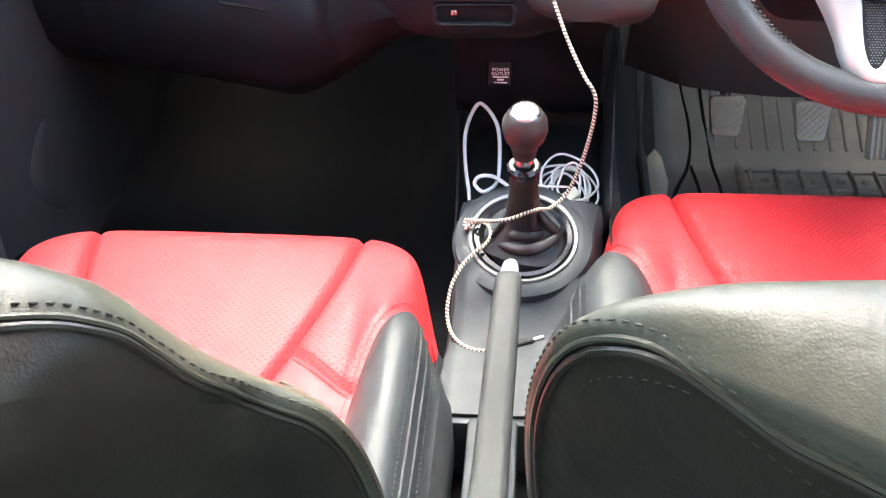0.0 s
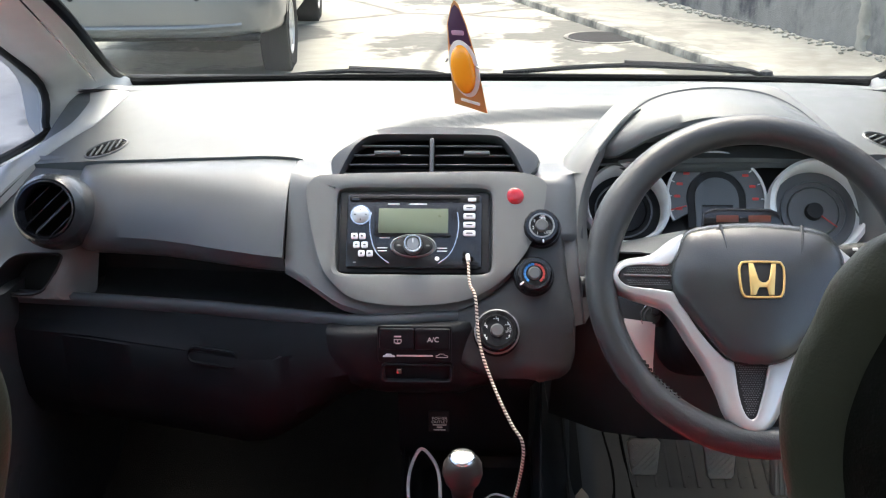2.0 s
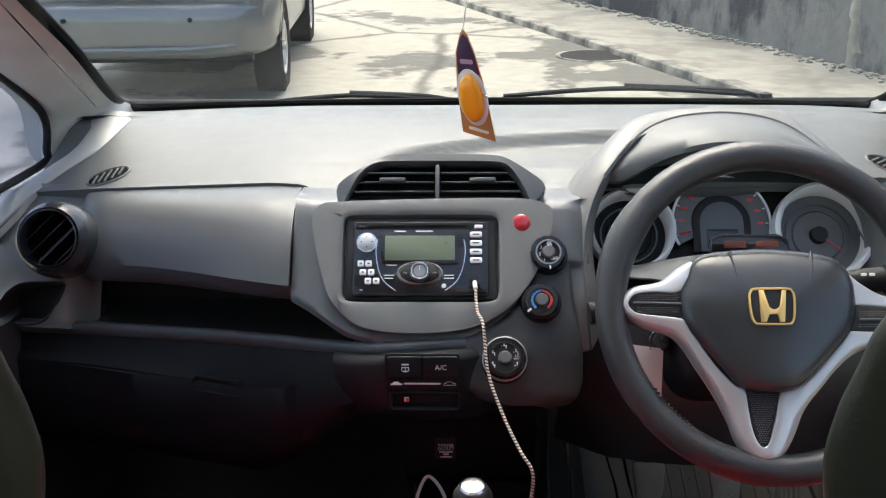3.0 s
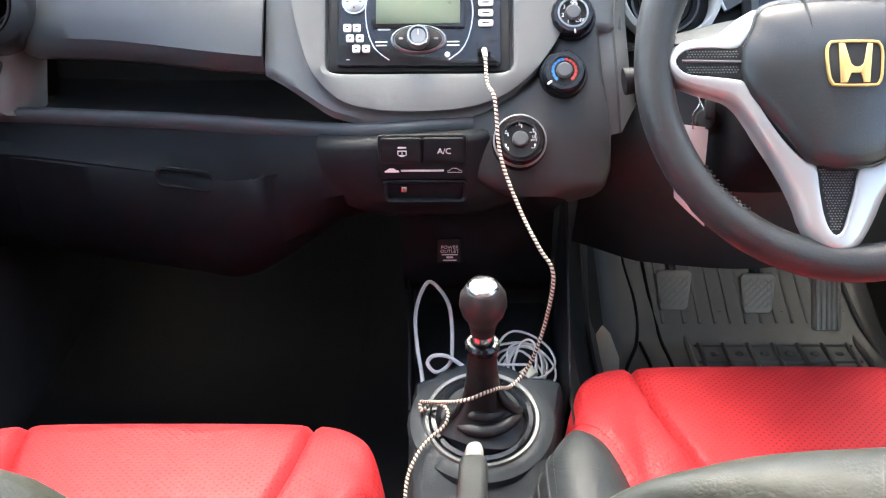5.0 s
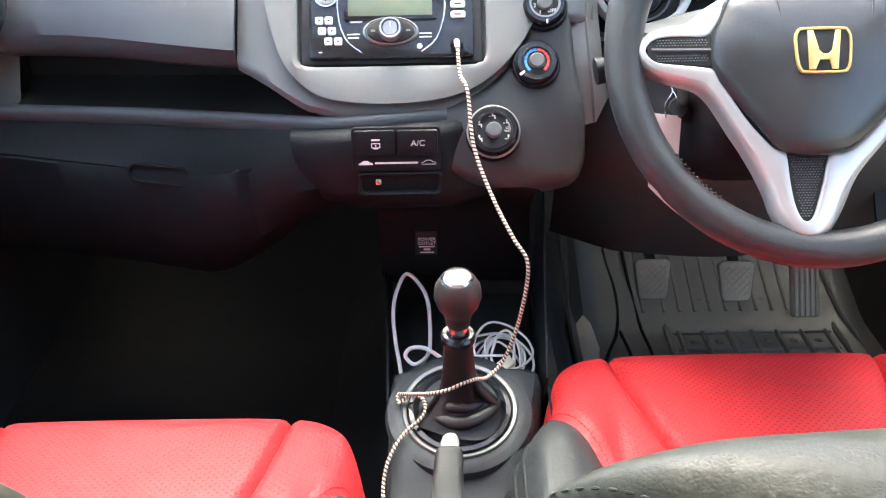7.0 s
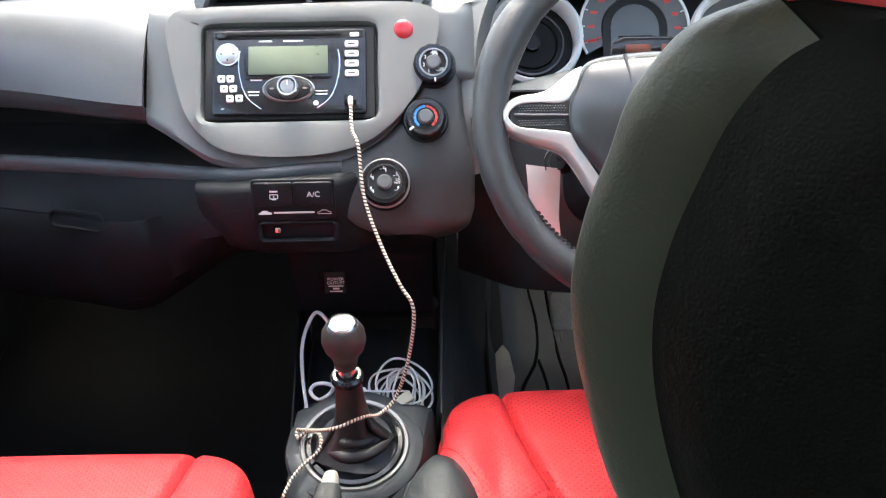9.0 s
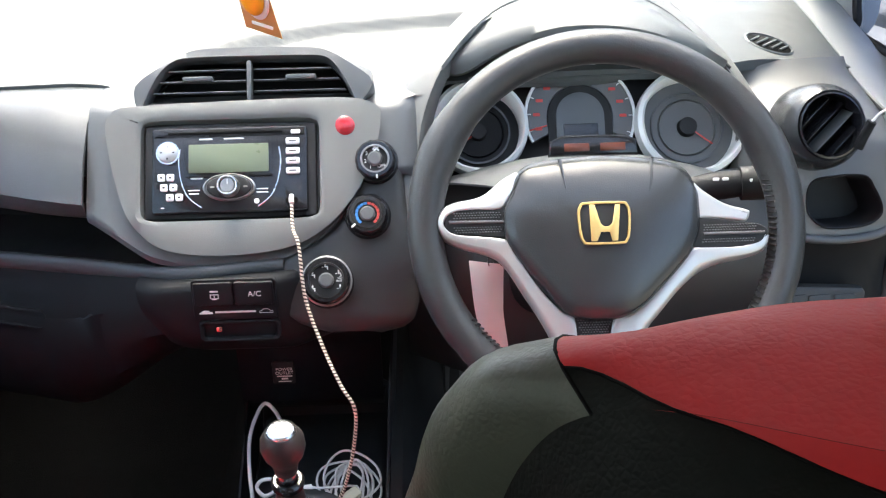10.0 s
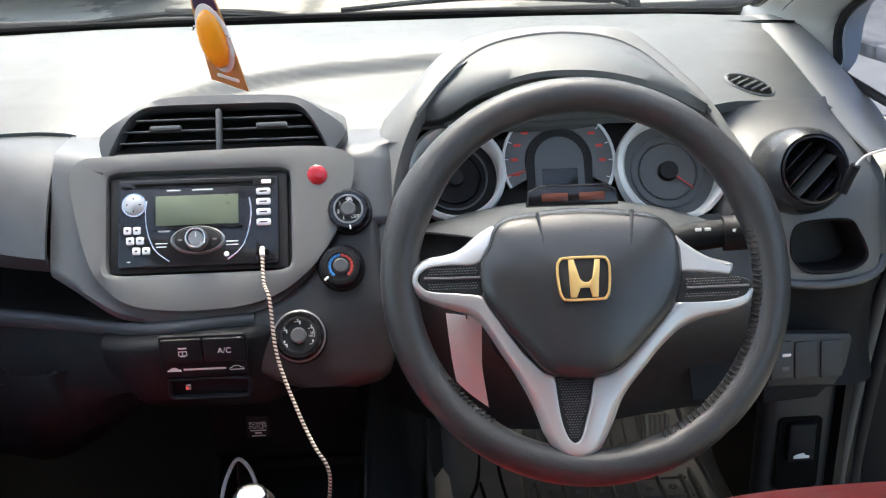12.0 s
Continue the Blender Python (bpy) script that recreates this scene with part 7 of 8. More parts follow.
def build_tunnel_side():
    rows = []
    for y in span(1.02, 1.86, 22):
        up = max(0.0, y - 1.55)
        rows.append([(0.172, y, 0.24 + 0.25 * up), (0.186, y, 0.23 + 0.25 * up), (0.200, y, 0.17 + 0.3 * up), (0.222, y, 0.10 + 0.4 * up), (0.250, y, 0.05 + 0.4 * up), (0.285, y, 0.022 + 0.4 * up)])
    tagged(link_mesh("trim_tunnel_side", thick(grid(rows), 0.004), TUNNEL), "dark grey carpeted side of the centre tunnel", "tunnel side", kind="structure")


build_tunnel_side()
build_mat()
build_pedals()


# ---- seats ----
def smooth(a, b, t):
    t = max(0.0, min(1.0, (t - a) / (b - a)))
    return t * t * (3 - 2 * t)


def stitches(pts, gap, length, r, lift=(0, 0, 0)):
    """Short raised thread lengths along a line of points."""
    out, run, nxt = [], 0.0, 0.0
    lift = Vector(lift)
    for a, b in zip(pts, pts[1:]):
        run += (b - a).length
        if run > nxt and (b - a).length > 1e-5:
            d = (b - a).normalized() * length
            out.append(tube([a, a + d * 0.2 + lift, a + d * 0.5 + lift, a + d * 0.8 + lift, a + d], lambda t: r * (0.35 + 0.65 * math.sin(math.pi * t) ** 0.5), 6))
            nxt = run + gap
    return join(*out)


def pillow(parent, cx, outline, zb, edge_y, bulge, depth, lean, z_lean, roll, mats, names, span_w, side=0.0, split=None):
    """A padded back: rear panel, rolled rim and front, about a front-view outline from one foot over the top to the other.
    edge_y: depth of the rear edge; bulge: how far the rear panel swells backwards; lean: how far the foot stands forward."""
    pts = spline([(x, 0, z) for x, z in outline], 6)
    top = max(p.z for p in pts)

    def rear_y(x, z):
        u = (x - cx) / span_w
        fall = lean * max(0.0, (z_lean - z) / (z_lean - zb))
        return edge_y - bulge * max(0.0, 1 - u * u) ** 1.5 + fall

    n = len(pts)
    nrm = []
    for i in range(n):
        d = pts[min(i + 1, n - 1)] - pts[max(i - 1, 0)]
        nrm.append(Vector((-d.z, 0, d.x)).normalized() * (1 if pts[0].x < pts[-1].x else -1))
    def shell(k):
        out = []
        for p in pts:
            x, z = cx + (p.x - cx) * k, zb + (p.z - zb) * k
            out.append(Vector((x, rear_y(x, z) - 0.016 * (1 - k ** 6) + 0.010 * smooth(0.93, 1.0, k), z)))
        return out
    def rim(q, extra=0.0, ahead=None, base=None):
        """base: for each point, the share of the depth at which q = 0 lies."""
        out = []
        for i, (p, nn) in enumerate(zip(pts, nrm)):
            fall = lean * max(0.0, (z_lean - p.z) / (z_lean - zb))
            y0 = rear_y(p.x, p.z) + 0.010
            y1 = edge_y + depth + fall
            b0 = base[i] if base else 0.0
            y = y0 + ((y1 - y0) * (b0 + (1 - b0) * q) if ahead is None else ahead)
            g = min(1.0, (y - y0) / max(0.01, edge_y + fall - y0 + 0.012))
            o = roll * math.sin(math.pi * 0.5 * g) - 2.5 * max(0.0, y - edge_y - fall - 0.002) ** 1.4 + extra
            o += side * abs(nn.x) ** 3 * math.sin(math.pi * 0.5 * min(1.0, 1.5 * (y - y0) / (y1 - y0)))
            out.append(Vector((p.x, y, p.z)) + nn * o)
        return out
    def face(k):
        last = rim(1.0)
        return [Vector((cx + (p.x - cx) * k, p.y + 0.03 * (1 - k ** 4) - 0.03 * (1 - k) * smooth(1.0, 0.6, k), zb + (p.z - zb) * k)) for p in last]
    obs = {}
    def shell_at(i, k):
        p = pts[i]
        x, z = cx + (p.x - cx) * k, zb + (p.z - zb) * k
        return Vector((x, rear_y(x, z) - 0.016 * (1 - k ** 6) + 0.010 * smooth(0.93, 1.0, k), z))
    ks = [split(p.x, p.z) if split else 1.0 for p in pts]
    obs["rear"] = part(names[0], grid([[shell_at(i, 0.02 + (ks[i] - 0.02) * q) for i in range(n)] for q in span(0, 1, 30)]), mats[0], parent, "", 60)
    if split:
        obs["band"] = [[shell_at(i, ks[i] + (1 - ks[i]) * q) for i in range(n)] for q in span(0, 1, 6)]
    obs["seam"] = [[shell_at(i, ks[i] + d) for i in range(n)] for d in (0.0, 0.014, -0.020)]
    obs["front"] = part(names[2], grid([face(k) for k in span(1.0, 0.02, 12)]), mats[2], parent, "", 60)
    return pts, shell, rim, obs


def build_seat(name, label, cx, yf, inner, wide, back_cx, outline, span_w, head, drop):
    """cx: middle; yf: front edge; inner: +1 if the console lies towards +x."""
    seat = thing(name, label, "car seat", group="front seats")
    W, L = 0.257, 0.52
    BORDER = [(0.20, 1.0), (0.235, 0.985), (0.26, 0.955), (0.30, 0.915), (0.36, 0.865), (0.42, 0.815), (0.48, 0.778), (0.55, 0.75), (0.62, 0.73), (0.75, 0.70), (1.0, 0.68)]
    border = lambda v: sum(table(v + d, BORDER) for d in (-0.02, 0.0, 0.02)) / 3
    centre = lambda v: max(0.3, 0.64 - 0.1 * v - 0.6 * v * v)
    cross = lambda q: 0.50 + 0.11 * q

    def cushion(u, v):
        """u -1..1 across, v 0 at the front edge to 1 at the back."""
        au = abs(u)
        z = 0.258 + 0.038 * smooth(0.66, 0.85, au) * smooth(0.22, 0.5, v) - 0.028 * v * (1 - au * 0.4)
        z -= 0.07 * smooth(0.84, 1.0, au) ** 2
        fr = max(0.0, (0.17 - v) / 0.17)
        z -= 0.085 * fr ** 2.4
        z += 0.012 * math.sin(math.pi * min(1, v * 1.5)) * (1 - au ** 2)
        z -= 0.011 * math.exp(-((au - centre(v)) / 0.020) ** 2)
        q = (au - centre(v)) / max(0.05, border(v) - centre(v))
        if 0 < q < 1:
            z -= 0.006 * math.exp(-((v - cross(q)) / 0.012) ** 2)
            z += 0.008 * math.sin(math.pi * q) * smooth(0.0, 0.3, v)
        z -= 0.009 * math.exp(-((au - border(v)) / 0.025) ** 2) * (v > 0.2)
        x = u * W * (1 - 0.03 * fr ** 2) + math.copysign(wide, u) * smooth(0.7, 1.0, au) * smooth(0.2, 0.5, v)
        y = yf - L * v - 0.14 * au ** 8 * (1 - v) ** 2
        return Vector((cx + x, y, z))

    part("cushion_base", rbox(2 * W - 0.06, L - 0.10, 0.15, 0.03, 3, shift(cx, yf - L / 2 - 0.04, 0.12)), LEATHER_CUSHION, seat)

    def panel(name, fn, mat, lab, cols, rows):
        bm = grid([[cushion(*fn(i / rows, j / cols)) for j in range(cols + 1)] for i in range(rows + 1)])
        part(name, thick(bm, 0.008), mat, seat, lab, 60)

    panel("centre_panel", lambda i, j: ((2 * j - 1) * centre(i), i), LEATHER_RED_HOLES, "red perforated leather centre panel", 44, 64)
    for sgn in (-1, 1):
        side = "inner" if sgn * inner > 0 else "outer"
        wing = lambda v, j: sgn * (centre(v) + (border(v) - centre(v)) * j)
        panel(side + "_wing", lambda i, j: (wing(i * cross(j), j), i * cross(j)), LEATHER_RED_HOLES, "red leather side wing", 18, 40)
        panel(side + "_wing", lambda i, j: (wing(cross(j) + (1 - cross(j)) * i, j), cross(j) + (1 - cross(j)) * i), LEATHER_RED, "red leather side wing", 18, 34)
        panel(side + "_bolster", lambda i, j: (sgn * (border(0.205 + 0.795 * i) + (1 - border(0.205 + 0.795 * i)) * j), 0.205 + 0.795 * i), LEATHER_CUSHION, "black leather side bolster", 18, 60)
        st = []
        for dv in (-0.016, 0.016):
            line = []
            for q in span(0.05, 0.95, 60):
                v = cross(q) + dv
                line.append(cushion(wing(v, q), v) + Vector((0, 0, 0.0006)))
            st.append(stitches(line, 0.0045, 0.003, 0.0007))
        line = [cushion(sgn * (border(v) - 0.02), v) + Vector((0, 0, 0.0006)) for v in span(0.26, 0.98, 200)]
        st.append(stitches(line, 0.0045, 0.003, 0.0007))
        tagged(part("stitching", join(*st), LEATHER_RED, seat), kind="stuff")
        rows = []
        for v in span(0.0, 1, 24):
            p = cushion(sgn, v)
            rows.append([p, p + Vector((sgn * 0.012, 0, -0.03)), p + Vector((sgn * 0.014, 0, -0.08)), Vector((p.x + sgn * 0.004, p.y, 0.04))])
        part("side_skirt", thick(grid(rows), 0.006), LEATHER_CUSHION, seat)
        for o, rr in ((0.930, 0.0017), (0.950, 0.0017)):
            line = [cushion(sgn * o, v) + Vector((0, 0, 0.0012)) for v in span(0.31, 0.98, 40)]
            part("piping", tube(line, rr, 8), LEATHER_CUSHION, seat)
        st = [stitches([cushion(sgn * o, v) + Vector((0, 0, 0.001)) for v in span(0.30, 0.98, 240)], 0.006, 0.0034, 0.0005) for o in (0.915, 0.967)]
        tagged(part("stitching", join(*st), LEATHER_CUSHION, seat), kind="stuff")
    rows = []
    for u in span(-1, 1, 31):
        p = cushion(u, 0.0)
        rows.append([p, p + Vector((0, 0.002, -0.03)), Vector((p.x, p.y - 0.03, 0.05))])
    part("front_skirt", thick(grid(rows), 0.006), LEATHER_RED, seat, "red leather front skirt")

    # backrest
    far = lambda x: abs(x - back_cx) / abs(outline[0][0] - back_cx)
    split = lambda x, z: 1.0 - 0.034 * smooth(0.98, 0.80, far(x)) * smooth(0.60, 0.68, z)
    # rear panel takes the leather tone that holds the shade
    pts, shell, rim, obs = pillow(seat, back_cx, outline, 0.23, 0.345, 0.160, 0.066, 0.16, 0.68, 0.015, (LEATHER_SHADED, LEATHER_BLACK, LEATHER_BLACK), ("rear_panel", "rim", "front_panel"), span_w, 0.0, split if drop else None)
    steps = (0.0, 0.03, 0.08, 0.15, 0.25, 0.36, 0.48, 0.6, 0.72, 0.83, 0.92, 1.0)
    start = None if drop else [0.30 * smooth(0.585, 0.665, p.z) + 0.001 for p in pts]
    if start:
        part("rim", grid([rim(0, 0.0, None, [b * f for b in start]) for f in span(0, 1, 6)]), LEATHER_SHADED, seat, "seat back edge with shade put into the leather colour", 60)
    roll = grid((obs["band"][:-1] if drop else []) + [rim(q, 0.0, None, start) for q in steps])
    bmesh.ops.remove_doubles(roll, verts=roll.verts, dist=0.00005)
    part("rim", roll, LEATHER_BLACK, seat, "black leather shoulder roll", 75)
    part("backrest_insert", thick(grid([[Vector((back_cx + u * 0.16, 0.47 + 0.12 * (0.64 - z) / 0.4, z)) for u in span(-1, 1, 12)] for z in span(0.26, 0.50, 12)]), 0.004), LEATHER_RED_HOLES, seat, "red perforated backrest insert", 60)
    fine = lambda line: spline(line, 6)
    if drop:
        mix = [smooth(1.0, 0.985, split(p.x, p.z)) for p in pts]
        blend = lambda a, b: [q.lerp(p, m) for p, q, m in zip(a, b, mix)]
        seams = [obs["seam"][0], blend(obs["seam"][1], rim(0, 0.0, 0.009)), blend(obs["seam"][2], shell(0.978))]
    else:
        shifted = lambda d: rim(0, 0.0, None, [max(0.0, b + d) for b in start])
        seams = [shifted(0.0), shifted(0.10), shifted(-0.12)]
    off = Vector((0, -0.0005, 0.0005))
    part("piping", tube([p + off * 0.5 for p in seams[0]], 0.0022, 8), LEATHER_SHADED, seat)
    part("seam", tube([p.lerp(q, 0.24) + off * 0.2 for p, q in zip(seams[0], seams[1])], 0.0009, 6), DEEP_BLACK, seat)
    part("piping", tube([p.lerp(q, 0.42) for p, q in zip(seams[0], seams[1])], 0.0019, 8), LEATHER_BLACK, seat)
    st = [stitches(fine([p + off for p in seams[1]]), 0.0062, 0.0036, 0.0007)]
    if drop:
        st.append(stitches(fine([p + off for p in seams[2]]), 0.0062, 0.0036, 0.0004))
    tagged(part("stitching", join(*st), STITCH, seat), kind="stuff")

    # head restraint: rear panel with shade in its black, black sides, red crown and front
    hx, outl, hw = head
    h = new("headrest")
    h.parent = seat
    h["label"] = "black leather headrest with red crown"
    pts, shell, rim, obs = pillow(h, hx, [(hx + x, z) for x, z in outl], 0.73, 0.243, 0.080, 0.045, 0.02, 0.93, 0.004, (SHADED_BACK, LEATHER_BLACK, LEATHER_RED), ("headrest_back", "side_panel", "headrest_front"), hw, 0.034, lambda x, z: 1 - 0.027 * smooth(0.096, 0.060, abs(x - hx)) * (z > 0.9))
    qs = (0.0, 0.04, 0.1, 0.2, 0.32, 0.45, 0.6, 0.74, 0.86, 0.94, 1.0)
    loops = [rim(q) for q in qs]
    n = len(pts)
    cut = [i for i in range(n) if pts[i].z > 0.9 and abs(pts[i].x - hx) < 0.108]
    a, b = min(cut), max(cut)
    start = [0.20 * smooth(0.092, 0.108, abs(p.x - hx)) + 0.002 for p in pts]
    part("red_crown", join(grid([rim(q, 0.0, None, start)[a:b + 1] for q in qs]), grid([lp[a:b + 1] for lp in obs["band"]])), LEATHER_RED, h, "red leather crown", 60)
    part("crown_border", grid([rim(0, 0.0, None, [c * f for c in start])[a:b + 1] for f in span(0, 1, 7)]), SHADED_BACK, h, "black leather border under the crown", 60)
    for s0, s1 in ((0, a), (b, n - 1)):
        part("side_panel", grid([lp[s0:s1 + 1] for lp in loops]), LEATHER_BLACK, h, "", 60)
    hem = [p if c < 0.003 else q for p, q, c in zip(obs["band"][0], rim(0, 0.0001, None, start), start)]
    part("seam", tube(hem[a:b + 1], 0.0004, 6), DEEP_BLACK, h)
    for k in (a, b):
        part("seam", tube([lp[k] for lp in loops], 0.0005, 6), DEEP_BLACK, h)
    for dx in (-0.055, 0.055):
        part("headrest_post", tube([(hx + dx, 0.30, 0.66), (hx + dx, 0.255, 0.76)], 0.006, 12), CHROME, h)


def mirrored(pts, c):
    """An outline from its inner foot to the crown, completed on the other side of c."""
    return pts + [(2 * c - x, z) for x, z in pts[::-1] if abs(x - c) > 1e-6]


DRIVER_OUTLINE = mirrored([(0.115, 0.23), (0.098, 0.35), (0.087, 0.48), (0.083, 0.56), (0.085, 0.61), (0.093, 0.645), (0.107, 0.666), (0.130, 0.679), (0.165, 0.6865), (0.23, 0.690), (0.31, 0.690)], 0.385)
PASSENGER_OUTLINE = mirrored([(-0.03, 0.23), (-0.02, 0.33), (-0.013, 0.40), (-0.012, 0.47), (-0.016, 0.525), (-0.022, 0.553), (-0.032, 0.573), (-0.046, 0.584), (-0.064, 0.597), (-0.082, 0.616), (-0.098, 0.641), (-0.108, 0.659), (-0.122, 0.675), (-0.146, 0.685), (-0.18, 0.688), (-0.22, 0.688)], -0.27)
HEAD_OUTLINE = mirrored([(-0.098, 0.73), (-0.118, 0.77), (-0.130, 0.81), (-0.134, 0.84), (-0.132, 0.865), (-0.127, 0.887), (-0.121, 0.907), (-0.112, 0.923), (-0.097, 0.934), (-0.072, 0.940), (-0.04, 0.943)], 0.0)
build_seat("driver_seat", "red and black leather driver's seat", 0.410, 1.195, -1, 0.046, 0.385, DRIVER_OUTLINE, 0.303, (0.363, HEAD_OUTLINE, 0.138), True)
build_seat("passenger_seat", "red and black leather passenger seat", -0.278, 1.076, 1, 0.012, -0.27, PASSENGER_OUTLINE, 0.215, (-0.28, HEAD_OUTLINE, 0.138), False)


# ---- loose things ----
def build_cables():
    # braided charging cord: from the radio socket down, across the gaiter, along the console
    c = thing("braided_cable", "brown and white braided charging cable plugged into the radio", "cable")
    plug = STACK @ Vector((0.0725, 0.028, 0.016))
    pts = [STACK @ Vector((0.0735, 0.010, 0.022)), STACK @ Vector((0.0755, -0.02, 0.028)), (0.083, 1.145, 0.585), (0.089, 1.12, 0.53), (0.108, 1.09, 0.483), (0.128, 1.06, 0.45), (0.142, 1.047, 0.430), (0.1425, 1.046, 0.40), (0.133, 1.05, 0.346), (0.118, 1.055, 0.30), (0.10, 1.037, 0.291), (0.087, 1.016, 0.302), (0.072, 1.001, 0.306), (0.058, 0.995, 0.303), (0.042, 0.999, 0.296), (0.025, 1.016, 0.284), (0.008, 1.039, 0.269), (0.0, 1.046, 0.264), (0.002, 1.037, 0.259), (0.013, 1.042, 0.265), (0.026, 1.036, 0.266), (0.031, 1.024, 0.262), (0.027, 1.012, 0.256), (0.009, 0.998, 0.246), (-0.003, 0.984, 0.236), (-0.012, 0.968, 0.220), (-0.0145, 0.948, 0.200), (-0.008, 0.928, 0.188), (0.007, 0.913, 0.183), (0.027, 0.907, 0.182), (0.047, 0.911, 0.182), (0.066, 0.918, 0.1825)]
    part("cord", tube(spline(pts, 14), 0.0021, 10, uv=True), BRAID, c)
    part("plug", tube([STACK @ Vector((0.0735, 0.012, 0.0215)), STACK @ Vector((0.0728, 0.0175, 0.0185)), STACK @ Vector((0.0725, 0.0225, 0.013))], 0.0030, 12), WHITE_CABLE, c, "white plug sleeve")
    p = thing("cable_tip", "black metal-tipped end of the charging cable on the console", "cable end")
    part("sleeve", tube([(0.062, 0.917, 0.1835), (0.084, 0.926, 0.184)], 0.0045, 12), BLACK_MATT, p)
    part("tip", tube([(0.084, 0.926, 0.184), (0.096, 0.931, 0.1845)], 0.0032, 10, flat=0.6), CHROME, p)
    # white cable standing in a loop beside the outlet
    w = thing("white_cable", "white cable looped upright in the stowage tray", "cable")
    pts = [(0.0, 1.13, 0.216), (-0.002, 1.15, 0.234), (-0.008, 1.18, 0.253), (-0.012, 1.22, 0.273), (-0.008, 1.25, 0.288), (0.004, 1.27, 0.302), (0.02, 1.26, 0.294), (0.032, 1.23, 0.283), (0.035, 1.19, 0.257), (0.032, 1.16, 0.246), (0.016, 1.145, 0.242), (0.005, 1.15, 0.251), (0.012, 1.155, 0.259), (0.03, 1.155, 0.258), (0.05, 1.15, 0.246)]
    part("cord", tube(spline(pts, 8), 0.0026, 10), WHITE_CABLE, w)
    # a coiled white charger cable
    k = thing("coiled_cable", "thin white cable coiled in the stowage tray", "cable")
    rnd = random.Random(11)
    pts = []
    for i in range(8 * 10):
        a = 2 * math.pi * i / 10
        r = 0.026 + 0.010 * math.sin(i * 0.37) + rnd.uniform(-0.002, 0.002)
        pts.append((0.122 + r * 1.05 * math.cos(a) + 0.006 * math.sin(i * 0.21), 1.165 + r * 1.25 * math.sin(a), 0.228 + 0.022 * (i / 80) + 0.006 * math.sin(a * 1.5 + i * 0.1) + 0.012 * math.sin(a)))
    pts += [(0.09, 1.13, 0.262), (0.075, 1.125, 0.268)]
    part("cord", tube(spline(pts, 4), 0.0016, 8), WHITE_CABLE, k)
    part("plug", rbox(0.016, 0.03, 0.008, 0.002, 2, Matrix.Translation((0.123, 1.135, 0.243)) @ Euler((0.3, 0.2, -0.9)).to_matrix().to_4x4()), material("cream_plug", (0.55, 0.52, 0.4), 0.5), k, "cream plug")
    part("plug", tube([(0.078, 1.125, 0.268), (0.058, 1.118, 0.270)], 0.0035, 10, flat=0.6), WHITE_CABLE, k)


def build_tag():
    t = thing("key_tag", "pink paper tag hanging from the ignition key", "paper tag")
    m = frame_at((0.302, 1.165, 0.497), (1, -0.05, 0), (0.0, 0.05, 1))
    rows = []
    for q in span(0, 1, 14):
        # the strip hangs askew, curls forward and is cut off at a slant
        left, right = table(q, [(0, -0.0125), (0.35, -0.0175), (1, -0.0235)]), table(q, [(0, 0.0248), (0.5, 0.0165), (1, 0.0170)])
        low, high = -0.034 + 0.090 * q, -0.0695 + 0.121 * q
        rows.append([m @ Vector((left + (right - left) * k, low + (high - low) * k, 0.012 * math.sin(q * 2.4) + 0.003 * math.sin(k * 3.1) + 0.001 * math.sin(9 * q + 5 * k))) for k in span(0, 1, 6)])
    part("paper", thick(grid(rows), 0.0006), PAPER, t)
    part("wire", tube(spline([m @ Vector((0.0, 0.050, 0.012)), m @ Vector((-0.002, 0.066, 0.014)), m @ Vector((0.006, 0.078, 0.006)), m @ Vector((0.002, 0.088, -0.01)), (0.318, 1.16, 0.56)], 5), 0.0009, 6), CHROME, t)
    part("key", rbox(0.012, 0.03, 0.03, 0.004, 2, frame_at((0.318, 1.155, 0.575), (1, -0.2, 0), (0, 0.4, 0.9))), BLACK_MATT, t)


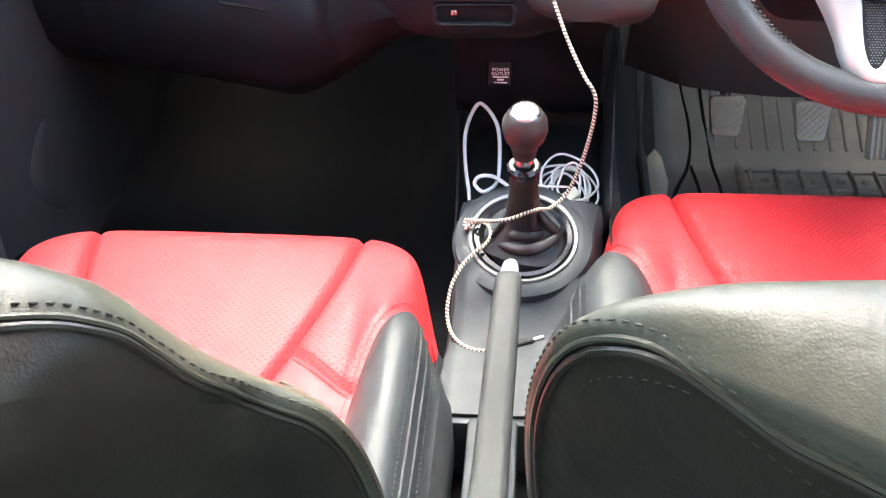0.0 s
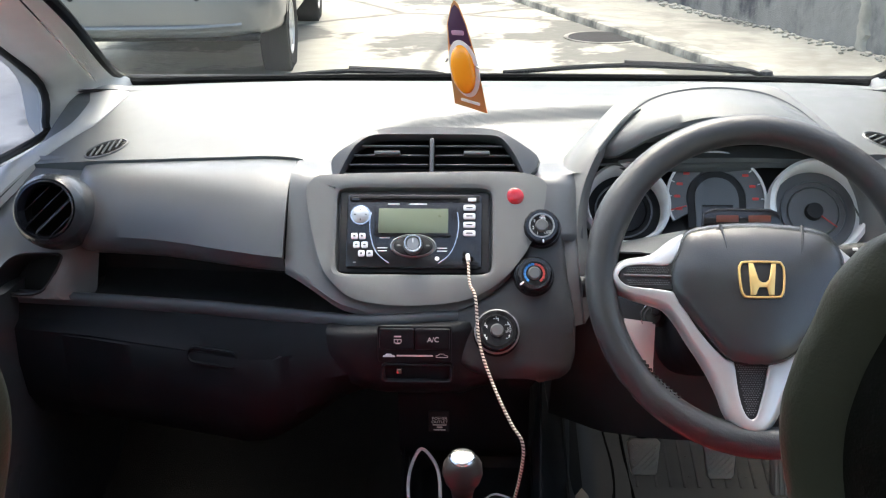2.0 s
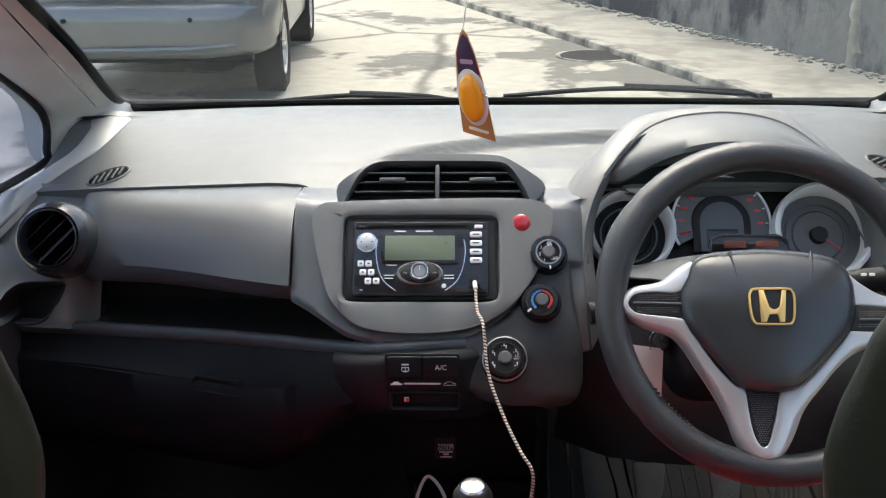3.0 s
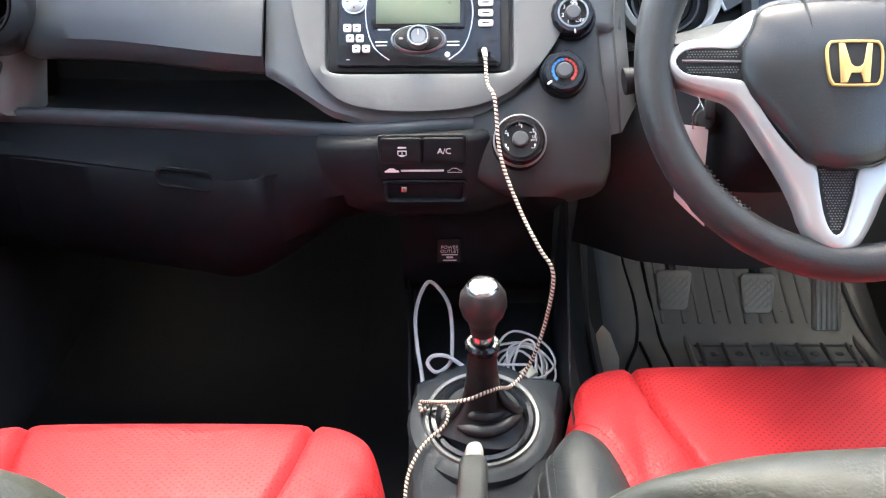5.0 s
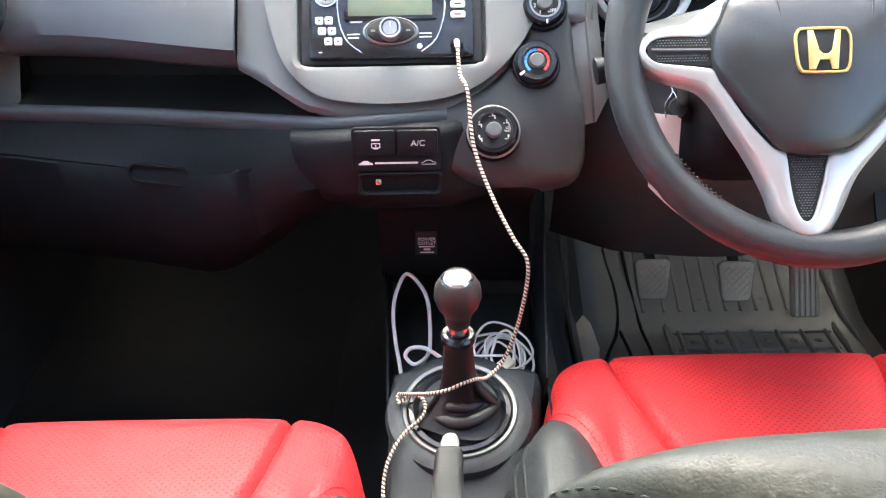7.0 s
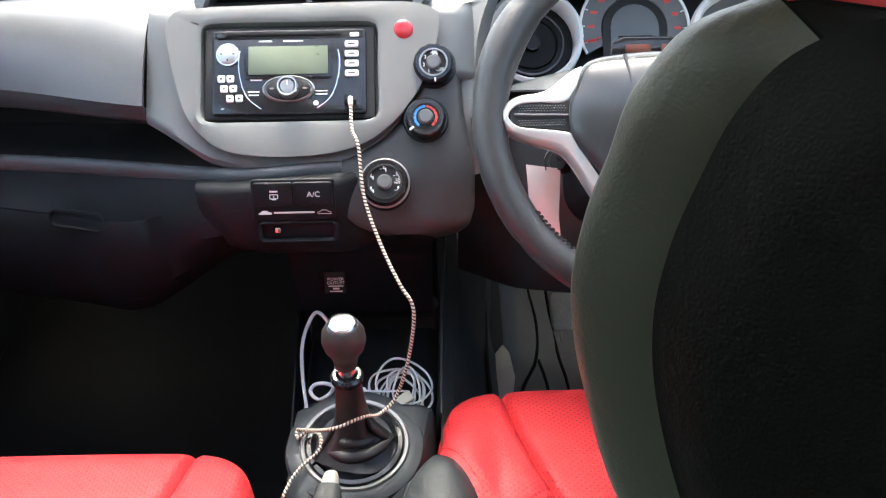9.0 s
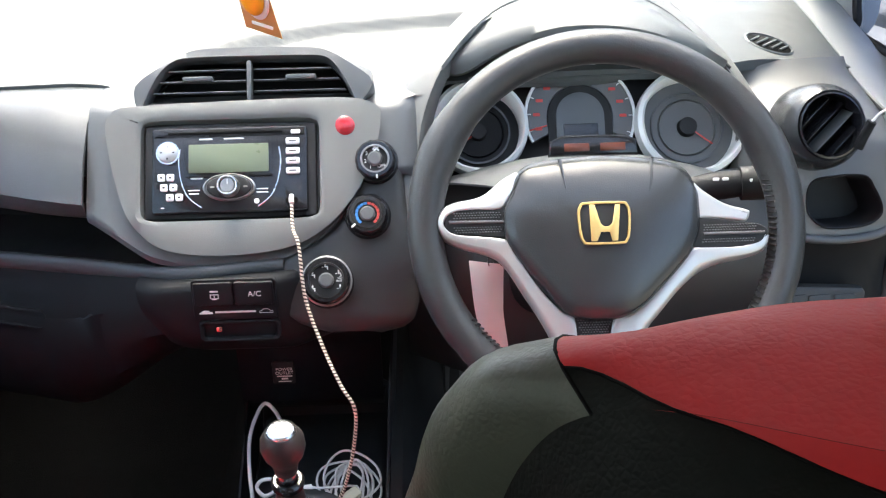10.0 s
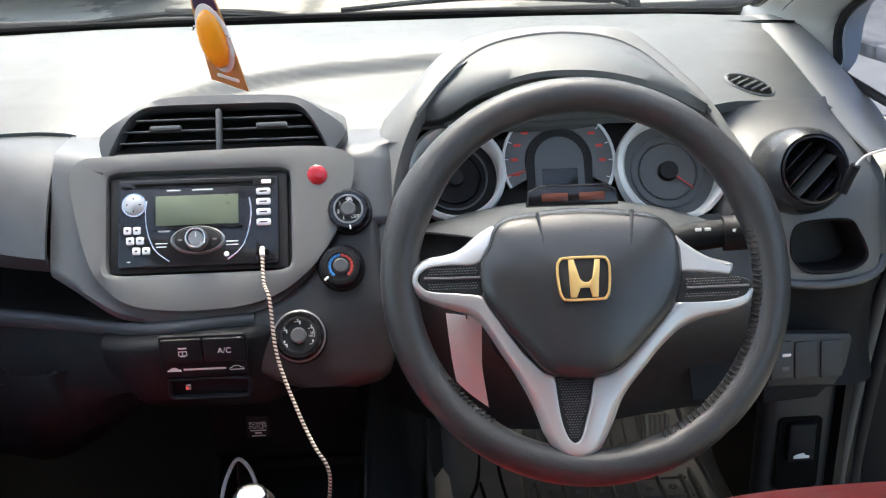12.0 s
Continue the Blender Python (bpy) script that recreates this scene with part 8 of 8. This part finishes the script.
def build_freshener():
    f = thing("air_freshener", "orange gel air freshener card hanging by a string", "air freshener")
    m = frame_at((0.067, 1.055, 0.902), (1, -0.7, 0), (-0.05, -0.30, 1)) @ Matrix.Diagonal((1.22, 0.92, 1, 1))
    card = [(-0.018, -0.060), (0.018, -0.069), (0.0145, 0.0), (0.009, 0.045), (0.004, 0.068), (0.0, 0.075), (-0.004, 0.068), (-0.012, 0.045), (-0.0165, 0.0)]
    part("card", slab(card, 0.0012, 0.0004, m), ORANGE_CARD, f, "brown and orange printed card")
    up = [(-0.0125, 0.018), (0.0118, 0.018), (0.0085, 0.045), (0.004, 0.064), (0.0, 0.069), (-0.004, 0.064), (-0.0105, 0.045)]
    part("upper_print", slab(up, 0.0006, 0.0002, m @ shift(0, 0, 0.0011)), PURPLE_CARD, f)
    part("bow_print", slab(rrect(0.014, 0.006, 0.002), 0.0004, 0.0001, m @ shift(-0.001, 0.034, 0.0016)), material("pale_violet_print", (0.45, 0.3, 0.42), 0.5), f)
    part("blister_edge", slab([(0.0165 * c, 0.037 * s - 0.012 - 0.002 * c) for c, s in circle(1, 32)], 0.0018, 0.0008, m @ shift(0, 0, 0.001)), WHITE_CABLE, f)
    part("gel", skin([[(0.0128 * a * c, 0.0315 * a * s - 0.012, z) for c, s in circle(1, 32)] for a, z in ((1.0, 0.0), (0.97, 0.004), (0.85, 0.007), (0.6, 0.009), (0.25, 0.010))], True, True, m @ shift(0, 0, 0.0024)), ORANGE, f, "orange gel capsule", 60)
    part("printed_bar", slab(rrect(0.022, 0.004, 0.001, 2), 0.0004, 0.0001, m @ shift(0.001, -0.0555, 0.0011) @ Matrix.Rotation(radians(-13), 4, "Z")), WHITE_INK, f)
    part("clip", tube([m @ Vector((-0.019, -0.004, 0.003)), m @ Vector((-0.0155, 0.001, 0.004))], 0.0011, 6), CHROME, f)
    part("clip", tube([m @ Vector((0.013, -0.006, 0.003)), m @ Vector((0.0185, -0.009, 0.004))], 0.0011, 6), CHROME, f)
    top = m @ Vector((0, 0.073, 0.0005))
    part("string", tube([top, (0.066, 1.03, 1.04), (0.068, 1.02, 1.07)], 0.0007, 6), WHITE_CABLE, f)
    # the mirror that it hangs from, above the picture
    mir = thing("rear_view_mirror", "black rear-view mirror on the windscreen", "mirror")
    part("housing", rbox(0.24, 0.035, 0.065, 0.015, 3, shift(0.085, 1.03, 1.105)), BLACK_MATT, mir)
    part("stalk", tube([(0.075, 1.05, 1.10), (0.075, 1.10, 1.035)], 0.011, 12), BLACK_MATT, mir)


def build_wipers():
    for x0, x1, y0, y1, z in ((-0.36, 0.02, 1.975, 1.985, 0.757), (0.14, 0.62, 1.985, 1.96, 0.770)):
        w = thing("wiper", "black windscreen wiper lying along the glass", "wiper", group="windscreen wipers")
        part("blade", tube(spline([(x0, y0, z), ((x0 + x1) / 2, (y0 + y1) / 2 - 0.012, z + 0.018), (x1, y1, z + 0.006)], 6), 0.005, 6), TYRE, w)
        part("arm", tube(spline([((x0 + x1) / 2, (y0 + y1) / 2, z + 0.022), (x1 - 0.03, y1 + 0.01, z + 0.012), (x1 + 0.05, y1 + 0.04, z - 0.01)], 5), 0.005, 6), BLACK_MATT, w)
        part("cap", lathe([(0.0, 0.018), (0.012, 0.014), (0.016, 0.0)], 16, shift(x1 + 0.05, y1 + 0.04, z - 0.012)), BLACK_MATT, w)
    cowl = link_mesh("trim_cowl", rbox(1.25, 0.12, 0.02, 0.006, 2, shift(XC, 2.045, 0.735)), BLACK_MATT)
    tagged(cowl, "black plastic cowl under the windscreen", "cowl", kind="structure")
    lead = thing("thin_lead", "thin white lead with a black clip on the side vent", "lead")
    part("cord", tube(spline([(0.86, 1.22, 0.690), (0.825, 1.25, 0.700), (0.795, 1.265, 0.690), (0.782, 1.27, 0.672)], 6), 0.0016, 8), WHITE_CABLE, lead)
    part("clip", tube([(0.783, 1.268, 0.676), (0.777, 1.272, 0.655), (0.772, 1.272, 0.640)], 0.006, 10), PLASTIC_LOW, lead)


build_cables()
build_tag()
build_freshener()
build_wipers()
